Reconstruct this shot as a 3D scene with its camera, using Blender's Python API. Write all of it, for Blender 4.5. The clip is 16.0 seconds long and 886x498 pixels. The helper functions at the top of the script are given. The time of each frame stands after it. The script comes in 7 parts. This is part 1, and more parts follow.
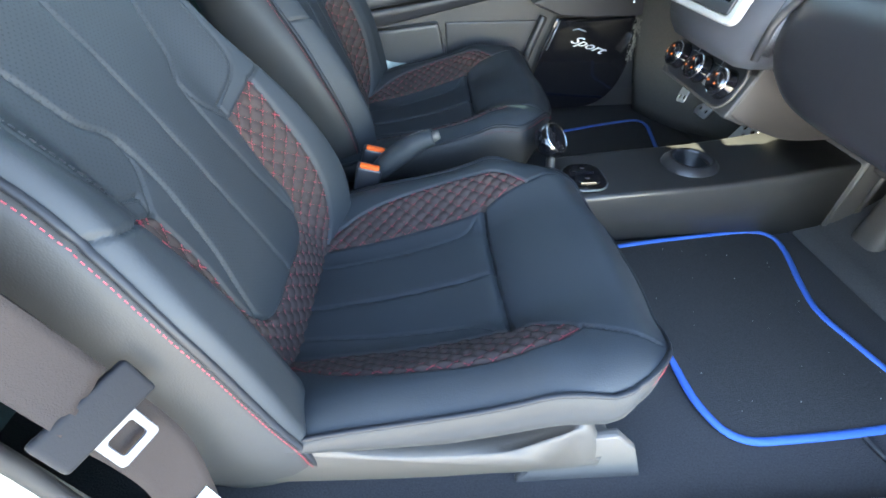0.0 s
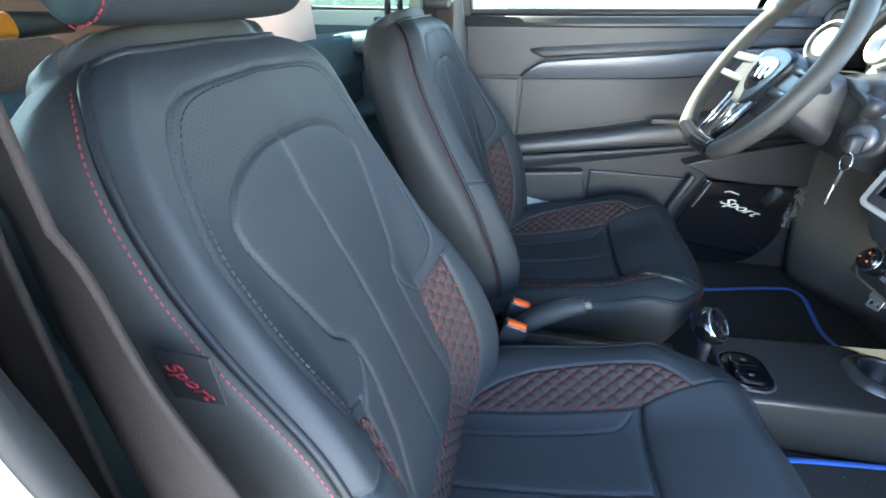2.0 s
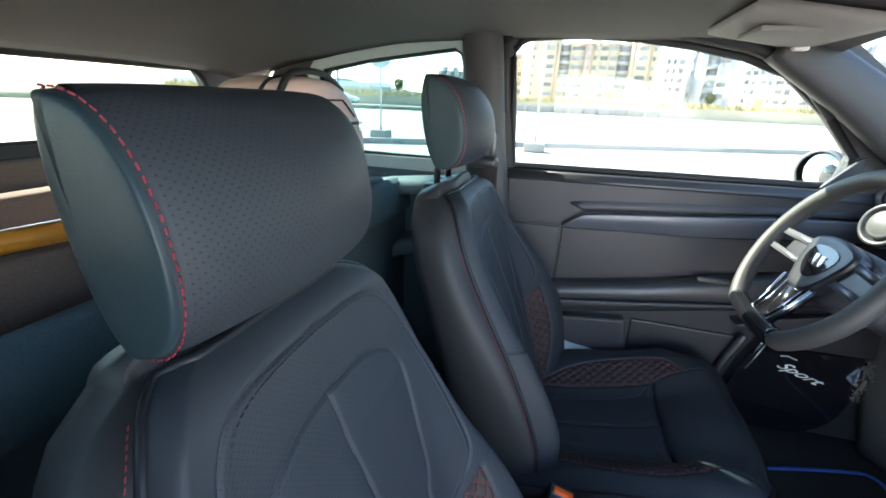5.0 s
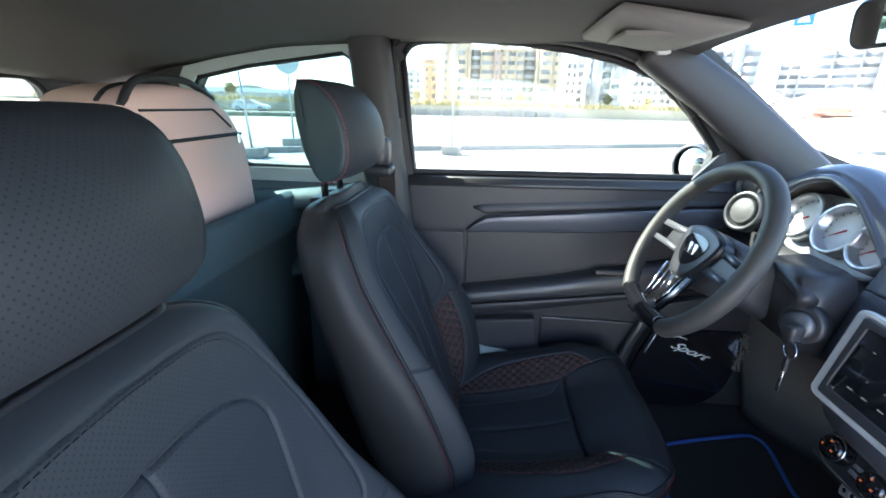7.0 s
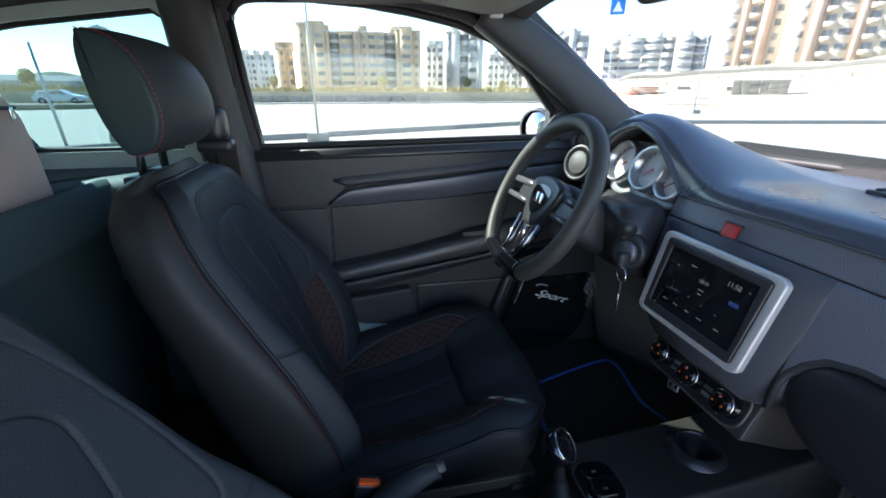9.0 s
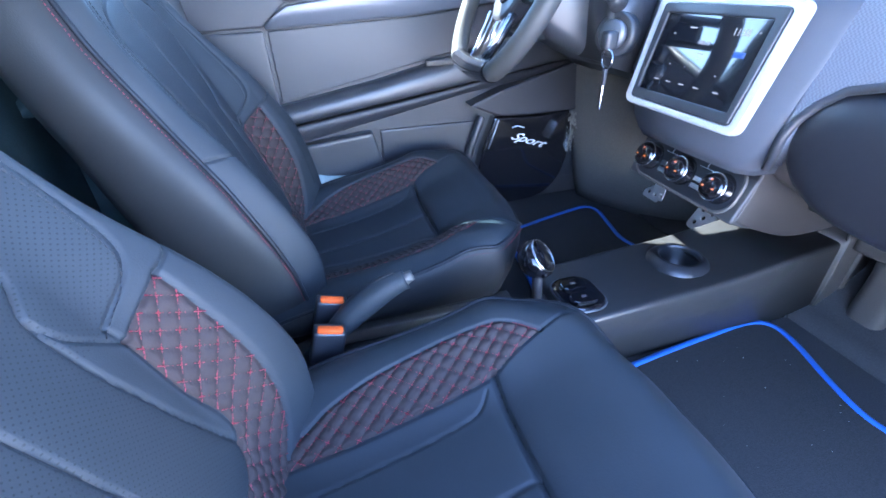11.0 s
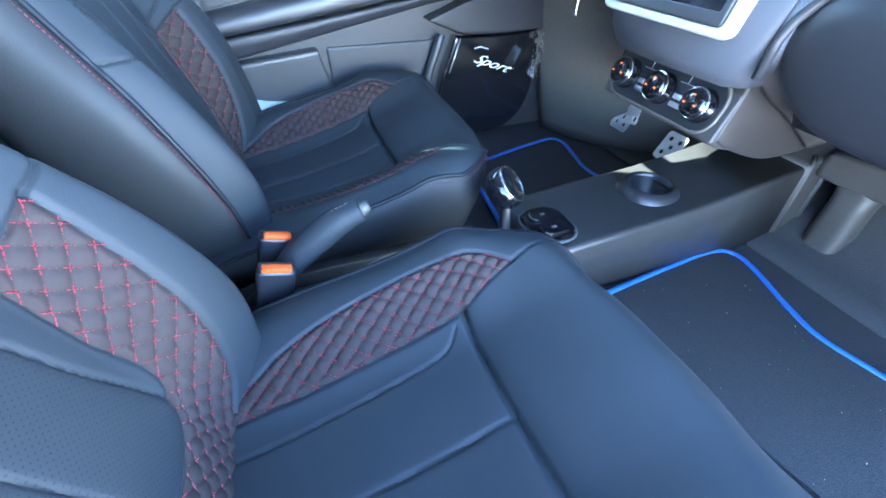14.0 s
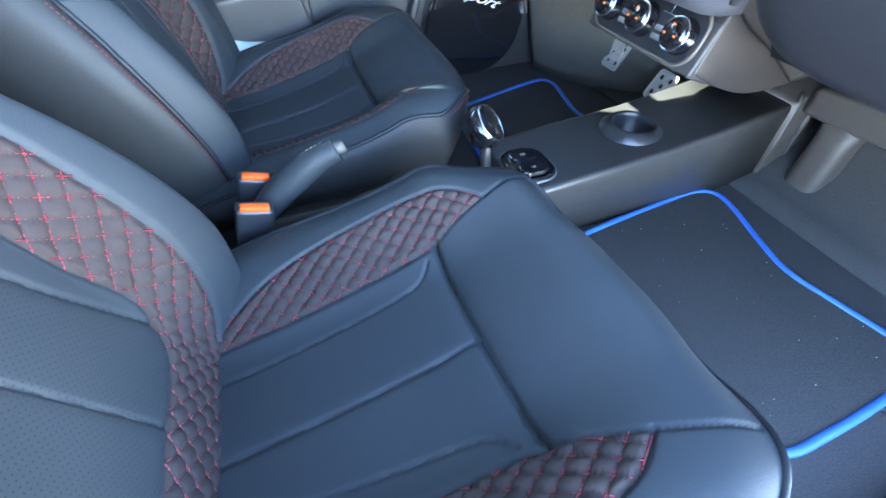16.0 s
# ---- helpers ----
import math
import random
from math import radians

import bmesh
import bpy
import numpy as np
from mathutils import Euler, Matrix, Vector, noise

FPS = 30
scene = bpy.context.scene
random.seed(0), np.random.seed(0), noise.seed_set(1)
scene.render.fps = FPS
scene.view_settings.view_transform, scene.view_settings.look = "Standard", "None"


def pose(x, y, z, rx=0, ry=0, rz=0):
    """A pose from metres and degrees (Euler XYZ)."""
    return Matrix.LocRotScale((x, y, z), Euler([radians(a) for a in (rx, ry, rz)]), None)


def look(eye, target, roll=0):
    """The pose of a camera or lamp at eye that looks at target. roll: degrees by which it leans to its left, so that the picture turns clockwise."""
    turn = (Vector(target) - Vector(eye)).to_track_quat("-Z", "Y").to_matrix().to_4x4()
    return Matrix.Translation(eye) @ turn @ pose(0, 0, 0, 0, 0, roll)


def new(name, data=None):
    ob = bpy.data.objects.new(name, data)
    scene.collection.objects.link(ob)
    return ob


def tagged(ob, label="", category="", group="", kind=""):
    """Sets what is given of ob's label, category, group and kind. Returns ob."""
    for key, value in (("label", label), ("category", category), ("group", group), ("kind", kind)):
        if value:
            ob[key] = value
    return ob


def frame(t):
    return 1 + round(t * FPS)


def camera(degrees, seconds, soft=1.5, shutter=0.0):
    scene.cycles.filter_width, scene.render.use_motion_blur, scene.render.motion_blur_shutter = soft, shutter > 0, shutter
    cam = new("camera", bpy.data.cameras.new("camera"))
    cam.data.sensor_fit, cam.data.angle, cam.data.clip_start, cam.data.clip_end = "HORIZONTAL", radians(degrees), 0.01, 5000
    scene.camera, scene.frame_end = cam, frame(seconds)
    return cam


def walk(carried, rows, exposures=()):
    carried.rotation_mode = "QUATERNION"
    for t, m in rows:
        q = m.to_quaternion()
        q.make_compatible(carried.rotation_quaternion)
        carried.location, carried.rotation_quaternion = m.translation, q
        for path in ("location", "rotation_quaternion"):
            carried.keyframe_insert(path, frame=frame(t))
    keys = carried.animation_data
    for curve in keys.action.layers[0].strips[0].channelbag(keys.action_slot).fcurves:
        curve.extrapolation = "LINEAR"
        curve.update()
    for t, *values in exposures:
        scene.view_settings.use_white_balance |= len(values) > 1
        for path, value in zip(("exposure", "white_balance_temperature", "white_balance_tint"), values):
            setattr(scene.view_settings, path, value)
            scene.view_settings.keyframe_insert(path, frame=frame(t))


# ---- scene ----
cam = camera(93.2, 16.0, 1.7)
METRES, EYE, TILT, LEAN, TURN = 1.08, 0.905, -41.5, 0.9, -2.5
ROWS = [
    (0.0, 0.0, 0.0, 0.0, 0.0, 0.0, -0.0),
    (0.5, -0.0077, 0.0064, 0.0217, 1.32, 0.21, 1.61),
    (1.0, -0.0435, -0.0078, 0.0591, 5.11, 2.9, -0.0),
    (1.5, -0.08, -0.0137, 0.0919, 7.35, 5.83, -5.0),
    (2.0, -0.1334, -0.0336, 0.1314, 9.74, 9.65, -10.47),
    (2.5, -0.1658, -0.055, 0.158, 11.04, 12.0, -13.16),
    (3.0, -0.1811, -0.0694, 0.1981, 12.27, 14.66, -13.96),
    (3.5, -0.1873, -0.0787, 0.2228, 13.08, 16.67, -15.07),
    (6.0, -0.1873, -0.0418, 0.3062, 10.12, 21.67, -12.56),
    (6.5, -0.1594, -0.0316, 0.3155, 7.75, 22.1, -9.55),
    (7.0, -0.1403, -0.0245, 0.3211, 4.63, 22.44, -6.98),
    (7.5, -0.1249, -0.0137, 0.3228, -0.04, 22.62, -2.66),
    (8.0, -0.1126, -0.0102, 0.3234, -5.38, 22.12, 1.88),
    (8.5, -0.1102, -0.0099, 0.3241, -6.37, 21.68, 3.46),
    (9.0, -0.1001, 0.0108, 0.2953, -7.43, 20.79, 5.32),
    (9.5, -0.0835, 0.0441, 0.2495, -7.8, 18.32, 6.88),
    (10.0, -0.0797, 0.0754, 0.1934, -8.03, 14.65, 8.19),
    (12.5, -0.0575, 0.2268, 0.163, -11.6, 3.75, 11.64),
    (13.0, -0.0693, 0.2401, 0.1697, -14.15, 2.58, 12.53),
    (13.5, -0.0718, 0.2222, 0.155, -14.73, 1.54, 11.94),
    (14.0, -0.065, 0.2105, 0.1312, -14.66, 0.32, 10.73),
    (14.5, -0.0646, 0.2009, 0.1038, -14.41, -1.56, 9.85),
    (15.0, -0.0685, 0.1937, 0.0874, -14.18, -4.13, 9.14),
    (15.5, -0.0764, 0.1921, 0.0798, -14.02, -6.25, 9.02),
    (16.0, -0.0399, 0.1904, 0.1056, -14.51, -6.02, 11.32),
]
EXPOSURES = [(0.0, 4.85, 7250, 11), (0.5, 4.92, 7150, 12), (1.0, 5.10, 7000, 12), (1.5, 4.98, 6850, 11), (2.0, 4.65, 6850, 11), (2.5, 4.30, 6850, 12), (3.0, 4.0, 6850, 13), (3.5, 3.85, 6900, 14), (6.0, 3.40, 6450, 18), (7.0, 3.40, 6350, 18),
             (8.0, 2.82, 6250, 18), (9.0, 2.35, 6250, 18), (9.5, 2.20, 5950, 16), (10.0, 3.70, 5200, 30), (12.5, 5.44, 5800, 11), (14.0, 5.54, 5500, 11), (15.0, 5.54, 5600, 11), (16.0, 5.52, 6150, 12)]
walk(cam, [(t, pose(0, 0, EYE, TILT, LEAN, TURN) @ pose(METRES * x, METRES * y, METRES * z, 90 + pitch, roll, yaw)) for t, x, y, z, yaw, pitch, roll in ROWS], EXPOSURES)
SUN_TO = Vector((-1.50, 1.0, 1.22)).normalized()
world = bpy.data.worlds.new("sky")
scene.world = world
world.use_nodes = True
wn = world.node_tree
sky = wn.nodes.new("ShaderNodeTexSky")
sky.sky_type, sky.sun_disc = "NISHITA", False
sky.sun_elevation = math.asin(SUN_TO.z)
sky.sun_rotation = math.atan2(SUN_TO.x, SUN_TO.y)
sky.altitude, sky.air_density, sky.dust_density = 650, 1.0, 0.2
wn.links.new(sky.outputs[0], wn.nodes["Background"].inputs[0])
wn.nodes["Background"].inputs[1].default_value = 0.15
sun = new("sun", bpy.data.lights.new("sun", "SUN"))
sun.data.energy, sun.data.angle, sun.data.color = 5.0, radians(0.5), (1.0, 0.95, 0.87)
sun.matrix_world = look(SUN_TO * 50, (0, 0, 0))


# ---- materials ----

class Net:
    def __init__(self, name):
        self.m = bpy.data.materials.new(name)
        self.m.use_nodes = True
        self.t = self.m.node_tree
        self.b = self.t.nodes["Principled BSDF"]
        self.out = self.t.nodes["Material Output"]

    def n(self, kind, **put):
        nd = self.t.nodes.new("ShaderNode" + kind)
        for k, v in put.items():
            if k in nd.inputs:
                nd.inputs[k].default_value = v
        return nd

    def l(self, a, b):
        self.t.links.new(a, b)

    def math(self, op, a, b=None):
        nd = self.t.nodes.new("ShaderNodeMath")
        nd.operation = op
        for i, v in enumerate((a, b)):
            if v is None:
                continue
            if isinstance(v, (int, float)):
                nd.inputs[i].default_value = v
            else:
                self.l(v, nd.inputs[i])
        return nd.outputs[0]


def surface(name, colour, rough=0.5, metal=0.0, grain=0.0, grain_size=300.0, bump=0.0, vary=0.12, blot=6.0, uv=False, spec=0.5, coat=0.0,
            rand=0.0):
    """Base colour with stains and grain at two scales, and fine relief."""
    w = Net(name)
    co = w.n("TexCoord")
    src = co.outputs["UV"] if uv else co.outputs["Object"]
    big, small = w.n("TexNoise", Scale=blot, Detail=4.0), w.n("TexNoise", Scale=grain_size, Detail=2.0)
    w.l(src, big.inputs["Vector"]), w.l(src, small.inputs["Vector"])
    f = w.math("ADD", w.math("MULTIPLY", big.outputs[0], vary), w.math("MULTIPLY", small.outputs[0], grain))
    f = w.math("ADD", f, 1.0 - (vary + grain) * 0.5)
    if rand:
        info = w.n("ObjectInfo")
        f = w.math("ADD", f, w.math("MULTIPLY", w.math("SUBTRACT", info.outputs["Random"], 0.5), rand))
    mix = w.n("VectorMath")
    mix.operation = "SCALE"
    mix.inputs[0].default_value = colour
    w.l(f, mix.inputs["Scale"])
    w.l(mix.outputs[0], w.b.inputs["Base Color"])
    r = w.math("ADD", w.math("MULTIPLY", big.outputs[0], 0.16), rough - 0.08)
    w.l(r, w.b.inputs["Roughness"])
    w.b.inputs["Metallic"].default_value = metal
    w.b.inputs["Specular IOR Level"].default_value = spec
    w.b.inputs["Coat Weight"].default_value = coat
    if bump:
        bp = w.n("Bump", Strength=bump, Distance=0.001)
        w.l(small.outputs[0], bp.inputs["Height"])
        w.l(bp.outputs[0], w.b.inputs["Normal"])
    w.m["net"] = 1
    return w.m


def leather(name, colour, rough=0.49, holes=False, spec=0.22):
    """Grained hide; holes: a lattice of punched pin holes, by the UV in metres."""
    w = Net(name)
    co = w.n("TexCoord")
    uvo = co.outputs["UV"]
    vor = w.n("TexVoronoi", Scale=620.0)
    big = w.n("TexNoise", Scale=9.0, Detail=3.0)
    w.l(uvo, vor.inputs["Vector"]), w.l(uvo, big.inputs["Vector"])
    f = w.math("ADD", w.math("MULTIPLY", big.outputs[0], 0.25), 0.875)
    hgt = w.math("MULTIPLY", vor.outputs["Distance"], 0.5)
    if holes:
        sep = w.n("SeparateXYZ")
        w.l(uvo, sep.inputs[0])
        p = 0.0062
        a, b = w.math("DIVIDE", sep.outputs[0], p), w.math("DIVIDE", sep.outputs[1], p)
        u, v = w.math("ADD", a, b), w.math("SUBTRACT", a, b)
        du = w.math("SUBTRACT", w.math("FRACT", u), 0.5)
        dv = w.math("SUBTRACT", w.math("FRACT", v), 0.5)
        r2 = w.math("ADD", w.math("MULTIPLY", du, du), w.math("MULTIPLY", dv, dv))
        dot = w.math("LESS_THAN", r2, 0.028)
        f = w.math("MULTIPLY", f, w.math("SUBTRACT", 1.0, w.math("MULTIPLY", dot, 0.45)))
        hgt = w.math("SUBTRACT", hgt, w.math("MULTIPLY", dot, 0.8))
    mix = w.n("VectorMath")
    mix.operation = "SCALE"
    mix.inputs[0].default_value = colour
    w.l(f, mix.inputs["Scale"]), w.l(mix.outputs[0], w.b.inputs["Base Color"])
    w.l(w.math("ADD", w.math("MULTIPLY", big.outputs[0], 0.18), rough - 0.09), w.b.inputs["Roughness"])
    w.b.inputs["Specular IOR Level"].default_value = spec
    bp = w.n("Bump", Strength=0.22, Distance=0.0008)
    w.l(hgt, bp.inputs["Height"]), w.l(bp.outputs[0], w.b.inputs["Normal"])
    return w.m


def carbon(name):
    """Black film with a fine woven relief."""
    w = Net(name)
    co = w.n("TexCoord")
    ck = w.n("TexChecker", Scale=430.0)
    ck.inputs[1].default_value, ck.inputs[2].default_value = (0.105, 0.113, 0.138, 1), (0.150, 0.160, 0.190, 1)
    w.l(co.outputs["Object"], ck.inputs["Vector"])
    w.l(ck.outputs["Color"], w.b.inputs["Base Color"])
    w.b.inputs["Roughness"].default_value = 0.38
    bp = w.n("Bump", Strength=0.3, Distance=0.0006)
    w.l(ck.outputs["Fac"], bp.inputs["Height"]), w.l(bp.outputs[0], w.b.inputs["Normal"])
    return w.m


def glass(name, tint, gloss=1.0):
    """A thin pane: tinted light goes straight through, with a Fresnel reflection."""
    w = Net(name)
    tr, gl, lw, mx = w.n("BsdfTransparent"), w.n("BsdfGlossy"), w.n("LayerWeight", Blend=0.5), w.n("MixShader")
    edge = w.math("ADD", w.math("MULTIPLY", w.math("POWER", lw.outputs["Facing"], 5.0), 0.9), 0.04)
    tr.inputs[0].default_value = (*tint, 1)
    gl.inputs["Roughness"].default_value = 0.01
    w.l(w.math("MULTIPLY", edge, gloss), mx.inputs[0])
    w.l(tr.outputs[0], mx.inputs[1]), w.l(gl.outputs[0], mx.inputs[2]), w.l(mx.outputs[0], w.out.inputs[0])
    return w.m


def glow(name, colour, power):
    w = Net(name)
    w.b.inputs["Base Color"].default_value = (0.01, 0.01, 0.01, 1)
    w.b.inputs["Emission Color"].default_value = (*colour, 1)
    w.b.inputs["Emission Strength"].default_value = power
    return w.m


LEATHER = leather("black_leather", (0.027, 0.031, 0.0355), rough=0.53, spec=0.22)
PERF = leather("perforated_leather", (0.027, 0.031, 0.0355), rough=0.54, holes=True, spec=0.20)
QUILT = leather("quilted_leather", (0.044, 0.033, 0.031), rough=0.6, spec=0.08)
SEATP = surface("seat_cover_plastic", (0.050, 0.045, 0.040), 0.5, grain=0.15, grain_size=700, bump=0.3)
# the teal in this black vinyl stands in for sky reflected on the ends
HEADS = leather("headrest_end_vinyl", (0.020, 0.034, 0.039), rough=0.36)
TONGUEP = surface("matte_black_plastic", (0.018, 0.018, 0.020), 0.7, grain=0.1, grain_size=900, bump=0.2, spec=0.12)
RIML = leather("wheel_leather", (0.05, 0.049, 0.046), rough=0.5, spec=0.35)
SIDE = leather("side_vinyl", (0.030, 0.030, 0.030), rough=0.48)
RED = surface("red_thread", (0.25, 0.020, 0.033), 0.6, grain=0.3, grain_size=900)
THREAD = surface("black_thread", (0.012, 0.013, 0.016), 0.7)
PIPE = leather("piping_vinyl", (0.016, 0.017, 0.02), rough=0.4)
PLASTIC = surface("black_grained_plastic", (0.040, 0.040, 0.041), 0.48, grain=0.15, grain_size=700, bump=0.35)
DASHP = surface("dash_pad_skin", (0.060, 0.069, 0.092), 0.29, grain=0.10, grain_size=800, bump=0.12, spec=1.0)
SATIN = surface("satin_black_plastic", (0.036, 0.037, 0.041), 0.36, grain=0.08, grain_size=900, bump=0.1)
GREYP = surface("dark_grey_plastic", (0.085, 0.078, 0.071), 0.45, grain=0.12, grain_size=700, bump=0.3)
DOORP = surface("door_plastic", (0.024, 0.024, 0.028), 0.42, grain=0.15, grain_size=600, bump=0.4)
STRIPM = surface("pewter_trim", (0.125, 0.13, 0.145), 0.33, metal=0.35, grain=0.08, grain_size=800)
GLOSS = surface("gloss_black", (0.008, 0.008, 0.010), 0.09, vary=0.1, coat=0.6)
CHROME = surface("chrome", (0.78, 0.79, 0.80), 0.08, metal=1.0, vary=0.04)
ALU = surface("satin_aluminium", (0.62, 0.63, 0.65), 0.3, metal=0.85, grain=0.1, grain_size=500)
SILVER = surface("silver_paint", (0.58, 0.58, 0.57), 0.32, metal=0.25, vary=0.06)
ORANGE = surface("orange_plastic", (0.72, 0.095, 0.012), 0.5, spec=0.2)
CARPET = surface("black_carpet", (0.042, 0.041, 0.042), 0.95, grain=0.9, grain_size=420, bump=0.9, spec=0.1)
MAT = surface("mat_pile", (0.036, 0.0355, 0.036), 0.97, grain=1.0, grain_size=520, bump=0.9, spec=0.1)
LINT = surface("pale_lint", (0.30, 0.29, 0.27), 0.9)
BLUE = surface("blue_binding", (0.030, 0.115, 0.43), 0.6, grain=0.25, grain_size=600, bump=0.4)
ROOFC = surface("charcoal_headliner", (0.105, 0.10, 0.095), 0.95, grain=0.35, grain_size=900, bump=0.3, spec=0.1)
PILLAR = surface("pillar_trim", (0.032, 0.031, 0.032), 0.5, grain=0.15, grain_size=600, bump=0.3)
BODY = surface("pale_green_grey_paint", (0.42, 0.49, 0.46), 0.35, vary=0.05)
CREAM = surface("cream_body_paint", (0.72, 0.67, 0.57), 0.3, vary=0.04, coat=0.4)
RUBBER = surface("rubber_seal", (0.012, 0.012, 0.013), 0.6)
WEB = surface("belt_webbing", (0.030, 0.024, 0.0225), 0.75, grain=0.3, grain_size=900, bump=0.4, spec=0.12)
CARBON = carbon("carbon_film")
PANE = glass("tinted_glass", (0.70, 0.75, 0.71))
QPANE = glass("privacy_glass", (0.42, 0.54, 0.53))
WIND = glass("windscreen_glass", (0.72, 0.765, 0.75), 0.25)
MIRROR = surface("mirror_silver", (0.85, 0.86, 0.86), 0.02, metal=1.0, vary=0.01)
SCREEN = surface("screen_glass", (0.010, 0.011, 0.014), 0.07, vary=0.05, coat=0.5)
SCRTXT = glow("screen_text", (0.75, 0.82, 0.9), 0.028)
SCRBLUE = glow("screen_blue", (0.05, 0.15, 0.6), 0.035)
AMBER = glow("amber_dial_light", (1.0, 0.22, 0.03), 0.05)
REDLENS = surface("red_hazard_lens", (0.45, 0.015, 0.02), 0.3)
WHITEP = surface("white_print", (0.75, 0.75, 0.74), 0.5)
DIAL = surface("silver_dial_face", (0.68, 0.69, 0.70), 0.4)
PINK = leather("pink_vinyl", (0.82, 0.56, 0.49), rough=0.45)
WOOD = surface("orange_lacquered_wood", (0.70, 0.27, 0.03), 0.35, grain=0.2, grain_size=90)
BROWNC = surface("brown_cargo_lining", (0.16, 0.115, 0.095), 0.95, grain=0.6, grain_size=300, bump=0.7, spec=0.1)
TEAL = surface("dark_teal_plastic", (0.105, 0.15, 0.16), 0.5, grain=0.2, grain_size=500, bump=0.4)
TRIMG = surface("grey_grained_vinyl", (0.070, 0.068, 0.060), 0.6, grain=0.4, grain_size=420, bump=0.8)
DARKP = surface("dark_satin_plastic", (0.017, 0.018, 0.022), 0.34, grain=0.1, grain_size=900, bump=0.1)
BULK = surface("dark_teal_felt", (0.078, 0.120, 0.132), 0.9, grain=0.5, grain_size=380, bump=0.6, spec=0.2)
CONSOLE = surface("console_satin_black", (0.034, 0.033, 0.033), 0.32, grain=0.06, grain_size=900)
DUCTP = surface("brown_grey_plastic", (0.050, 0.045, 0.042), 0.5, grain=0.2, grain_size=500, bump=0.3)
FOOTC = surface("footwell_felt", (0.080, 0.077, 0.073), 0.95, grain=0.7, grain_size=350, bump=0.6, vary=0.35, blot=4.0, spec=0.1)
RUB = surface("chalky_scuff", (0.13, 0.125, 0.11), 0.9, grain=0.6, grain_size=250)
# gauge panel plastic, its base colour lightened for the sun falling on it
BINN = surface("silver_grey_binnacle", (0.30, 0.31, 0.32), 0.35, metal=0.2, grain=0.06, grain_size=700)
VISORM = surface("visor_cloth", (0.24, 0.23, 0.215), 0.9, grain=0.3, grain_size=900, bump=0.3, spec=0.1)
LOWERM = surface("lower_console_skin", (0.021, 0.019, 0.019), 0.5, grain=0.2, grain_size=600, bump=0.3)
STACKM = surface("stack_skin", (0.070, 0.075, 0.090), 0.4, grain=0.15, grain_size=800, bump=0.2)
LABELW = surface("paper_label", (0.7, 0.69, 0.66), 0.8)


# ---- mesh helpers ----
def mesh_of(name, verts, faces, smooth=True, uvs=None):
    me = bpy.data.meshes.new(name)
    me.from_pydata([tuple(v) for v in verts], [], faces)
    if smooth:
        me.polygons.foreach_set("use_smooth", [True] * len(me.polygons))
    if uvs is not None:
        lay = me.uv_layers.new(name="UVMap")
        idx = np.zeros(len(me.loops), dtype=np.int32)
        me.loops.foreach_get("vertex_index", idx)
        lay.data.foreach_set("uv", np.asarray(uvs, dtype=np.float32)[idx].ravel())
    me.update()
    return me


def part(name, me, material, parent=None, label="", place=None):
    """Links a mesh (or bmesh) as one object, under a parent if given."""
    if isinstance(me, bmesh.types.BMesh):
        bm, me = me, bpy.data.meshes.new(name)
        bm.to_mesh(me)
        bm.free()
    if material is not None and not me.materials:
        me.materials.append(material)
    ob = new(name, me)
    if parent is not None:
        ob.parent = parent
    if place is not None:
        ob.matrix_basis = place
    if label:
        ob["label"] = label
    return ob


def thing(name, label, category, group="", kind="", at=None):
    ob = new(name)
    ob.empty_display_size = 0.05
    if at is not None:
        ob.matrix_basis = at
    return tagged(ob, label, category, group, kind)


def smooth(a, b, x):
    t = np.clip((np.asarray(x, dtype=float) - a) / (b - a), 0, 1)
    return t * t * (3 - 2 * t)


def bevel_box(x0, x1, y0, y1, z0, z1, r=0.006, seg=2):
    bm = bmesh.new()
    bmesh.ops.create_cube(bm, size=1.0)
    for v in bm.verts:
        v.co = Vector(((x0 + x1) / 2 + v.co.x * (x1 - x0), (y0 + y1) / 2 + v.co.y * (y1 - y0), (z0 + z1) / 2 + v.co.z * (z1 - z0)))
    if r:
        bmesh.ops.bevel(bm, geom=list(bm.edges), offset=r, segments=seg, profile=0.6, affect="EDGES", clamp_overlap=True)
    for f in bm.faces:
        f.smooth = True
    return bm


def tube(pts, r, seg=8, closed=False, flat=1.0):
    """A round cord along points."""
    pts = [Vector(p) for p in pts]
    n = len(pts)
    verts, faces = [], []
    up = Vector((0.0, 0.0, 1.0))
    for i, p in enumerate(pts):
        a, b = pts[(i - 1) % n if closed else max(i - 1, 0)], pts[(i + 1) % n if closed else min(i + 1, n - 1)]
        d = (b - a).normalized()
        s = d.cross(up)
        s = s.normalized() if s.length > 1e-4 else d.cross(Vector((0, 1, 0))).normalized()
        q = s.cross(d)
        rr = r[i] if isinstance(r, (list, tuple)) else r
        for k in range(seg):
            w = 2 * math.pi * k / seg
            verts.append(p + s * rr * math.cos(w) + q * rr * flat * math.sin(w))
    for i in range(n if closed else n - 1):
        for k in range(seg):
            j, m = (i + 1) % n, (k + 1) % seg
            faces.append((i * seg + k, i * seg + m, j * seg + m, j * seg + k))
    if not closed:
        faces.append(tuple(range(seg - 1, -1, -1)))
        faces.append(tuple(range((n - 1) * seg, n * seg)))
    return verts, faces


def tube_mesh(name, pts, r, seg=8, closed=False, flat=1.0):
    return mesh_of(name, *tube(pts, r, seg, closed, flat))


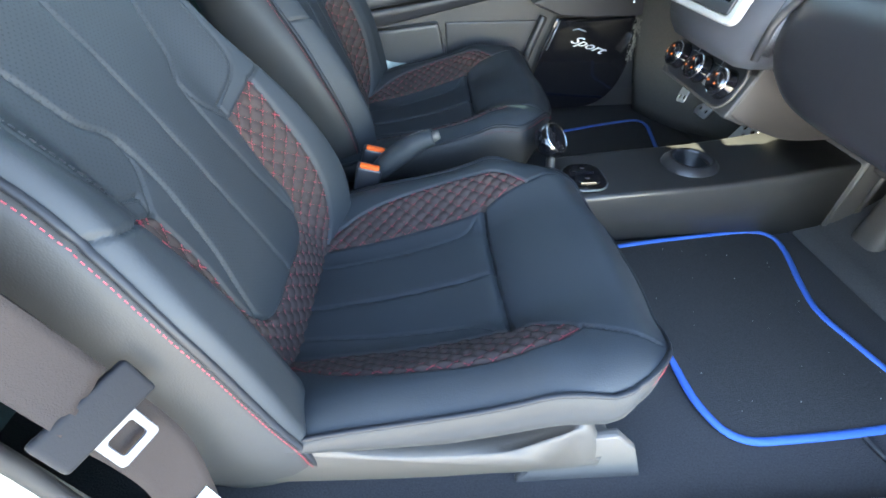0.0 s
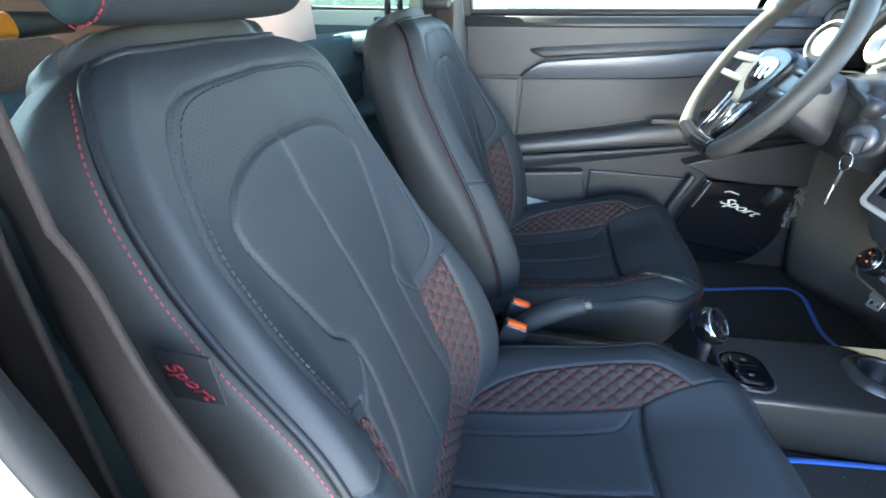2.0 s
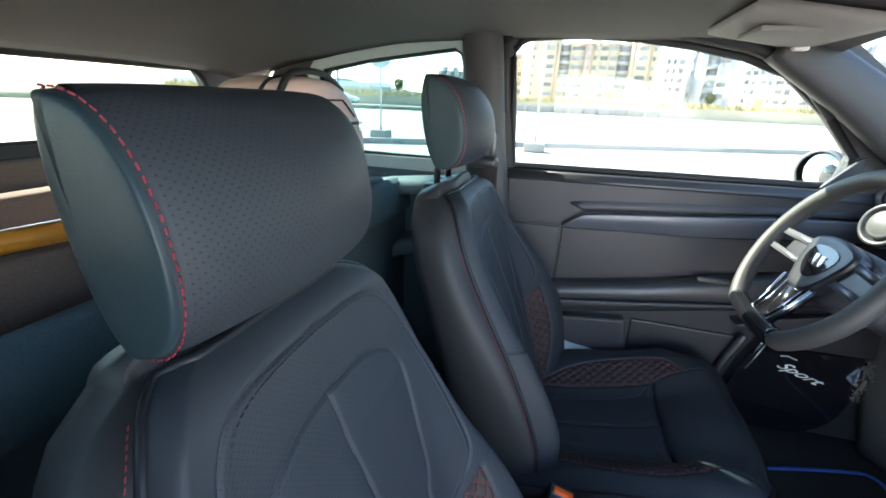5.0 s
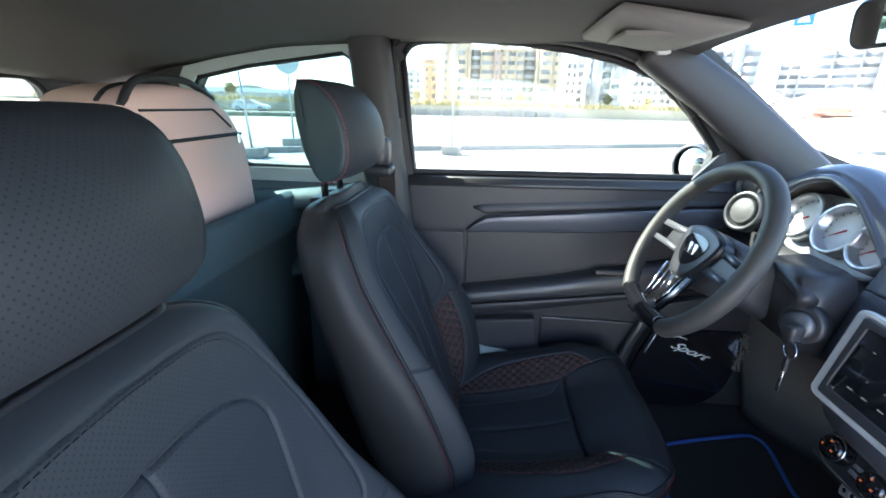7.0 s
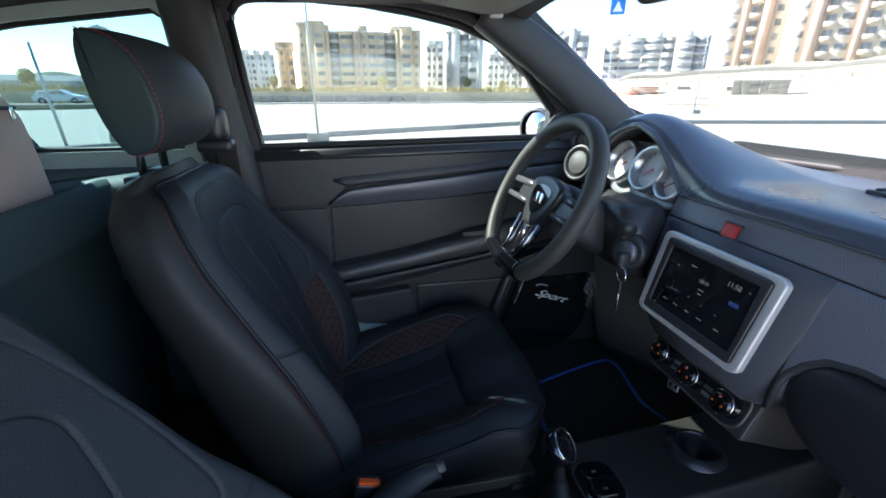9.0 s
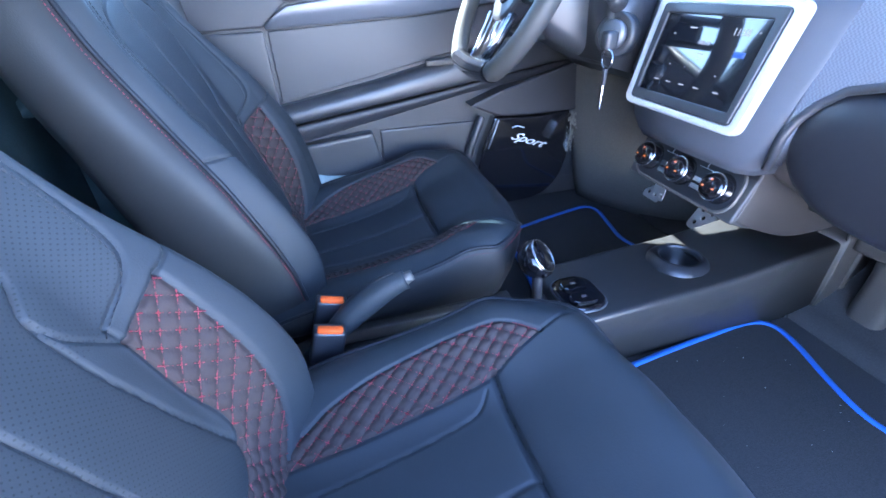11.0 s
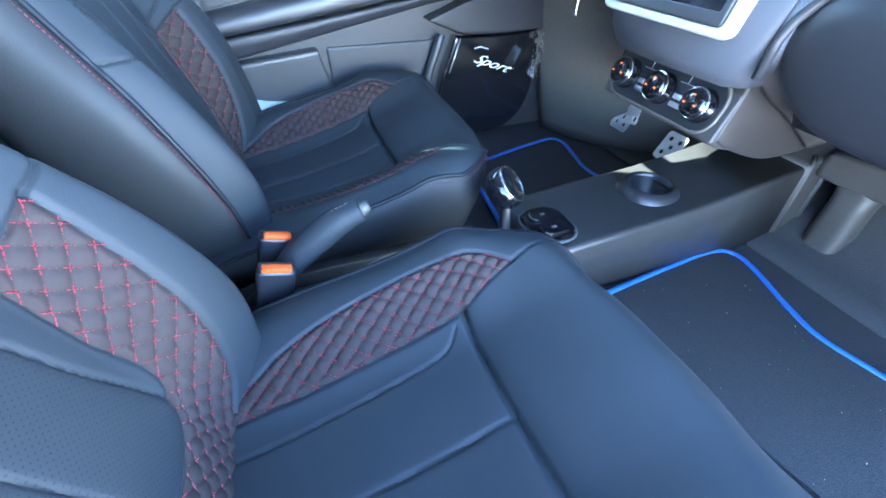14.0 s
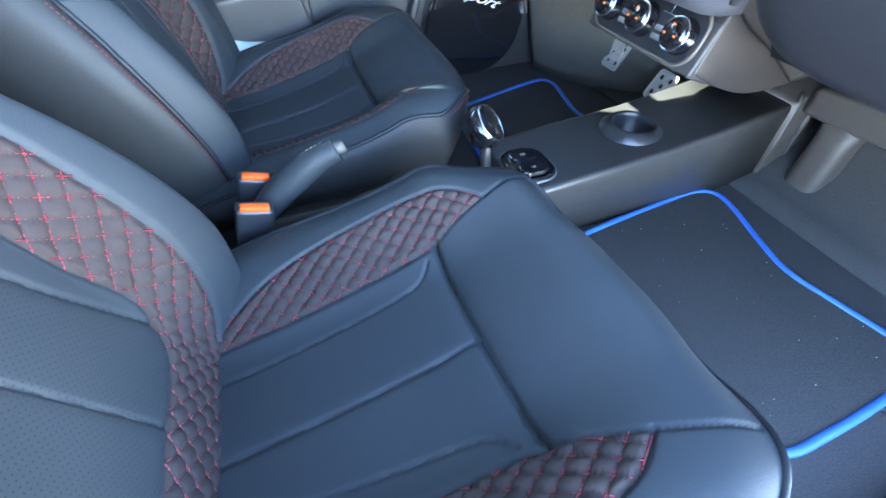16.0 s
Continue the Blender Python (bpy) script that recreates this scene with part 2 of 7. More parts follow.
def spline(pts, n=40, closed=False):
    """Catmull-Rom through points."""
    P = [Vector(p) for p in pts]
    m = len(P)
    out = []
    segs = m if closed else m - 1
    for i in range(segs):
        p0, p1, p2, p3 = (P[(i - 1) % m], P[i], P[(i + 1) % m], P[(i + 2) % m]) if closed else (P[max(i - 1, 0)], P[i], P[i + 1], P[min(i + 2, m - 1)])
        k = max(2, n // segs)
        for j in range(k):
            t = j / k
            out.append(0.5 * ((2 * p1) + (p2 - p0) * t + (2 * p0 - 5 * p1 + 4 * p2 - p3) * t * t + (3 * p1 - p0 - 3 * p2 + p3) * t ** 3))
    if not closed:
        out.append(P[-1])
    return out


def loft(sections, cap0=True, cap1=True, closed=True):
    """Skin over loops of equal count."""
    n = len(sections[0])
    verts = [Vector(p) for s in sections for p in s]
    faces = []
    for i in range(len(sections) - 1):
        for k in range(n if closed else n - 1):
            m = (k + 1) % n
            faces.append((i * n + k, i * n + m, (i + 1) * n + m, (i + 1) * n + k))
    if cap0:
        faces.append(tuple(range(n - 1, -1, -1)))
    if cap1:
        faces.append(tuple(range((len(sections) - 1) * n, len(sections) * n)))
    return verts, faces


def sheet(name, nu, nv, fn, flip=False, thick=0.0):
    """A grid surface from fn(u, v), u and v from 0 to 1; thick: a closed back that far along -normal."""
    us, vs = np.linspace(0, 1, nu), np.linspace(0, 1, nv)
    verts = [Vector(fn(u, v)) for v in vs for u in us]
    faces = []
    for j in range(nv - 1):
        for i in range(nu - 1):
            f = (j * nu + i, j * nu + i + 1, (j + 1) * nu + i + 1, (j + 1) * nu + i)
            faces.append(f[::-1] if flip else f)
    me = mesh_of(name, verts, faces)
    if thick:
        me.update()
        nrm = [Vector(v.normal) for v in me.vertices]
        base = len(verts)
        allv = verts + [v - nn * thick for v, nn in zip(verts, nrm)]
        allf = faces + [tuple(base + k for k in f[::-1]) for f in faces]
        rim = [i for i in range(nu)] + [j * nu + nu - 1 for j in range(1, nv)] + [(nv - 1) * nu + i for i in range(nu - 2, -1, -1)] + [j * nu for j in range(nv - 2, 0, -1)]
        for a, b in zip(rim, rim[1:] + rim[:1]):
            allf.append((b, a, base + a, base + b) if not flip else (a, b, base + b, base + a))
        bpy.data.meshes.remove(me)
        me = mesh_of(name, allv, allf)
    return me


def slab(name, outline, axis, at, thick, r=0.0, seg=2, holes=()):
    """A flat plate: outline of (a, b) in the plane across axis ('x', 'y' or 'z'), from at to at + thick, its edges rounded; holes cut through."""
    def put(a, b, h):
        return {"x": (h, a, b), "y": (a, h, b), "z": (a, b, h)}[axis]
    bm = bmesh.new()
    loops = [outline, *holes]
    edges = []
    for lp in loops:
        vs = [bm.verts.new(put(a, b, at)) for a, b in lp]
        edges += [bm.edges.new((p, q)) for p, q in zip(vs, vs[1:] + vs[:1])]
    bmesh.ops.triangle_fill(bm, use_beauty=True, edges=edges)
    geo = bmesh.ops.extrude_face_region(bm, geom=list(bm.faces))
    d = put(0, 0, thick)
    bmesh.ops.translate(bm, vec=d, verts=[g for g in geo["geom"] if isinstance(g, bmesh.types.BMVert)])
    bmesh.ops.recalc_face_normals(bm, faces=list(bm.faces))
    bmesh.ops.dissolve_limit(bm, angle_limit=0.01, verts=list(bm.verts), edges=list(bm.edges))
    if r:
        sharp = [e for e in bm.edges if len(e.link_faces) == 2 and e.calc_face_angle(0) > 1.0]
        bmesh.ops.bevel(bm, geom=sharp, offset=r, segments=seg, profile=0.6, affect="EDGES", clamp_overlap=True)
    return bm


def rrect(a0, a1, b0, b1, r, n=5):
    """A rounded rectangle as a loop."""
    out = []
    for ca, cb, w0 in ((a1 - r, b1 - r, 0), (a0 + r, b1 - r, 90), (a0 + r, b0 + r, 180), (a1 - r, b0 + r, 270)):
        for k in range(n + 1):
            w = radians(w0 + 90 * k / n)
            out.append((ca + r * math.cos(w), cb + r * math.sin(w)))
    return out


def ring_sections(profile, seg=32, foot=True):
    """Verts and faces of a solid of revolution about z: profile of (radius, z)."""
    secs = [[(r * math.cos(2 * math.pi * k / seg), r * math.sin(2 * math.pi * k / seg), z) for k in range(seg)] for r, z in profile]
    return loft(secs, foot, True)


def turned(name, profile, seg=32, foot=True):
    return mesh_of(name, *ring_sections(profile, seg, foot))


def facing(origin, normal, up=(0, 0, 1)):
    """Pose whose local z points along normal, and local y near up."""
    z = Vector(normal).normalized()
    x = Vector(up).cross(z).normalized()
    y = z.cross(x)
    m = Matrix((x, y, z)).transposed().to_4x4()
    m.translation = origin
    return m


def dashes(paths, length=0.0032, gap=0.0012, r=0.00066, lift=0.0004):
    """Short thread stitches along polylines of (point, normal)."""
    verts, faces = [], []
    for path in paths:
        run, nxt = 0.0, 0.0
        for (p, n), (q, n2) in zip(path, path[1:]):
            seg = q - p
            ln = seg.length
            if ln < 1e-6:
                continue
            while nxt <= run + ln:
                t = (nxt - run) / ln
                d = seg / ln
                c = p + seg * t + n * lift
                s = n.cross(d)
                a, b = c - d * length / 2, c + d * length / 2
                k = len(verts)
                for e in (a, b):
                    verts.extend((e - s * r, e + n * r * 1.3, e + s * r, e - n * r))
                faces.extend(((k, k + 1, k + 5, k + 4), (k + 1, k + 2, k + 6, k + 5), (k + 2, k + 3, k + 7, k + 6), (k + 3, k, k + 4, k + 7),
                              (k + 3, k + 2, k + 1, k), (k + 4, k + 5, k + 6, k + 7)))
                nxt += length + gap
            run += ln
    return mesh_of("stitches", verts, faces, smooth=False)


# ---- seats ----
def ease(x, xs, ys):
    """Smooth curve through knots, flat beyond its ends."""
    x, xs, ys = np.asarray(x, float), np.asarray(xs, float), np.asarray(ys, float)
    m = np.gradient(ys, xs)
    d = np.diff(ys) / np.diff(xs)
    for i in range(1, len(xs) - 1):
        m[i] = 0.0 if d[i - 1] * d[i] <= 0 else 2 * d[i - 1] * d[i] / (d[i - 1] + d[i])
    x = np.clip(x, xs[0], xs[-1])
    k = np.clip(np.searchsorted(xs, x, side="right") - 1, 0, len(xs) - 2)
    h = xs[k + 1] - xs[k]
    t = (x - xs[k]) / h
    return (2 * t ** 3 - 3 * t ** 2 + 1) * ys[k] + (t ** 3 - 2 * t ** 2 + t) * h * m[k] + (3 * t ** 2 - 2 * t ** 3) * ys[k + 1] + (t ** 3 - t ** 2) * h * m[k + 1]


def inside(poly, a, b):
    """Whether points lie in a polygon (arrays)."""
    res = np.zeros(a.shape, bool)
    n = len(poly)
    for i in range(n):
        (x1, y1), (x2, y2) = poly[i], poly[(i + 1) % n]
        if y1 == y2:
            continue
        hit = ((y1 > b) != (y2 > b)) & (a < (x2 - x1) * (b - y1) / (y2 - y1) + x1)
        res ^= hit
    return res


def away(line, a, b):
    """Distance of points to a polyline."""
    best = np.full(a.shape, 9.0)
    for (x1, y1), (x2, y2) in zip(line, line[1:]):
        dx, dy = x2 - x1, y2 - y1
        t = np.clip(((a - x1) * dx + (b - y1) * dy) / (dx * dx + dy * dy + 1e-12), 0, 1)
        best = np.minimum(best, np.hypot(a - x1 - t * dx, b - y1 - t * dy))
    return best


def curve2(pts, n=40, closed=False):
    return [(p.x, p.y) for p in spline([(a, b, 0) for a, b in pts], n, closed)]


def flipped(pts):
    return [(a, -b) for a, b in pts]


QA, QB = 0.0262, 0.0245    # a quilted diamond's length and width


def quilt_phase(a, b):
    return a / QA + b / QB, a / QA - b / QB


def slope_b(b):
    """Width measured along the slope of the side bolsters."""
    return np.sign(b) * (np.abs(b) + 0.42 * np.clip(np.abs(b) - 0.09, 0, 0.1))


class Upholstery:
    """A padded face over (a, b): a shape, seams pressed into it, quilted fields, and panels cut along the seams."""

    def __init__(self, shape, seams, quilts, panels):
        self.shape, self.seams, self.quilts, self.panels = shape, seams, quilts, panels

    def height(self, a, b):
        h = np.zeros_like(a)
        for line, depth, width in self.seams:
            h -= depth * np.exp(-(away(line, a, b) / width) ** 2)
        for poly in self.quilts:
            f, g = quilt_phase(a, slope_b(b))
            puff = np.clip(np.abs(np.sin(np.pi * f) * np.sin(np.pi * g)) ** 0.42, 0, 1)
            puff = puff * (1.35 - 0.35 * puff)
            rim = smooth(0.0, 0.005, away(poly + poly[:1], a, b))
            h = np.where(inside(poly, a, b), h + 0.0058 * (puff - 0.60) * rim, h)
        # slack of the hide
        h += 0.0008 * np.sin(a * 23 + 3 * np.sin(b * 17)) * np.sin(b * 19 + 1.3)
        return h

    def at(self, a, b):
        a, b = np.asarray(a, float), np.asarray(b, float)
        e = 0.002
        p = self.shape(a, b)
        pa, pb = self.shape(a + e, b) - p, self.shape(a, b + e) - p
        n = np.cross(pa, pb)
        n /= np.linalg.norm(n, axis=-1, keepdims=True) + 1e-12
        if self.flip:
            n = -n
        return p + n * self.height(a, b)[..., None], n

    flip = False

    def build(self, plan, nu, nv):
        """plan(u, v) gives (a, b) arrays; returns meshes by panel name, cut clean along the panels' outlines."""
        u, v = np.meshgrid(np.linspace(0, 1, nu), np.linspace(0, 1, nv))
        a, b = plan(u, v)
        reach = 0.62 * np.maximum(np.hypot(np.gradient(a, axis=0), np.gradient(b, axis=0)), np.hypot(np.gradient(a, axis=1), np.gradient(b, axis=1)))
        reach[0], reach[-1], reach[:, 0], reach[:, -1] = 0, 0, 0, 0
        on = np.zeros(a.shape, bool)
        lines = [poly + poly[:1] for _, poly in self.panels if poly is not None] + [line for line, _, _ in self.seams]
        for poly in lines:
            best, na, nb = np.full(a.shape, 9.0), a.copy(), b.copy()
            for (x1, y1), (x2, y2) in zip(poly, poly[1:]):
                dx, dy = x2 - x1, y2 - y1
                t = np.clip(((a - x1) * dx + (b - y1) * dy) / (dx * dx + dy * dy + 1e-12), 0, 1)
                px, py = x1 + t * dx, y1 + t * dy
                d = np.hypot(a - px, b - py)
                m = d < best
                best, na, nb = np.where(m, d, best), np.where(m, px, na), np.where(m, py, nb)
            m = (best < reach) & ~on
            a, b = np.where(m, na, a), np.where(m, nb, b)
            on |= m
        p, _ = self.at(a, b)
        p = p.reshape(-1, 3)
        uv = np.stack([a.ravel(), b.ravel()], -1)
        i = (np.arange(nv - 1)[:, None] * nu + np.arange(nu - 1)[None, :]).ravel()
        i1, i2, i3 = i + 1, i + nu + 1, i + nu
        o = on.ravel()
        other = (o[i1] & o[i3] & ~(o[i] & o[i2]))[:, None]
        t1 = np.where(other, np.stack([i, i1, i3], -1), np.stack([i, i1, i2], -1))
        t2 = np.where(other, np.stack([i1, i2, i3], -1), np.stack([i, i2, i3], -1))
        tris = np.concatenate([t1, t2])
        fn = np.cross(p[tris[:, 1]] - p[tris[:, 0]], p[tris[:, 2]] - p[tris[:, 0]])
        vn = np.zeros_like(p)
        for c in range(3):
            np.add.at(vn, tris[:, c], fn)
        vn /= np.linalg.norm(vn, axis=1, keepdims=True) + 1e-15
        ca, cb = a.ravel()[tris].mean(1), b.ravel()[tris].mean(1)
        which = np.full(len(tris), -1)
        for k, (name, poly) in enumerate(self.panels):
            m = inside(poly, ca, cb) if poly is not None else np.ones(len(tris), bool)
            which = np.where((which < 0) & m, k, which)
        out = {}
        for k, (name, _) in enumerate(self.panels):
            q = tris[which == k]
            if not len(q):
                continue
            used, inv = np.unique(q.ravel(), return_inverse=True)
            fc = inv.reshape(-1, 3)
            if self.turn:
                fc = fc[:, ::-1]
            out[name] = mesh_of(name, p[used], [tuple(int(c) for c in f) for f in fc], True, uv[used])
            out[name].normals_split_custom_set_from_vertices([tuple(x) for x in vn[used]])
        return out

    turn = False

    def paths(self, lines, step=0.003):
        """Points with normals along (a, b) polylines."""
        res = []
        for ln in lines:
            pts = []
            for (x1, y1), (x2, y2) in zip(ln, ln[1:]):
                k = max(1, int(math.hypot(x2 - x1, y2 - y1) / step))
                pts += [(x1 + (x2 - x1) * t / k, y1 + (y2 - y1) * t / k) for t in range(k)]
            pts.append(ln[-1])
            arr = np.array(pts)
            p, n = self.at(arr[:, 0], arr[:, 1])
            res.append([(Vector(q), Vector(m)) for q, m in zip(p, n)])
        return res

    def quilt_lines(self, poly):
        lo, hi = np.min(poly, 0), np.max(poly, 0)
        got = []
        for sgn in (1, -1):
            f = [a / QA + sgn * float(slope_b(b)) / QB for a in (lo[0], hi[0]) for b in (lo[1], hi[1])]
            for k in range(math.floor(min(f)), math.ceil(max(f)) + 1):
                a = np.linspace(lo[0], hi[0], 160)
                t = sgn * (k - a / QA) * QB
                b = np.where(np.abs(t) < 0.09, t, np.sign(t) * (0.09 + (np.abs(t) - 0.09) / 1.42))
                ok = inside(poly, a, b)
                run = []
                for x, y, o in zip(a, b, ok):
                    if o:
                        run.append((x, y))
                    else:
                        if len(run) > 2:
                            got.append(run)
                        run = []
                if len(run) > 2:
                    got.append(run)
        return got


INBOARD = 1     # the side of a seat that faces the console, along y


# cushion: a runs forward, b to the left; metres from the hinge
def cushion_shape(a, b):
    c = np.abs(b)
    z = ease(a, [-0.08, 0, 0.1, 0.2, 0.27, 0.31, 0.35, 0.39, 0.43, 0.48], [0.10, 0.112, 0.124, 0.144, 0.166, 0.187, 0.205, 0.217, 0.222, 0.222])
    k = ease(a, [-0.08, 0.0, 0.12, 0.28, 0.36, 0.45], [0.036, 0.048, 0.062, 0.058, 0.026, 0.004])
    if INBOARD < 0:
        k = k * (1 - 0.25 * smooth(0.0, 0.12, -b))
    z = z + k * smooth(0.085, 0.205, c)
    z = z - 0.010 * np.clip((c - 0.203) / 0.038, 0, 1.3) ** 2
    z = z - (0.018 if INBOARD > 0 else 0.004) * smooth(0.28, 0.42, a) * smooth(0.16, 0.24, INBOARD * b)
    fr = np.clip((a - (cushion_len(b) - 0.06)) / 0.06, 0, 1.2)
    z = z - (0.042 * (1 - smooth(0.10, 0.22, c)) + 0.006) * fr ** 2
    return np.stack([a, b, z - 0.03 * INBOARD * b], -1)


def cushion_len(b):
    return 0.350 + 0.125 * np.sqrt(np.clip(1 - (np.abs(b) / 0.2415) ** np.where(INBOARD * b < 0, 3.0, 2.2), 0, 1))


CQ_IN = [(-0.05, 0.112), (0.016, 0.116), (0.072, 0.118), (0.162, 0.124), (0.276, 0.130)]
CQ_OUT = curve2([(0.352, 0.157), (0.325, 0.176), (0.29, 0.187), (0.242, 0.192), (0.184, 0.188), (0.116, 0.178), (0.06, 0.163), (0.026, 0.147), (-0.05, 0.114)], 48)
CQUILT = CQ_IN + CQ_OUT
FRONT = [(0.281, -0.130), (0.277, 0.0), (0.276, 0.130)]
CENTRE = [(-0.09, -0.112), *flipped(CQ_IN), (0.277, 0.0), *CQ_IN[::-1], (-0.09, 0.112)]
ROLL = [(0.276, 0.130), (0.277, 0.0), (0.276, -0.130), (0.352, -0.157), (0.432, -0.186), (0.52, -0.23), (0.52, 0.23), (0.432, 0.186), (0.352, 0.157)]
SIDE_L = curve2([(-0.05, 0.074), (0.024, 0.076), (0.104, 0.084), (0.215, 0.094), (0.246, 0.101), (0.262, 0.118)], 30)
TIP = [(0.276, 0.130), (0.352, 0.157), (0.432, 0.186)]
cushion = Upholstery(
    cushion_shape,
    [(CQ_IN, 0.0045, 0.0024), (flipped(CQ_IN), 0.0045, 0.0024), (CQ_OUT, 0.0040, 0.0022), (flipped(CQ_OUT), 0.0040, 0.0022), (FRONT, 0.0075, 0.0030), (FRONT, 0.003, 0.011),
     (TIP, 0.0030, 0.0018), (flipped(TIP), 0.0030, 0.0018), ([(-0.05, -0.018), (0.277, -0.004)], 0.0034, 0.0022), ([(-0.05, -0.018), (0.277, -0.004)], 0.0014, 0.008),
     (SIDE_L, 0.0026, 0.0020), (flipped(SIDE_L), 0.0026, 0.0020)],
    [CQUILT, flipped(CQUILT)],
    [("quilted_panel_inner", CQUILT), ("quilted_panel_outer", flipped(CQUILT)), ("centre_panel", CENTRE), ("front_roll", ROLL), ("bolster", None)])


def cushion_plan(u, v):
    b = np.sin((u * 2 - 1) * 1.45) / math.sin(1.45) * 0.241
    return -0.07 + v * (cushion_len(b) + 0.07), b


# backrest: a runs up the back, b to the left
LEANB = radians(19)
UPB, OUTB = np.array([-math.sin(LEANB), 0, math.cos(LEANB)]), np.array([math.cos(LEANB), 0, math.sin(LEANB)])
BACK0 = np.array([0.0, 0.0, 0.10])


def back_width(s):
    return ease(s, [-0.05, 0, 0.1, 0.2, 0.3, 0.37, 0.47, 0.535, 0.575, 0.60, 0.62, 0.635, 0.645, 0.65],
                     [0.205, 0.212, 0.218, 0.214, 0.203, 0.196, 0.190, 0.183, 0.174, 0.164, 0.150, 0.133, 0.113, 0.10])


def back_wide(s):
    """The inner bolster is fuller than the outer."""
    return ease(s, [0.04, 0.15, 0.30, 0.42, 0.55, 0.645], [0.0, 0.012, 0.012, 0.004, -0.002, -0.004])


def back_out(s):
    """The outer bolster flares past the plan width."""
    return ease(s, [-0.05, 0.057, 0.23, 0.337, 0.46, 0.55, 0.62, 0.645], [0.028, 0.032, 0.034, 0.024, 0.010, 0.002, -0.002, -0.003])


def back_shape(a, b):
    c = np.abs(b)
    w = back_width(a)
    h = 0.012 * np.sin(np.clip(a, 0, 0.5) / 0.5 * np.pi)
    k = ease(a, [-0.05, 0.02, 0.12, 0.26, 0.40, 0.52, 0.65], [0.034, 0.052, 0.072, 0.056, 0.024, 0.008, 0.0])
    ko = ease(a, [-0.05, 0.057, 0.23, 0.337, 0.45, 0.55, 0.65], [0.036, 0.054, 0.066, 0.058, 0.030, 0.012, 0.004])
    wall = ease(a, [0.20, 0.34, 0.50], [0.0, 0.45, 1.0])
    outer = ko * ((1 - wall) * smooth(0.122, 0.176, c) + wall * smooth(0.118, 0.192, c)) + 0.30 * ko * np.clip((c - 0.165) / 0.05, 0, 1)
    h = h + np.where(INBOARD * b > 0, k * smooth(0.098, 0.194, c), outer)
    e = np.clip((c - (w - np.where(INBOARD * b > 0, 0.028, 0.015))) / np.where(INBOARD * b > 0, 0.028, 0.015), 0, 1.3)
    h = h - np.where(INBOARD * b > 0, 0.022 + 0.35 * k, ease(a, [0.05, 0.20, 0.34, 0.46], [0.012, 0.018, 0.018, 0.024])) * e ** 2.2
    t = np.clip((a - 0.605) / 0.04, 0, 1.2)
    h = h - 0.022 * t ** 2
    return BACK0 + a[..., None] * UPB + h[..., None] * OUTB + (b + INBOARD * (back_wide(a) * smooth(0.15, 0.20, INBOARD * b) - back_out(a) * smooth(0.13, 0.21, -INBOARD * b)))[..., None] * np.array([0, 1.0, 0])


FRAME = curve2([(0.300, 0.106), (0.308, 0.124), (0.321, 0.146), (0.345, 0.161), (0.40, 0.166), (0.47, 0.165), (0.522, 0.157), (0.584, 0.132), (0.612, 0.094), (0.619, 0.0)], 70)
FRAME_ALL = FRAME + flipped(FRAME)[::-1]
ARCH = curve2([(0.079, 0.0), (0.077, 0.05), (0.083, 0.082), (0.104, 0.103), (0.142, 0.098), (0.198, 0.083), (0.24, 0.076), (0.29, 0.069), (0.345, 0.071), (0.372, 0.090), (0.41, 0.100), (0.465, 0.114), (0.505, 0.119),
               (0.535, 0.098), (0.553, 0.050), (0.556, 0.0)], 110)
ARCH_ALL = ARCH + flipped(ARCH)[::-1]
BQ_OUT = curve2([(-0.06, 0.095), (-0.02, 0.102), (0.012, 0.118), (0.05, 0.141), (0.10, 0.151), (0.134, 0.155), (0.178, 0.158), (0.24, 0.159), (0.304, 0.160)], 40)
BQ_IN = curve2([(0.278, 0.109), (0.21, 0.108), (0.178, 0.111), (0.15, 0.114), (0.124, 0.112), (0.104, 0.103)], 24) + [(a, b) for a, b in ARCH[::-1] if a < 0.103 and b > 0.0]
BQ = BQ_OUT + BQ_IN
BQ_ALL = BQ + flipped(BQ)[::-1]
CROSS = curve2([(0.304, 0.160), (0.312, 0.18), (0.328, 0.204)], 10)
WING = curve2([(0.278, 0.109), (0.292, 0.098), (0.318, 0.078), (0.345, 0.071)], 14)
LINK = [(0.278, 0.109), (0.300, 0.106)]
back = Upholstery(
    back_shape,
    [(FRAME_ALL, 0.0024, 0.0020), (ARCH_ALL, 0.0036, 0.0022), (ARCH_ALL, 0.0014, 0.009), (BQ_OUT, 0.004, 0.0025), (flipped(BQ_OUT), 0.004, 0.0025), (BQ_IN[:24], 0.0035, 0.0022), (flipped(BQ_IN[:24]), 0.0035, 0.0022),
     ([(0.304, 0.160), (0.278, 0.109)], 0.0035, 0.0019), ([(0.304, -0.160), (0.278, -0.109)], 0.0035, 0.0019), (CROSS, 0.0030, 0.0018), (flipped(CROSS), 0.0030, 0.0018),
     (WING, 0.0026, 0.0019), (flipped(WING), 0.0026, 0.0019), (LINK, 0.0026, 0.0018), (flipped(LINK), 0.0026, 0.0018), ([(0.085, 0.006), (0.25, -0.004), (0.556, -0.012)], 0.0028, 0.0020), ([(0.085, 0.006), (0.25, -0.004), (0.556, -0.012)], 0.0012, 0.008)],
    [BQ_ALL],
    [("quilted_panel_back", BQ_ALL), ("arch_panel", ARCH_ALL), ("perforated_panel", FRAME_ALL), ("back_bolster", None)])
back.flip = True


def back_plan(u, v):
    s = -0.05 + v * 0.698
    return s, (u * 2 - 1) * back_width(s)


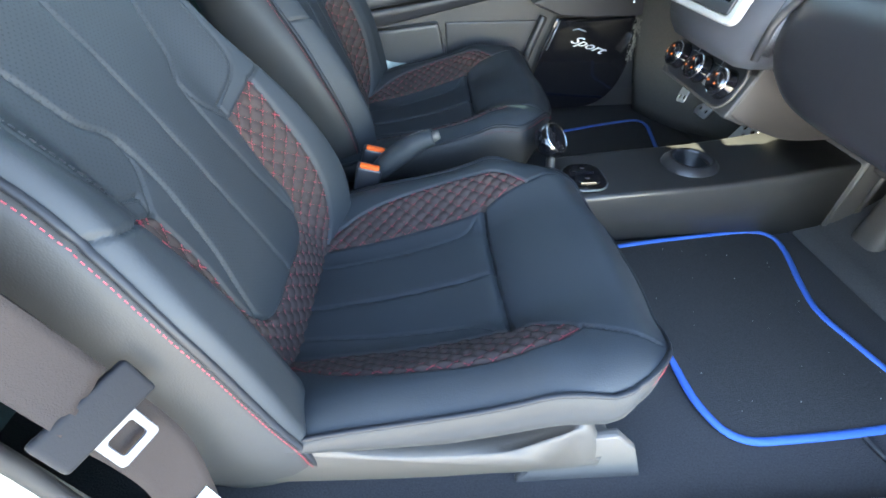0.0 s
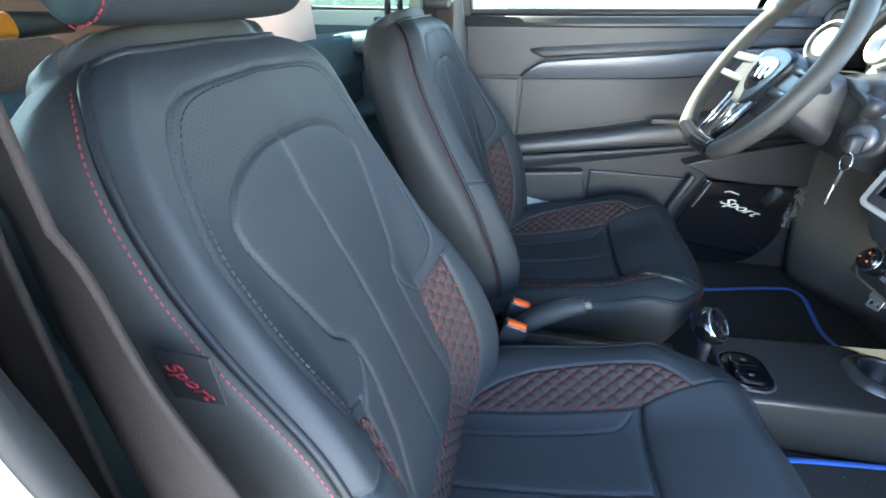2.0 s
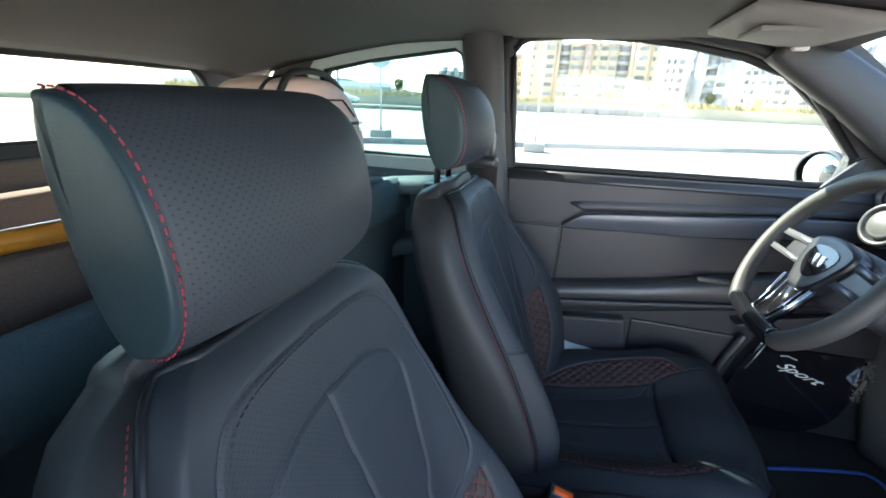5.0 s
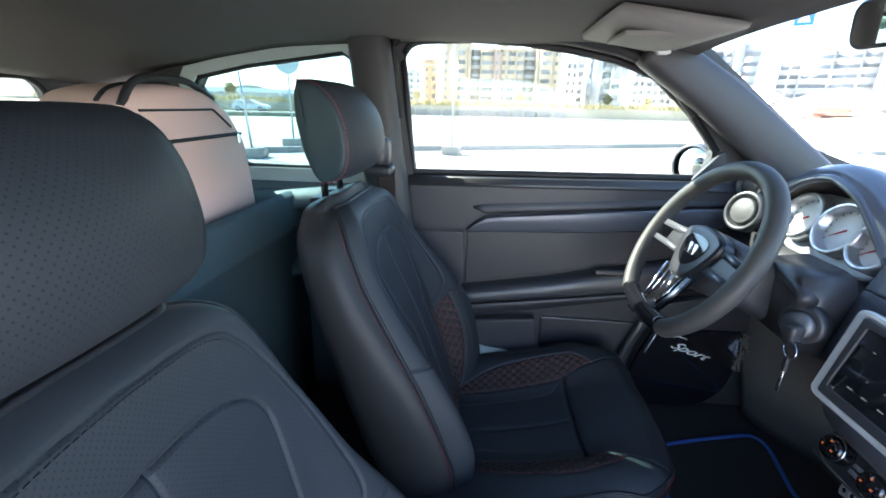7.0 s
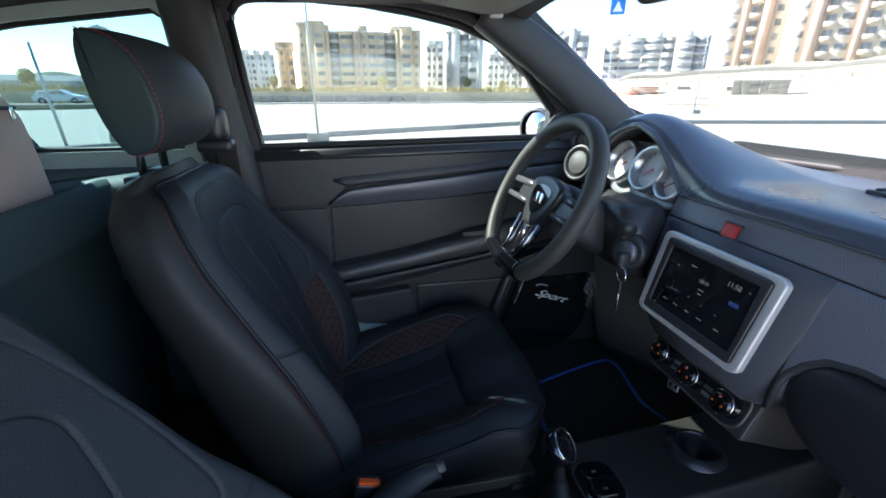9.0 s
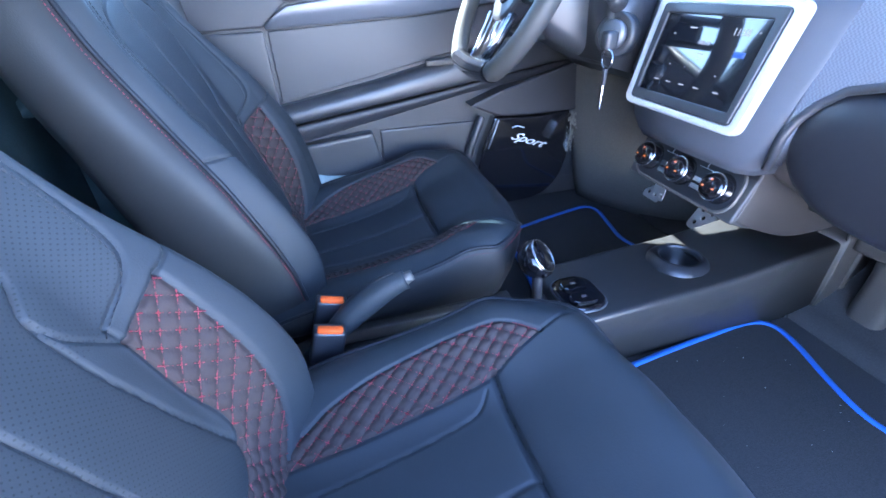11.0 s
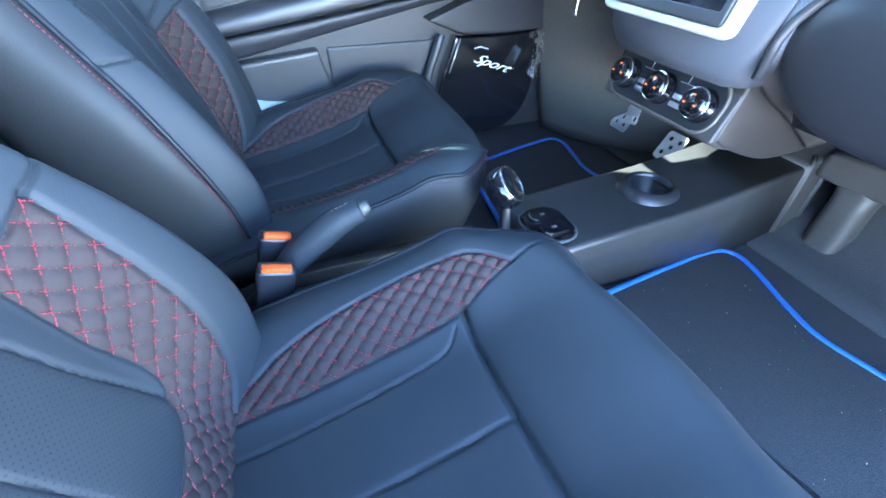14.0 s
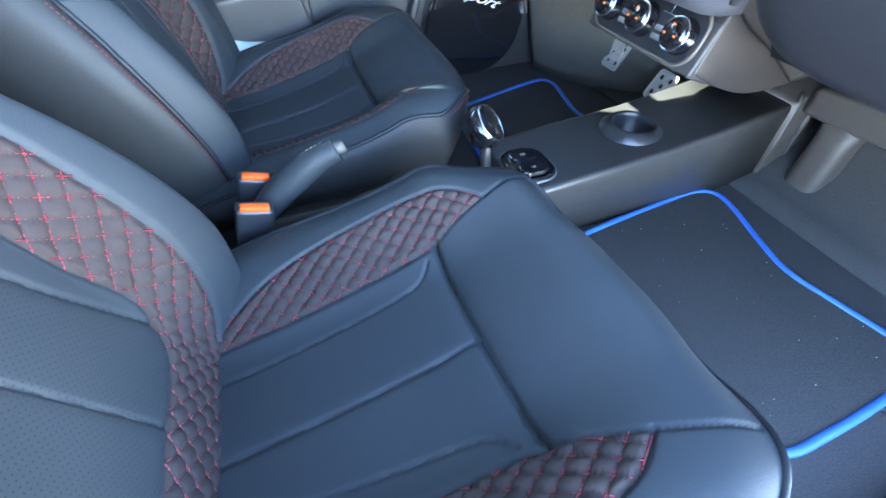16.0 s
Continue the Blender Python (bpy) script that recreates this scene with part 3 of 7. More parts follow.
def seat(place, label, head_at=None, sink=0.0):
    top = thing("seat", label, "car seat", "front seats", at=place)
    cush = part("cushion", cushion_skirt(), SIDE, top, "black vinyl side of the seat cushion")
    mats = {"quilted_panel_inner": QUILT, "quilted_panel_outer": QUILT, "quilted_panel_back": QUILT, "perforated_panel": PERF, "arch_panel": PERF}
    for name, me in cushion.build(cushion_plan, 236, 268).items():
        part(name.replace("_inner", "").replace("_outer", ""), me, mats.get(name, LEATHER), cush, "black leather quilted in diamonds with red thread" if "quilt" in name else "")
    for poly in (CQUILT, flipped(CQUILT)):
        part("red_stitching", dashes(cushion.paths(cushion.quilt_lines(poly)), lift=0.0019), RED, cush)
    edge = cushion_edge()
    part("piping", tube_mesh("piping", edge, 0.0035, 6), PIPE, cush)
    low = [(p + Vector((0, 0, -0.011)) + o * 0.003, o) for p, o in zip(edge, edge_out(edge))]
    part("red_stitching", dashes([low]), RED, cush)

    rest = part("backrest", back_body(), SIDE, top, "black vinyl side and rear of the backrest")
    for name, me in back.build(back_plan, 216, 330).items():
        part(name.replace("_back", "") if "quilt" in name else name, me, mats.get(name, LEATHER), rest, "black leather quilted in diamonds with red thread" if "quilt" in name else "")
    part("red_stitching", dashes(back.paths(back.quilt_lines(BQ_ALL)), lift=0.0019), RED, rest)
    ins = [(a - 0.006, b * 0.955) for a, b in FRAME_ALL]
    part("seam_stitching", dashes(back.paths([ins]), 0.004, 0.0025, 0.0007, 0.0004), THREAD, rest)
    rim = back_edge()
    part("piping", tube_mesh("piping", rim, 0.0038, 6), PIPE, rest)
    def swell(p):
        return 0.20 * back_bulge((p.z - float(BACK0[2])) / math.cos(LEANB), (p.y > 0) == (INBOARD > 0)) + 0.0018
    side = [(p - Vector(OUTB) * 0.0045 + Vector((0, swell(p) if p.y > 0 else -swell(p), 0)), Vector((0, 1 if p.y > 0 else -1, 0))) for p in rim if abs(p.y) > 0.13]
    half = [q for q in side if q[0].y > 0], [q for q in side if q[0].y < 0]
    for h in half:
        part("red_stitching", dashes([h], 0.0034, 0.0026, 0.0006), RED, rest)

    head = part("headrest", head_shell(), LEATHER, top, "thick black leather headrest with perforated front")
    part("front_pad", head_front(), PERF, head)
    if head_at is not None:
        head.matrix_basis = head_at
    for s in (-1, 1):
        part("side_panel", head_side(s), HEADS, head, "smooth black vinyl end panel")
        if s < 0:
            part("red_stitching", dashes([head_seam(s)], 0.0040, 0.0030, 0.0007), RED, head)
        part("headrest_post", tube_mesh("headrest_post", [(-0.232, s * 0.046, 0.66), (-0.232, s * 0.046, 0.80)], 0.006, 12), CHROME, head)
        part("post_collar", bevel_box(-0.254, -0.210, s * 0.046 - 0.019, s * 0.046 + 0.019, 0.688 - sink, 0.706 - sink, 0.005), SATIN, head)
    base = part("seat_base", bevel_box(-0.04, 0.37, -0.205, 0.205, 0.045, 0.088, 0.012), PLASTIC, top)
    for s in (-1, 1):
        if s != INBOARD:
            part("side_cover", side_cover(s), SEATP, base, "dark grey moulded plastic side cover")
        part("slide_rail", bevel_box(-0.10, 0.42, s * 0.19 - 0.018, s * 0.19 + 0.018, 0.004, 0.034, 0.004), GREYP, base)
        for x in (-0.07, 0.38):
            part("rail_foot", bevel_box(x - 0.02, x + 0.02, s * 0.19 - 0.026, s * 0.19 + 0.026, 0.0, 0.014, 0.003), GREYP, base)
    o = -INBOARD
    part("front_riser", slab("front_riser", [(0.285, 0.0), (0.455, 0.0), (0.425, 0.085), (0.395, 0.125), (0.335, 0.118)], "y", o * 0.232 - 0.006, 0.012, 0.004), GREYP, base, "grey painted steel seat riser")
    part("rail_cover", mesh_of("rail_cover", *loft([[Vector((x, o * (0.225 + 0.014 * a), z + 0.016 * b)) for a, b in rrect(-1, 1, -1, 1, 0.4, 3)] for x, z in ((-0.06, 0.088), (-0.04, 0.082), (0.10, 0.058), (0.28, 0.050), (0.37, 0.056), (0.385, 0.060))])), SEATP, base)
    return top


def cushion_outline(n=90):
    pts = []
    w = 0.241
    for k in range(n + 1):
        t = k / n
        b = -w * math.cos(math.pi * t)
        pts.append((float(cushion_len(b)), b))
    left = [(-0.07 + (float(cushion_len(w)) + 0.07) * i / 50, w) for i in range(49, -1, -1)]
    right = [(-0.07 + (float(cushion_len(-w)) + 0.07) * i / 50, -w) for i in range(0, 50)]
    return right + pts + left


def cushion_edge():
    out = []
    for a, b in cushion_outline():
        p, _ = cushion.at(np.array([a]), np.array([b]))
        out.append(Vector(p[0]) + Vector((0, 0.002 if b > 0.235 else -0.002 if b < -0.235 else 0, 0)))
    return out


def edge_out(edge):
    res = []
    for i, p in enumerate(edge):
        d = edge[min(i + 1, len(edge) - 1)] - edge[max(i - 1, 0)]
        o = Vector((d.y, -d.x, 0))
        res.append(o.normalized() if o.length > 1e-6 else Vector((1, 0, 0)))
    return res


def cushion_skirt():
    edge = cushion_edge()
    outs = edge_out(edge)
    rows = []
    for t, o_ in ((0.0, -0.002), (0.08, 0.004), (0.3, 0.008), (0.6, 0.005), (0.9, -0.008), (1.0, -0.02)):
        row = []
        for p, o in zip(edge, outs):
            zb = float(np.interp(p.x, [-0.07, 0.0, 0.10, 0.20, 0.32, 0.42, 0.475], [0.14, 0.138, 0.122, 0.120, 0.148, 0.150, 0.10]))
            zb += (0.068 - zb) * float(smooth(0.05, 0.20, INBOARD * p.y))
            q = p + o * o_
            q.z = p.z + (zb - p.z) * t
            q.x -= 0.035 * t * float(smooth(0.36, 0.47, p.x))
            row.append(q)
        rows.append(row)
    v, f = loft(rows, False, False)
    n = len(edge)
    inner = [Vector((0.15 + (p.x - 0.15) * 0.8, p.y * 0.8, 0.07)) for p in rows[-1]]
    k = len(v)
    v = list(v) + inner
    f += [(k - n + i, k - n + i + 1, k + i + 1, k + i) for i in range(n - 1)]
    f.append(tuple(range(k, k + n)))
    uv = [(p.x, p.z + p.y) for p in v]
    return mesh_of("cushion", v, [x[::-1] for x in f], True, uv)


def back_edge():
    s = list(np.linspace(-0.03, 0.645, 90))
    left = [(t, float(back_width(t))) for t in s]
    top = [(0.647, 0.11 - 0.22 * k / 30) for k in range(1, 30)]
    right = [(t, -float(back_width(t))) for t in s[::-1]]
    arr = np.array(left + top + right)
    p, n = back.at(arr[:, 0], arr[:, 1])
    return [Vector(q) for q in p]


def back_bulge(s, inner):
    """How far the side panel swells past the piping."""
    return float(ease(s, [-0.05, 0.10, 0.22, 0.35, 0.48, 0.58, 0.645], [0.006, 0.010, 0.020, 0.028, 0.036, 0.036, 0.022] if inner else [0.006, 0.007, 0.010, 0.020, 0.028, 0.026, 0.014]))


def back_body():
    secs = []
    def sec(s, wf, lift, d, he):
        w = float(back_width(min(s, 0.648))) * wf
        he = [max(q, -d * 0.45) for q in he]
        lo = [q - 0.35 * (q + d * 0.55) for q in he]
        bl, br = back_bulge(s, INBOARD < 0), back_bulge(s, INBOARD > 0)
        mid = [q - 0.010 for q in he]
        prof = [(-w, he[0]), (-w - 0.45 * bl, mid[0]), (-w - 0.85 * bl, lo[0]), (-w - bl, -d * 0.48), (-w - 0.75 * bl, -d * 0.75), (-w - 0.2 * bl, -d * 0.94), (-w * 0.82, -d - 0.003), (-w * 0.45, -d - 0.010), (0, -d - 0.012),
                (w * 0.45, -d - 0.010), (w * 0.82, -d - 0.003), (w + 0.2 * br, -d * 0.94), (w + 0.75 * br, -d * 0.75), (w + br, -d * 0.48), (w + 0.85 * br, lo[1]), (w + 0.45 * br, mid[1]), (w, he[1]), (w * 0.6, -0.03), (0, -0.03), (-w * 0.6, -0.03)]
        def shift(y):
            if abs(y) <= 0.55 * w:
                return 0.0
            return INBOARD * float(back_wide(s)) if INBOARD * y > 0 else -INBOARD * float(back_out(s)) * float(smooth(0.13, 0.21, np.array(w)))
        return [Vector(BACK0 + (s + lift) * UPB + h * OUTB) + Vector((0, y + shift(y), 0)) for y, h in prof]
    for s in np.linspace(-0.05, 0.645, 34):
        p, _ = back.at(np.array([s, s]), np.array([-float(back_width(s)), float(back_width(s))]))
        he = [float((q - BACK0) @ OUTB) - 0.001 for q in p]
        d = float(np.interp(s, [-0.05, 0.2, 0.5, 0.645], [0.10, 0.125, 0.130, 0.124]))
        secs.append(sec(s, 1.0, 0.0, d, he))
    for up, k, dd, drop in ((0.006, 0.985, 0.120, 0.004), (0.013, 0.95, 0.114, 0.012), (0.018, 0.88, 0.106, 0.024), (0.022, 0.76, 0.096, 0.036), (0.024, 0.5, 0.085, 0.045)):
        secs.append(sec(0.645, k, up, dd, [q - drop for q in he]))
    v, f = loft(secs)
    return mesh_of("backrest", v, [x[::-1] for x in f], True, [(p.y + p.x, p.z) for p in v])


# headrest, in the seat's own frame
HC = Vector((-0.226, 0.0, 0.803))


def head_loop(y):
    t = abs(y) / 0.128
    bow = 0.030 * (1 - t * t)
    shrink = 1 - 0.04 * t ** 4
    pts = []
    for k in range(40):
        w = 2 * math.pi * k / 40
        cx, cz = math.cos(w), math.sin(w)
        r = 1 / (abs(cx) ** 2.6 + abs(cz) ** 2.6) ** (1 / 2.6)
        q = cz * r
        x = cx * r * (0.049 + 0.58 * bow if cx > 0 else 0.014) * shrink
        z = q * 0.081 * shrink
        x += -0.012 * q + (0.014 * (1 - q * q) * (1 - 0.7 * t * t) * (0.4 + 0.6 * cx) if cx > 0 else 0.006 * q * q)
        pts.append((x, z))
    return pts


def head_sections(ys):
    return [[HC + Vector((x, y, z)) for x, z in head_loop(y)] for y in ys]


def head_shell():
    secs = head_sections(np.linspace(-0.124, 0.124, 17))
    v, f = loft(secs)
    return mesh_of("headrest", v, [x[::-1] for x in f], True, [(p.y, p.z * 1.2) for p in v])


def head_front():
    ks = [k % 40 for k in range(-13, 14)]
    rows = []
    for y in np.linspace(-0.117, 0.117, 25):
        lp = head_loop(y)
        rows.append([HC + Vector((lp[k][0] + (0.0025 if abs(y) < 0.112 else 0.0), y, lp[k][1] + (0.002 if lp[k][1] > 0.07 else 0))) for k in ks])
    v, f = loft(rows, False, False, False)
    uv = [(0.0062 * 0.25 + p.y, math.atan2(p.z - HC.z, p.x - HC.x + 0.02) * 0.085) for p in v]
    return mesh_of("front_pad", v, [x[::-1] for x in f], True, uv)


def head_side(s):
    base = head_loop(0.124)
    rows = []
    for y, k in ((0.1235, 1.001), (0.1262, 0.992), (0.1277, 0.975), (0.1285, 0.94), (0.1292, 0.82), (0.1298, 0.6), (0.1302, 0.3), (0.1303, 0.05)):
        rows.append([HC + Vector((x * k, s * y, z * k)) for x, z in base])
    v, f = loft(rows, False, True)
    return mesh_of("side_panel", v, f if s > 0 else [x[::-1] for x in f], True, [(p.x, p.z) for p in v])


def head_seam(s):
    lp = head_loop(0.120)
    ks = [k % 40 for k in range(-14, 15)]
    res = []
    for k in ks:
        x, z = lp[k]
        n = Vector((x, s * 0.02, z)).normalized()
        res.append((HC + Vector((x * 1.012, s * 0.1225, z * 1.012)), n))
    return res


def side_cover(s):
    prof = [(-0.06, 0.066), (-0.05, 0.10), (0.0, 0.155), (0.03, 0.165), (0.06, 0.14), (0.12, 0.112), (0.20, 0.104), (0.27, 0.110), (0.33, 0.148), (0.352, 0.156), (0.372, 0.12), (0.382, 0.070), (0.375, 0.060), (0.20, 0.047), (-0.02, 0.058)]
    lp = curve2(prof, 66, True)
    rows = []
    for y, k in ((0.20, 1.0), (0.232, 1.0), (0.240, 0.975), (0.243, 0.90)):
        rows.append([Vector((0.15 + (a - 0.15) * k, s * y, 0.07 + (z - 0.07) * k)) for a, z in lp])
    v, f = loft(rows)
    return mesh_of("side_cover", v, f if s < 0 else [x[::-1] for x in f])


# ---- the large structure: ground and the car's shell ----
def structure(ob, label, category):
    return tagged(ob, label, category, kind="structure")


GROUND = surface("dusty_concrete", (0.43, 0.395, 0.34), 0.9, grain=0.25, grain_size=14, vary=0.25, blot=0.25, bump=0.3)
bmg = bmesh.new()
bmesh.ops.create_grid(bmg, x_segments=8, y_segments=8, size=2500)
structure(part("ground", bmg, GROUND), "pale dusty concrete lot stretching to the horizon", "ground")

YL, YR = 1.415, 0.105     # inner faces of the two sides
floor = structure(part("floor", slab("floor", [(-0.80, YR), (0.82, YR), (0.82, YL), (-0.80, YL)], "z", 0.262, 0.036), CARPET), "black carpeted car floor", "floor")
structure(part("toe_board", sheet("toe_board", 12, 12, lambda u, v: (0.80 + 0.34 * v ** 0.8, YR + (YL - YR) * u, 0.296 + 0.42 * v ** 1.5 + 0.006 * math.sin(u * 17) * v), False, 0.01), CARPET),
          "black carpeted toe board rising under the dashboard", "footwell")
structure(part("wall_firewall", slab("wall_firewall", [(YR, 0.60), (YL, 0.60), (YL, 0.99), (YR, 0.99)], "x", 1.12, 0.03), CARPET), "dark firewall behind the dashboard", "wall")

WIN_L = [(-0.335, 1.003), (0.440, 1.014), (0.470, 1.030), (0.480, 1.088), (0.40, 1.180), (0.295, 1.268), (0.19, 1.306), (0.076, 1.328), (-0.05, 1.345), (-0.182, 1.352), (-0.305, 1.348), (-0.330, 1.344), (-0.349, 1.334), (-0.362, 1.317), (-0.366, 1.295), (-0.352, 1.15)]
QWIN = [(-0.515, 1.005), (-0.490, 1.18), (-0.506, 1.302), (-0.530, 1.318), (-0.80, 1.283), (-0.950, 1.252), (-0.968, 1.225), (-0.90, 1.08), (-0.862, 1.012), (-0.845, 1.003)]
SIDE_OUT = [(-1.28, 0.24), (0.78, 0.24), (1.16, 0.50), (1.16, 0.95), (0.72, 1.10), (0.36, 1.375), (0.10, 1.415), (-0.50, 1.425), (-1.05, 1.36), (-1.28, 1.05)]
structure(part("wall_left", slab("wall_left", SIDE_OUT, "y", YL + 0.004, 0.05, holes=(WIN_L, QWIN)), PILLAR), "dark inner shell of the driver's side", "car side")
DOORHOLE = [(-0.325, 0.33), (0.70, 0.33), (0.74, 0.42), (0.74, 1.02), (0.44, 1.17), (0.30, 1.28), (0.08, 1.335), (-0.28, 1.345), (-0.325, 1.32), (-0.335, 1.1)]
structure(part("wall_right", slab("wall_right", SIDE_OUT, "y", YR - 0.05, 0.046, holes=(DOORHOLE, QWIN)), PILLAR), "dark inner shell of the open passenger side", "car side")


def roof_z(x, y):
    c = (y - 0.76) / 0.66
    along = float(np.interp(x, [-1.26, -1.05, -0.7, -0.3, 0.1, 0.30, 0.40], [1.262, 1.322, 1.378, 1.398, 1.392, 1.372, 1.345]))
    return along - 0.030 * abs(c) ** 4


structure(part("ceiling", sheet("ceiling", 28, 40, lambda u, v: (-1.26 + 1.62 * v, YR - 0.01 + (YL - YR + 0.02) * u, roof_z(-1.26 + 1.62 * v, YR + (YL - YR) * u)), True, 0.025), ROOFC),
          "charcoal woven headliner", "headliner")
RWIN = rrect(0.25, 1.27, 1.055, 1.235, 0.06)
structure(part("wall_rear", slab("wall_rear", [(YR - 0.05, 0.25), (YL + 0.05, 0.25), (YL + 0.05, 1.27), (YR - 0.05, 1.27)], "x", -1.30, 0.04, holes=(RWIN,)), PILLAR), "dark tailgate lining round the rear window", "tailgate")
structure(part("door_sill", bevel_box(-0.40, 0.74, 0.02, 0.16, 0.24, 0.335, 0.015, 3), SILVER), "pale painted door sill", "sill")


def window(name, outline, axis, at, thick, label, mat=PANE, seal=0.010, inner=1):
    w = structure(part(name, slab(name, outline, axis, at, thick), mat), label, "window")
    put = (lambda a, b: (a, at + inner * 0.012, b)) if axis == "y" else (lambda a, b: (at + inner * 0.012, a, b))
    part("window_seal", tube_mesh("window_seal", [put(a, b) for a, b in outline], seal, 8, True), RUBBER, w, "black rubber seal")
    return w


window("window_1", WIN_L, "y", YL + 0.035, 0.004, "driver's door window, clear greenish glass", inner=-2)
window("window_2", QWIN, "y", YL + 0.035, 0.004, "rear quarter window with cyan-tinted glass and pale surround", QPANE, inner=-2)
window("window_3", QWIN, "y", YR - 0.035, 0.004, "passenger side quarter window", inner=1)
window("window_4", RWIN, "x", -1.285, 0.004, "wide rear window", inner=1)


def screen_xyz(u, v, off=0.0):
    y = YR + 0.02 + (YL - YR - 0.04) * u
    c = (2 * u - 1) ** 2
    return (1.16 - 0.80 * v - 0.10 * c * (1 - v) * 0.8 - 0.05 * c * v + off, y, 0.955 + 0.405 * v)


ws = structure(part("windscreen", sheet("windscreen", 22, 14, screen_xyz, False, 0.004), WIND), "large raked windscreen", "window")
ws.visible_shadow = False
part("window_seal", tube_mesh("window_seal", [screen_xyz(k / 30, 0.0, -0.01) for k in range(31)], 0.012, 8), RUBBER, ws)
structure(part("bonnet", sheet("bonnet", 10, 8, lambda u, v: (1.18 + 0.55 * v, YR + 0.02 + 1.27 * u, 0.945 - 0.28 * v ** 1.4), False, 0.01), BODY), "short sloping bonnet", "car body")


def strut(name, path, w0, w1, mat, label, category, d0=None, d1=None):
    """A rounded pillar trim between two ends, w across and d deep."""
    pts = spline(path, 24)
    secs = []
    for i, p in enumerate(pts):
        t = i / (len(pts) - 1)
        w = w0 + (w1 - w0) * t
        d = (d0 or 0.02) + ((d1 or 0.02) - (d0 or 0.02)) * t
        tan = (pts[min(i + 1, len(pts) - 1)] - pts[max(i - 1, 0)]).normalized()
        side = Vector((0, 1, 0))
        acr = tan.cross(side).normalized()
        lp = []
        for k in range(16):
            a = 2 * math.pi * k / 16
            cx, cy = math.cos(a), math.sin(a)
            r = 1 / (abs(cx) ** 3 + abs(cy) ** 3) ** (1 / 3)
            lp.append(p + acr * (w / 2) * cx * r + side * d * cy * r)
        secs.append(lp)
    return structure(part(name, mesh_of(name, *loft(secs)), mat), label, category)


strut("a_pillar_left", [(0.25, 1.385, 1.335), (0.44, 1.385, 1.215), (0.66, 1.395, 1.055), (0.80, 1.40, 0.95)], 0.095, 0.135, PILLAR, "dark plastic windscreen pillar trim", "pillar", 0.032, 0.03)
strut("a_pillar_right", [(0.30, 0.13, 1.335), (0.55, 0.13, 1.20), (0.80, 0.12, 1.03), (0.92, 0.12, 0.93)], 0.08, 0.12, PILLAR, "dark plastic windscreen pillar trim", "pillar", 0.03, 0.03)
strut("b_pillar_left", [(-0.455, 1.378, 1.41), (-0.444, 1.384, 1.32), (-0.434, 1.390, 1.20), (-0.420, 1.392, 1.05), (-0.395, 1.392, 0.85), (-0.378, 1.392, 0.35)], 0.104, 0.13, PILLAR, "dark plastic door pillar trim", "pillar", 0.034, 0.034)
strut("b_pillar_right", [(-0.385, 0.13, 1.38), (-0.378, 0.125, 1.15), (-0.385, 0.12, 0.90), (-0.385, 0.12, 0.35)], 0.13, 0.15, PILLAR, "dark plastic door pillar trim beside the passenger seat", "pillar", 0.024, 0.022)
structure(part("trim", tube_mesh("trim", [(a * 1.0 - (0.028 if a < -0.3 else 0), YL - 0.012, b + (0.022 if b > 1.2 else 0)) for a, b in WIN_L[4:] ], 0.016, 10), RUBBER), "black rubber door seal round the opening", "trim")
# pale metal surround of the rear quarter window
QO = [(-0.475, 0.955), (-0.462, 1.18), (-0.475, 1.318), (-0.50, 1.345), (-0.80, 1.315), (-0.985, 1.275), (-1.01, 1.235), (-0.95, 1.07), (-0.90, 0.955)]
structure(part("trim", slab("trim", QO, "y", YL - 0.006, 0.008, r=0.003, holes=(QWIN,)), BODY), "pale grey-green painted surround of the quarter window", "trim")


# ---- driver's door trim ----
door = structure(thing("door_1", "", ""), "dark plastic driver's door panel with pewter strip, ledges and map pocket", "car door")
Y0 = YL - 0.003


def panel(name, outline, proud, mat, r=0.006, label="", base=Y0):
    return part(name, slab(name, outline, "y", base - proud, proud, r), mat, door, label)


panel("door_skin", [(-0.355, 0.36), (0.74, 0.36), (0.74, 0.99), (-0.355, 0.985)], 0.008, DOORP)
panel("upper_trim", [(-0.335, 0.842), (-0.182, 0.846), (-0.122, 0.895), (0.33, 0.935), (0.68, 0.950), (0.68, 0.990), (-0.345, 0.982)], 0.020, DOORP, 0.004)


def swept(name, rows, mat, label=""):
    """A moulding along the door: rows of (x, section), the section as (depth, z)."""
    return part(name, mesh_of(name, *loft([[Vector((x, Y0 - d, z)) for d, z in sec] for x, sec in rows])), mat, door, label)


def rounded(lo, hi, d0, d1, r=0.006):
    """Section of a moulding from z lo to hi, d0 deep at the foot and d1 at the top, with soft corners."""
    return [(0.0, lo), (d0 - r, lo), (d0 - 0.3 * r, lo + 0.3 * r), (d0, lo + r), ((d0 + d1) / 2 + 0.001, (lo + hi) / 2), (d1, hi - r), (d1 - 0.3 * r, hi - 0.3 * r), (d1 - r, hi), (0.0, hi)]


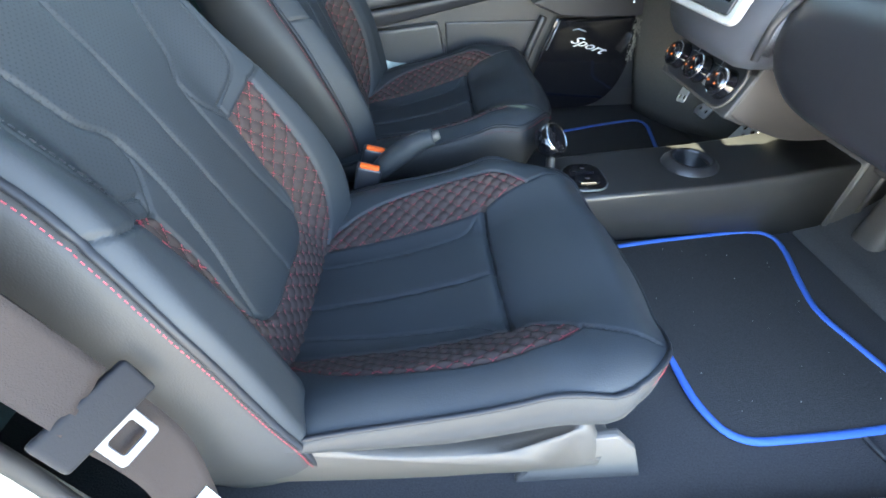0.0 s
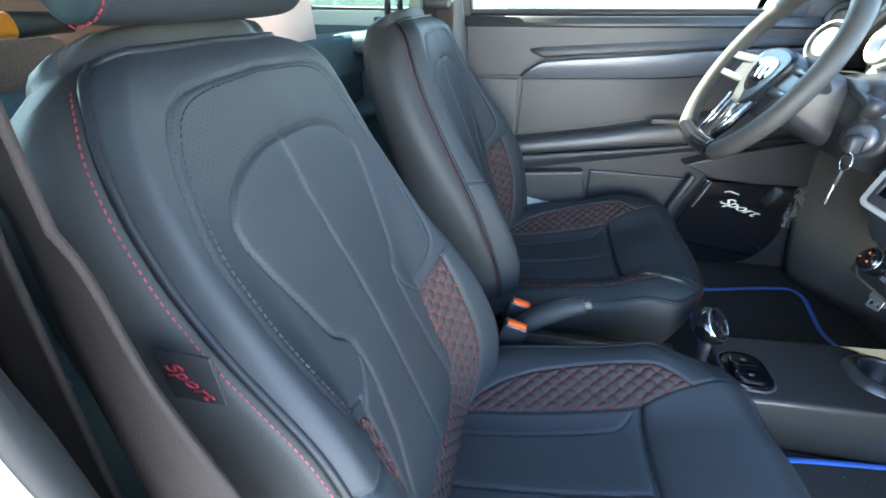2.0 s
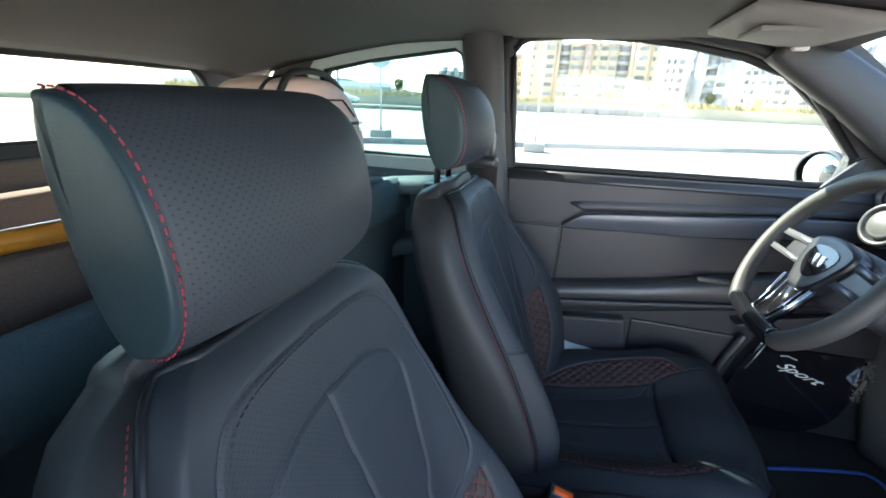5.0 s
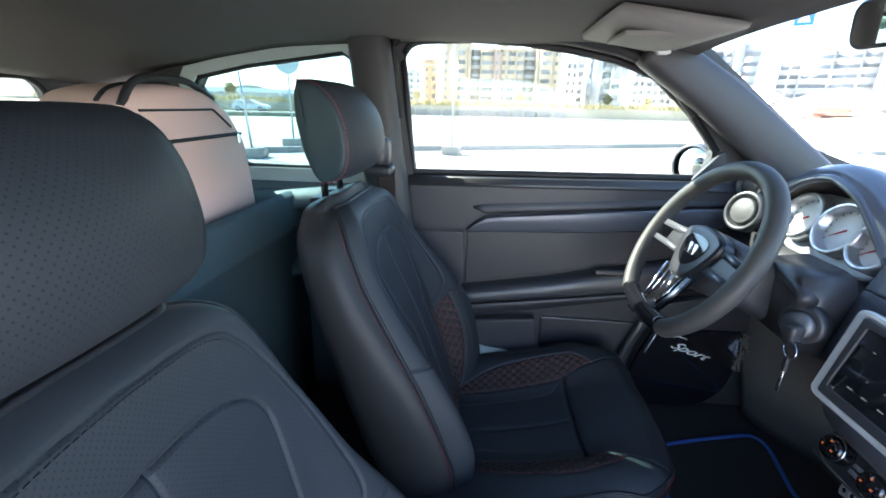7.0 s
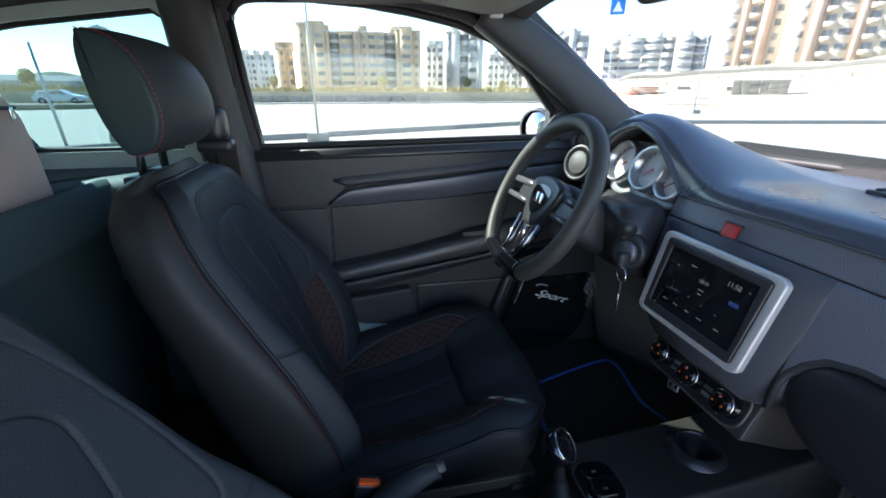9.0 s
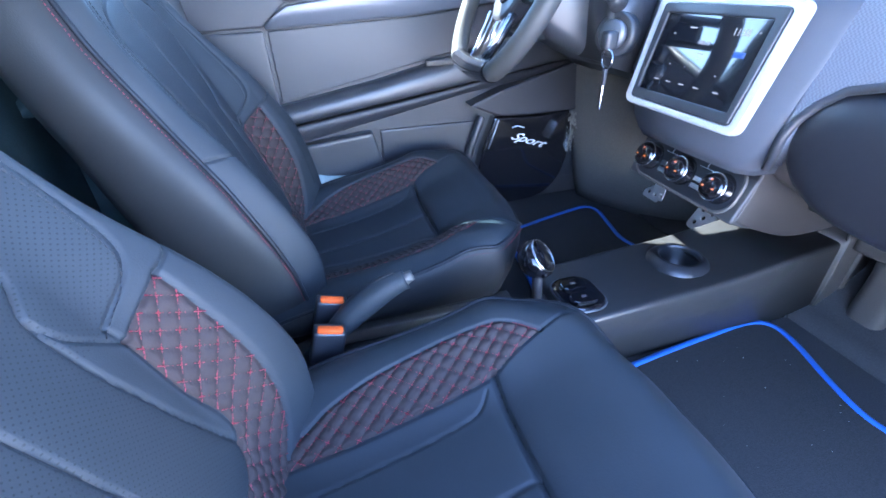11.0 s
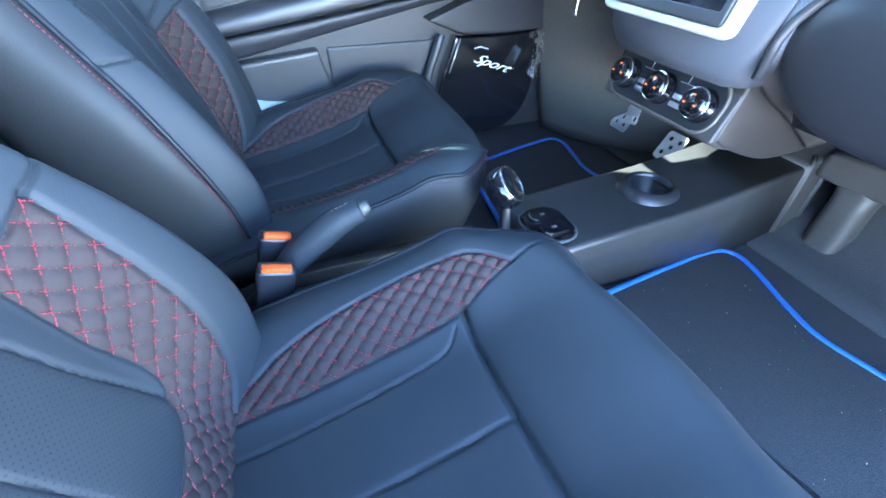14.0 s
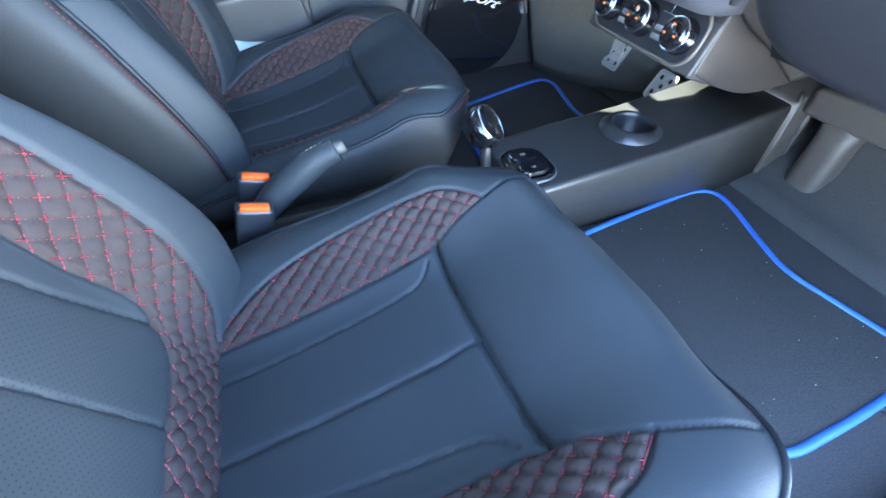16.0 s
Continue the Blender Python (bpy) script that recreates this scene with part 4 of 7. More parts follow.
swept("belt_rail", [(x, rounded(z - 0.026, z, 0.026, 0.018)) for x, z in ((-0.35, 0.996), (0.0, 1.000), (0.33, 1.006), (0.70, 1.010))], SATIN)
swept("swage", [(x, rounded(lo, hi, 0.025, 0.0195, 0.004)) for x, lo, hi in ((-0.160, 0.912, 0.922), (-0.125, 0.898, 0.930), (0.10, 0.915, 0.946), (0.33, 0.934, 0.960), (0.68, 0.955, 0.972))], DOORP)
swept("pewter_strip", [(x, rounded(lo, hi, 0.030, 0.040, 0.004)) for x, lo, hi in ((-0.176, 0.842, 0.852), (-0.150, 0.843, 0.872), (-0.120, 0.845, 0.889), (-0.05, 0.847, 0.897), (0.185, 0.857, 0.917), (0.33, 0.871, 0.931), (0.66, 0.898, 0.950))], STRIPM, "pewter grey trim strip")
panel("middle_panel", [(-0.176, 0.674), (0.30, 0.770), (0.66, 0.835), (0.66, 0.892), (0.33, 0.866), (0.185, 0.853), (-0.174, 0.838)], 0.015, DOORP, 0.003)
panel("rear_panel", [(-0.300, 0.60), (-0.184, 0.625), (-0.184, 0.838), (-0.335, 0.836)], 0.016, SATIN, 0.004)
swept("pull_ledge", [(x, [(0.0, lo), (0.048, lo), (0.056, lo + 0.005), (0.058, lo + 0.012), (0.056, lo + (hi - lo) * 0.7), (0.050, hi - 0.006), (0.044, hi), (0.030, hi + 0.004), (0.0, hi + 0.006)]) for x, lo, hi in ((-0.30, 0.606, 0.648), (-0.178, 0.623, 0.665), (0.06, 0.656, 0.706), (0.31, 0.691, 0.760), (0.66, 0.74, 0.832))], SATIN, "satin black pull ledge")
swept("lower_ledge", [(x, rounded(lo, hi, 0.040, 0.046, 0.007)) for x, lo, hi in ((-0.31, 0.556, 0.600), (-0.165, 0.571, 0.619), (0.08, 0.618, 0.652), (0.32, 0.664, 0.688), (0.64, 0.705, 0.735))], DOORP)
part("inner_handle", bevel_box(0.195, 0.275, Y0 - 0.056, Y0 - 0.040, 0.741, 0.755, 0.004), GREYP, door)
part("map_pocket", slab("map_pocket", [(-0.31, 0.38), (0.075, 0.38), (0.060, 0.50), (0.040, 0.585), (-0.14, 0.568), (-0.31, 0.555)], "y", Y0 - 0.046, 0.040, 0.010, 3), SATIN, door)
part("map_pocket", slab("map_pocket", [(0.07, 0.38), (0.30, 0.38), (0.335, 0.50), (0.345, 0.578), (0.062, 0.580)], "y", Y0 - 0.016, 0.012, 0.006), DOORP, door)
part("pocket_brace", tube_mesh("pocket_brace", spline([(0.356, Y0 - 0.030, 0.592), (0.345, Y0 - 0.034, 0.565), (0.318, Y0 - 0.034, 0.49), (0.300, Y0 - 0.030, 0.40)], 12), 0.012, 10), SATIN, door)
part("grab_cup", mesh_of("grab_cup", *loft([[Vector((x, Y0 - d, z + k)) for d, z in ((0.02, 0.483), (0.045, 0.478), (0.075, 0.462), (0.086, 0.444), (0.075, 0.43), (0.02, 0.425))] for x, k in ((-0.19, 0.03), (-0.15, 0.016), (-0.10, 0.002), (-0.05, -0.004), (-0.03, -0.008))])), BODY, door, "pale grey plastic seat belt guide")


# side panels of the load space
def rear_side(y, s, name, label):
    ob = structure(part(name, sheet(name, 14, 12, lambda u, v: (-1.24 + 0.89 * u, y + s * (0.012 + 0.055 * (1 - v) ** 1.2 + 0.03 * float(smooth(0.55, 0.6, v)) * 0), 0.30 + 0.665 * v), s > 0, 0.01), TEAL), label, "side panel")
    part("ledge", mesh_of("ledge", *loft([[Vector((x, y + s * d, z + 0.05 * u_)) for d, z in ((0.0, 0.93), (0.05, 0.928), (0.09, 0.905), (0.10, 0.88), (0.0, 0.86))] for x, u_ in ((-1.22, 0.0), (-0.9, 0.0), (-0.6, 0.6), (-0.47, 0.8))])), TEAL, ob)
    part("ledge", mesh_of("ledge", *loft([[Vector((x, y + s * d, z + k)) for d, z in ((0.0, 0.0), (0.085, -0.004), (0.13, -0.02), (0.135, -0.05), (0.0, -0.08))] for x, k in ((-1.0, 0.70), (-0.80, 0.72), (-0.62, 0.78), (-0.47, 0.82))])), TEAL, ob)
    return ob


rear_side(YL, -1, "side_panel_left", "dark moulded plastic load space side")
rear_side(YR, 1, "side_panel_right", "dark moulded plastic load space side")
def bulk_row(y):
    return [Vector((x, y, z)) for x, z in ((-0.690, 0.28), (-0.690, 0.86), (-0.712, 0.925), (-0.700, 0.944), (-0.680, 0.946), (-0.664, 0.936), (-0.648, 0.862), (-0.652, 0.850), (-0.668, 0.838), (-0.662, 0.60), (-0.655, 0.28))]


structure(part("bulkhead", mesh_of("bulkhead", *loft([bulk_row(y) for y in (YR + 0.02, 0.3, 0.6, 0.9, 1.2, YL - 0.02)])), BULK), "dark teal felt partition with a rounded lip behind the seats", "partition")
structure(part("load_floor", slab("load_floor", [(-1.27, YR + 0.01), (-0.688, YR + 0.01), (-0.688, YL - 0.01), (-1.27, YL - 0.01)], "z", 0.868, 0.03, 0.006), BROWNC), "brown carpeted load floor", "load floor")
for x, z, w in ((-0.98, 0.945, 0.05), (-1.12, 0.985, 0.06), (-1.22, 1.03, 0.06)):
    structure(part("trim", bevel_box(x - w, x, YR + 0.03, YL - 0.05, z - 0.075, z, 0.012), BROWNC), "brown padded lip below the rear window", "trim")

structure(part("trim", tube_mesh("trim", [(-0.298, 0.132, 1.33), (-0.297, 0.132, 1.15), (-0.297, 0.132, 0.90), (-0.297, 0.131, 0.60), (-0.290, 0.120, 0.38), (-0.25, 0.100, 0.345), (0.0, 0.092, 0.340), (0.68, 0.092, 0.340)], 0.007, 10), RUBBER), "black rubber seal round the open passenger doorway", "trim")

# painted body flange outside the seal, beside the passenger seat
structure(part("body_flange", mesh_of("body_flange", *loft([[Vector((-0.321 + a * 0.024, 0.094 + b * 0.036, z)) for a, b in rrect(-1, 1, -1, 1, 0.35, 4)] for z in (0.337, 0.36, 0.60, 0.90, 1.10, 1.31)])), CREAM), "cream painted body flange of the passenger doorway", "car body")

# grey vinyl trim down the near door pillar
def post_loop(z, yin):
    return [Vector((-0.323 + 0.027 * a, 0.133 + (yin - 0.133) * (b + 1) / 2, z)) for a, b in rrect(-1, 1, -1, 1, 0.6, 5)]


structure(part("trim", mesh_of("trim", *loft([post_loop(z, y) for z, y in ((1.34, 0.162), (1.20, 0.156), (1.12, 0.151), (1.06, 0.146), (1.0, 0.139), (0.90, 0.138), (0.60, 0.140), (0.34, 0.140))])), TRIMG), "grey grained vinyl trim on the door pillar", "trim")


seat(pose(-0.19, 0.446, 0.298), "black leather passenger seat with red diamond quilting and headrest", pose(-0.030, -0.004, -0.002))
INBOARD = -1
seat(pose(-0.165, 1.088, 0.298), "black leather driver's seat with red diamond quilting behind the wheel", pose(-0.060, 0.0, 0.033) @ Matrix.Translation(HC) @ Matrix.Diagonal((1.22, 1.0, 1.12, 1.0)) @ Matrix.Translation(-HC), 0.020)


# ---- dashboard ----
dash = structure(thing("dashboard", "", ""), "black moulded dashboard with carbon-look facing", "dashboard")


def pad_edge(y):
    """Height of the pad's front edge, rising into the gauge hood."""
    return float(np.interp(y, HOOD_Y, HOOD_Z))


HOOD_P = curve2([(0.70, 0.975), (0.80, 0.975), (0.85, 0.9765), (0.885, 0.982), (0.92, 0.998), (0.95, 1.017), (0.98, 1.038), (1.035, 1.073), (1.105, 1.091), (1.17, 1.082), (1.22, 1.060), (1.27, 1.018), (1.31, 0.985), (1.36, 0.976), (1.41, 0.975)], 120)
HOOD_Y, HOOD_Z = [YR, *[p[0] for p in HOOD_P]], [0.975, *[p[1] for p in HOOD_P]]


def pad_low(y):
    """Lower edge of the pad's front face: the face strip, or the arch over the gauges."""
    return max(0.945, pad_edge(y) - float(np.interp(abs(y - 1.10), [0.0, 0.07, 0.12, 0.17, 0.19], [0.022, 0.029, 0.042, 0.060, 0.09])))


def dash_prof(y):
    """Section of the dashboard top and face at y: (x, z) from the windscreen to the lower edge."""
    e = pad_edge(y)
    hz = e - 0.975
    return [(1.15, 0.940), (1.00, 0.958 + 0.05 * hz), (0.85, 0.966 + 0.30 * hz), (0.72, 0.974 + 0.66 * hz), (0.63, 0.979 + 0.92 * hz), (0.585, e + 0.004), (0.562, e), (0.551, e - 0.007), (0.545, e - 0.016), (0.541, (e - 0.016 + pad_low(y)) / 2), (0.540, pad_low(y))]


ys = np.linspace(YR + 0.01, YL - 0.01, 150)
rows = [[Vector((x, y, z)) for x, z in spline_pts] for y, spline_pts in ((y, [(p.x, p.y) for p in spline([(a, b, 0) for a, b in dash_prof(y)], 50)]) for y in ys)]
part("top_pad", mesh_of("top_pad", *loft(rows, False, False, False)), DASHP, dash, "smooth satin black top pad with gauge hood")


def face_x(z):
    return float(np.interp(z, [0.60, 0.70, 0.75, 0.80, 0.90, 0.95], [0.53, 0.475, 0.478, 0.492, 0.515, 0.535]))


def face(y0, y1, z0, z1, name, mat, nz=10, lift=0.0, label=""):
    return part(name, sheet(name, 20, nz, lambda u, v: (face_x(z0 + (z1 - z0) * v) - lift, y0 + (y1 - y0) * u, z0 + (z1 - z0) * v), True, 0.02), mat, dash, label)


face(YR + 0.01, 0.935, 0.908, 0.946, "face_strip", CARBON, label="carbon-look strip under the top pad")
face(0.622, 0.935, 0.775, 0.905, "face_panel", CARBON, label="carbon-look facing")


def arch_low(y):
    """Lower edge of the facing round the glove box."""
    return float(np.interp(y, [YR, 0.509, 0.543, 0.579, 0.600, 0.612, 0.619, 0.622], [0.817, 0.818, 0.816, 0.805, 0.785, 0.765, 0.74, 0.69]))


def facing_row(u):
    y = YR + 0.01 + (0.621 - YR - 0.01) * u
    return y, arch_low(y)


part("face_panel", sheet("face_panel", 120, 10, lambda u, v: (face_x(facing_row(u)[1] + (0.905 - facing_row(u)[1]) * v), facing_row(u)[0], facing_row(u)[1] + (0.905 - facing_row(u)[1]) * v), True, 0.02), CARBON, dash, "carbon-look facing arched over the glove box")
part("arch_edge", tube_mesh("arch_edge", [(face_x(arch_low(y)) + 0.004, y, arch_low(y)) for y in list(np.linspace(YR + 0.02, 0.54, 16)) + list(np.linspace(0.55, 0.6215, 24))], 0.006, 8), SATIN, dash)
part("chrome_line", tube_mesh("chrome_line", [(face_x(0.9475) - 0.004, y, 0.9475) for y in np.linspace(YR + 0.02, 0.93, 20)], 0.0022, 6), GREYP, dash)


# centre stack round the display: wedge down to the heater controls
def stack_loop(z):
    h = float(np.interp(z, [0.66, 0.70, 0.74, 0.80, 0.905], [0.095, 0.120, 0.135, 0.150, 0.155]))
    x = face_x(z)
    return [Vector((x + 0.10, 0.767 - h - 0.02, z)), Vector((x + 0.012, 0.767 - h - 0.012, z)), Vector((x - 0.004, 0.767 - h + 0.004, z)), Vector((x - 0.008, 0.767, z)),
            Vector((x - 0.004, 0.767 + h - 0.004, z)), Vector((x + 0.012, 0.767 + h + 0.012, z)), Vector((x + 0.10, 0.767 + h + 0.02, z))]


part("centre_stack", mesh_of("centre_stack", *loft([stack_loop(z) for z in (0.675, 0.69, 0.71, 0.74, 0.78, 0.83, 0.87, 0.904)])), STACKM, dash, "smooth dark centre stack")
GLOVE = curve2([(0.627, 0.735), (0.622, 0.770), (0.596, 0.800), (0.545, 0.812), (0.40, 0.814), (0.20, 0.812), (0.145, 0.795), (0.128, 0.735), (0.145, 0.675), (0.20, 0.652), (0.40, 0.648), (0.53, 0.652), (0.585, 0.672), (0.615, 0.700)], 96, True)
part("glove_box", mesh_of("glove_box", *loft([[Vector((x, 0.38 + (a - 0.38) * k, 0.733 + (b - 0.733) * k2)) for a, b in GLOVE] for x, k, k2 in ((0.60, 1.0, 1.0), (0.522, 1.0, 1.0), (0.508, 0.992, 0.975), (0.497, 0.970, 0.91), (0.489, 0.93, 0.78), (0.484, 0.85, 0.5), (0.483, 0.7, 0.15))])), DARKP, dash, "smooth rounded dark glove box lid")
part("knee_pad", mesh_of("knee_pad", *loft([[Vector((x, y, z)) for x, z in ((0.70, 0.90), (0.55, 0.90), (0.53, 0.85), (0.55, 0.78), (0.62, 0.72), (0.78, 0.68))] for y in (0.93, 1.0, 1.2, YL - 0.02)])), SATIN, dash)
part("under_cover", sheet("under_cover", 8, 6, lambda u, v: (0.62 + 0.46 * v, YR + 0.02 + (0.90 - YR) * u, 0.63 - 0.03 * v), False, 0.01), PLASTIC, dash)
SHROUD = curve2([(0.530, 0.690), (0.5205, 0.645), (0.509, 0.607), (0.512, 0.594), (0.551, 0.575), (0.613, 0.552), (0.66, 0.545), (0.718, 0.547)], 28)
part("lower_shroud", mesh_of("lower_shroud", *loft([[Vector((0.62 + (x - 0.62) * k, y, 0.64 + (z - 0.64) * k)) for x, z in [(0.84, 0.715), (0.548, 0.715)] + SHROUD + [(0.84, 0.560)]] for y, k in ((0.6545, 0.965), (0.6555, 0.985), (0.659, 0.998), (0.664, 1.0), (0.76, 1.0), (0.893, 1.0), (0.898, 0.998), (0.9005, 0.98))])), LOWERM, dash, "brown-grey moulded lower console")
RIB_A = spline([(0.492, 0.650, 0.710), (0.555, 0.649, 0.660), (0.625, 0.648, 0.619), (0.716, 0.648, 0.557)], 30)
RIB_B = spline([(0.500, 0.620, 0.728), (0.548, 0.618, 0.685), (0.610, 0.618, 0.640), (0.690, 0.620, 0.585)], 30)
part("glove_edge", mesh_of("glove_edge", *loft([[p, p.lerp(q, 0.12) + Vector((-0.003, -0.002, 0.003)), p.lerp(q, 0.88) + Vector((-0.003, -0.002, 0.003)), q, q + Vector((0.02, 0.0, -0.004)), p + Vector((0.02, 0.0, -0.004))] for p, q in zip(RIB_A, RIB_B)])), DUCTP, dash, "curved brown-grey edge round the glove box")
part("glove_surround", mesh_of("glove_surround", *loft([[Vector((x, y, z)) for x, z in ((0.80, 0.72), (0.57, 0.72), (0.545, 0.66), (0.56, 0.636), (0.60, 0.622), (0.80, 0.60))] for y in (YR + 0.02, 0.30, 0.50, 0.60)])), DARKP, dash, "dark panel round the glove box")
part("hood_lip", tube_mesh("hood_lip", [(0.541, y, pad_low(y)) for y in np.linspace(0.918, 1.283, 60)], 0.0075, 10), DASHP, dash)
part("hood_lining", mesh_of("hood_lining", *loft([[Vector((x, y, 0.004 + 0.945 + (pad_low(y) - 0.945) * k)) for x, k in ((0.545, 0.985), (0.575, 0.93), (0.60, 0.90))] for y in np.linspace(0.925, 1.276, 40)], False, False, False)), GREYP, dash, "dark lining under the hood")
part("defroster_grille", bevel_box(0.80, 0.88, 0.56, 0.80, 0.968, 0.976, 0.002), GREYP, dash)
for k in range(12):
    part("grille_slat", bevel_box(0.805, 0.875, 0.572 + k * 0.019, 0.580 + k * 0.019, 0.974, 0.980, 0.001), RUBBER, dash)

# display unit
DN = (-math.cos(radians(15)), 0.0, math.sin(radians(15)))
disp = thing("display_unit", "touch screen head unit in a broad satin silver frame", "car display", at=facing((0.474, 0.767, 0.812), DN))
# local: x to the driver's right hand side of the car reversed by facing(), y up, z out


def trap(w0, w1, h, r, n=5):
    """Rounded loop, w0 wide at the top and w1 at the foot."""
    pts = []
    for a, b in rrect(-1, 1, -1, 1, r / h, n):
        w = w1 / 2 + (w0 - w1) / 2 * (b + 1) / 2
        pts.append((a * w, b * h / 2))
    return pts


part("silver_frame", slab("silver_frame", trap(0.248, 0.234, 0.164, 0.026), "z", 0.0, 0.014, 0.006, 3, holes=(trap(0.212, 0.202, 0.141, 0.012),)), SILVER, disp, "satin silver frame")
part("bezel", slab("bezel", trap(0.2125, 0.2025, 0.1415, 0.010), "z", 0.0, 0.0165, 0.004, 3, holes=(rrect(-0.091, 0.091, -0.055, 0.057, 0.003),)), SATIN, disp)
part("screen", slab("screen", rrect(-0.0912, 0.0912, -0.0552, 0.0572, 0.003), "z", 0.0085, 0.005, 0.0), SCREEN, disp, "dark glossy touch screen")


def writing(name, text, size, mat, parent, place, shear=0.0, thick=0.0004, align="CENTER"):
    cu = bpy.data.curves.new(name, "FONT")
    cu.body, cu.size, cu.extrude, cu.shear, cu.align_x = text, size, thick, shear, align
    tmp = bpy.data.objects.new(name, cu)
    me = bpy.data.meshes.new_from_object(tmp)
    bpy.data.objects.remove(tmp)
    bpy.data.curves.remove(cu)
    return part(name, me, mat, parent, "", place)


sgn = 1
writing("clock_digits", "11:58", 0.012, SCRTXT, disp, pose(0.053, 0.036, 0.0137))
writing("frequency_digits", "100.70", 0.008, SCRTXT, disp, pose(0.0, 0.020, 0.0137))
for x, y, w in ((-0.03, 0.040, 0.014), (0.002, 0.008, 0.012), (0.002, 0.001, 0.008), (-0.062, 0.030, 0.004), (-0.045, -0.012, 0.003), (-0.015, -0.012, 0.003), (0.015, -0.014, 0.003), (0.045, -0.016, 0.003),
                (-0.060, -0.036, 0.010), (-0.034, -0.036, 0.010), (-0.006, -0.036, 0.010), (0.022, -0.036, 0.010), (0.058, -0.036, 0.010), (0.080, 0.041, 0.003)):
    part("screen_mark", bevel_box(x - w / 2, x + w / 2, y - 0.0009, y + 0.0009, 0.0136, 0.0139, 0), SCRTXT, disp)
part("screen_tile", bevel_box(0.056, 0.074, 0.010, 0.017, 0.0136, 0.0139, 0), SCRBLUE, disp)
hz = thing("hazard_switch", "square red hazard light switch in a black rim", "switch", at=facing((0.512, 0.778, 0.922), (-0.95, 0, 0.3)))
part("rim", slab("rim", rrect(-0.018, 0.018, -0.014, 0.014, 0.004), "z", 0.0, 0.005, 0.002), SATIN, hz)
part("lens", slab("lens", rrect(-0.014, 0.014, -0.011, 0.011, 0.002), "z", 0.004, 0.004, 0.0015), REDLENS, hz, "red lens")

# heater controls
HN = (-0.93, 0.0, 0.36)
heat = thing("heater_controls", "black heater control panel with three chrome-ringed dials", "heater controls", at=facing((0.513, 0.778, 0.632), HN))
part("housing", slab("housing", rrect(-0.122, 0.122, -0.042, 0.064, 0.007, 4), "z", -0.05, 0.050, 0.005, 3), PLASTIC, heat)
part("fascia", slab("fascia", rrect(-0.110, 0.110, -0.036, 0.040, 0.030, 8), "z", 0.0, 0.006, 0.003), DARKP, heat)
part("fascia_rim", tube_mesh("fascia_rim", [(a, b, 0.004) for a, b in rrect(-0.111, 0.111, -0.037, 0.041, 0.030, 8)], 0.003, 6, True), GREYP, heat)
for x in (-0.079, 0.0, 0.079):
    kn = part("dial", turned("dial", [(0.025, 0.004), (0.025, 0.008), (0.0225, 0.011), (0.0215, 0.023), (0.0200, 0.028), (0.017, 0.031), (0.010, 0.033), (0.002, 0.0335)]), GLOSS, heat, "", pose(x, 0, 0))
    part("chrome_ring", mesh_of("chrome_ring", *tube([(0.0215 * math.cos(2 * math.pi * k / 32), 0.0215 * math.sin(2 * math.pi * k / 32), 0.024) for k in range(32)], 0.0018, 8, True)), CHROME, kn, "chrome ring")
    for k in range(3):
        w = radians(200 - k * 110)
        part("dial_mark", bevel_box(0.010 * math.cos(w) - 0.0018, 0.010 * math.cos(w) + 0.0018, 0.010 * math.sin(w) - 0.0013, 0.010 * math.sin(w) + 0.0013, 0.0325, 0.0336, 0), AMBER, kn, "amber lit symbol")
for x in (-0.039, 0.039):
    for y in (-0.014, -0.002):
        part("slit", bevel_box(x - 0.0115, x + 0.0115, y - 0.0038, y + 0.0038, 0.004, 0.0085, 0.0015), ALU, heat, "satin silver slit")
    part("tick_line", bevel_box(x - 0.0006, x + 0.0006, 0.020, 0.036, 0.005, 0.0066, 0), ALU, heat)
    part("tick_line", bevel_box(x - 0.014, x + 0.014, 0.0185, 0.0195, 0.005, 0.0066, 0), ALU, heat)

# gauges
clus = thing("instrument_cluster", "three silver-faced gauges in chrome rings under the hood", "gauges", at=facing((0.577, 1.088, 0.966), (-0.93, 0.0, 0.36)))
part("binnacle", slab("binnacle", rrect(-0.148, 0.148, -0.070, 0.066, 0.06, 6), "z", -0.03, 0.03, 0.006), BINN, clus)
for x, y, r in ((-0.085, 0.004, 0.053), (0.018, 0.002, 0.054), (0.104, -0.008, 0.047)):
    g = part("gauge", turned("gauge", [(r, 0.0), (r, 0.026), (r - 0.004, 0.032), (r - 0.009, 0.026), (r - 0.010, 0.008), (0.001, 0.006)]), ALU, clus, "", pose(x, y, 0))
    part("dial_face", turned("dial_face", [(r - 0.010, 0.007), (r - 0.012, 0.0085), (0.001, 0.0088)]), DIAL, g, "silver dial face")
    for k in range(13):
        w = radians(215 - k * 20)
        c, s = math.cos(w), math.sin(w)
        q = r - 0.017
        me = tube_mesh("tick", [(c * q, s * q, 0.0094), (c * (q + 0.006), s * (q + 0.006), 0.0094)], 0.0008, 4)
        part("tick", me, RUBBER, g)
    part("needle", tube_mesh("needle", [(0.004, 0.003, 0.0125), (-0.024, -0.018, 0.0125)], [0.0022, 0.0008], 6), REDLENS, g, "red needle")

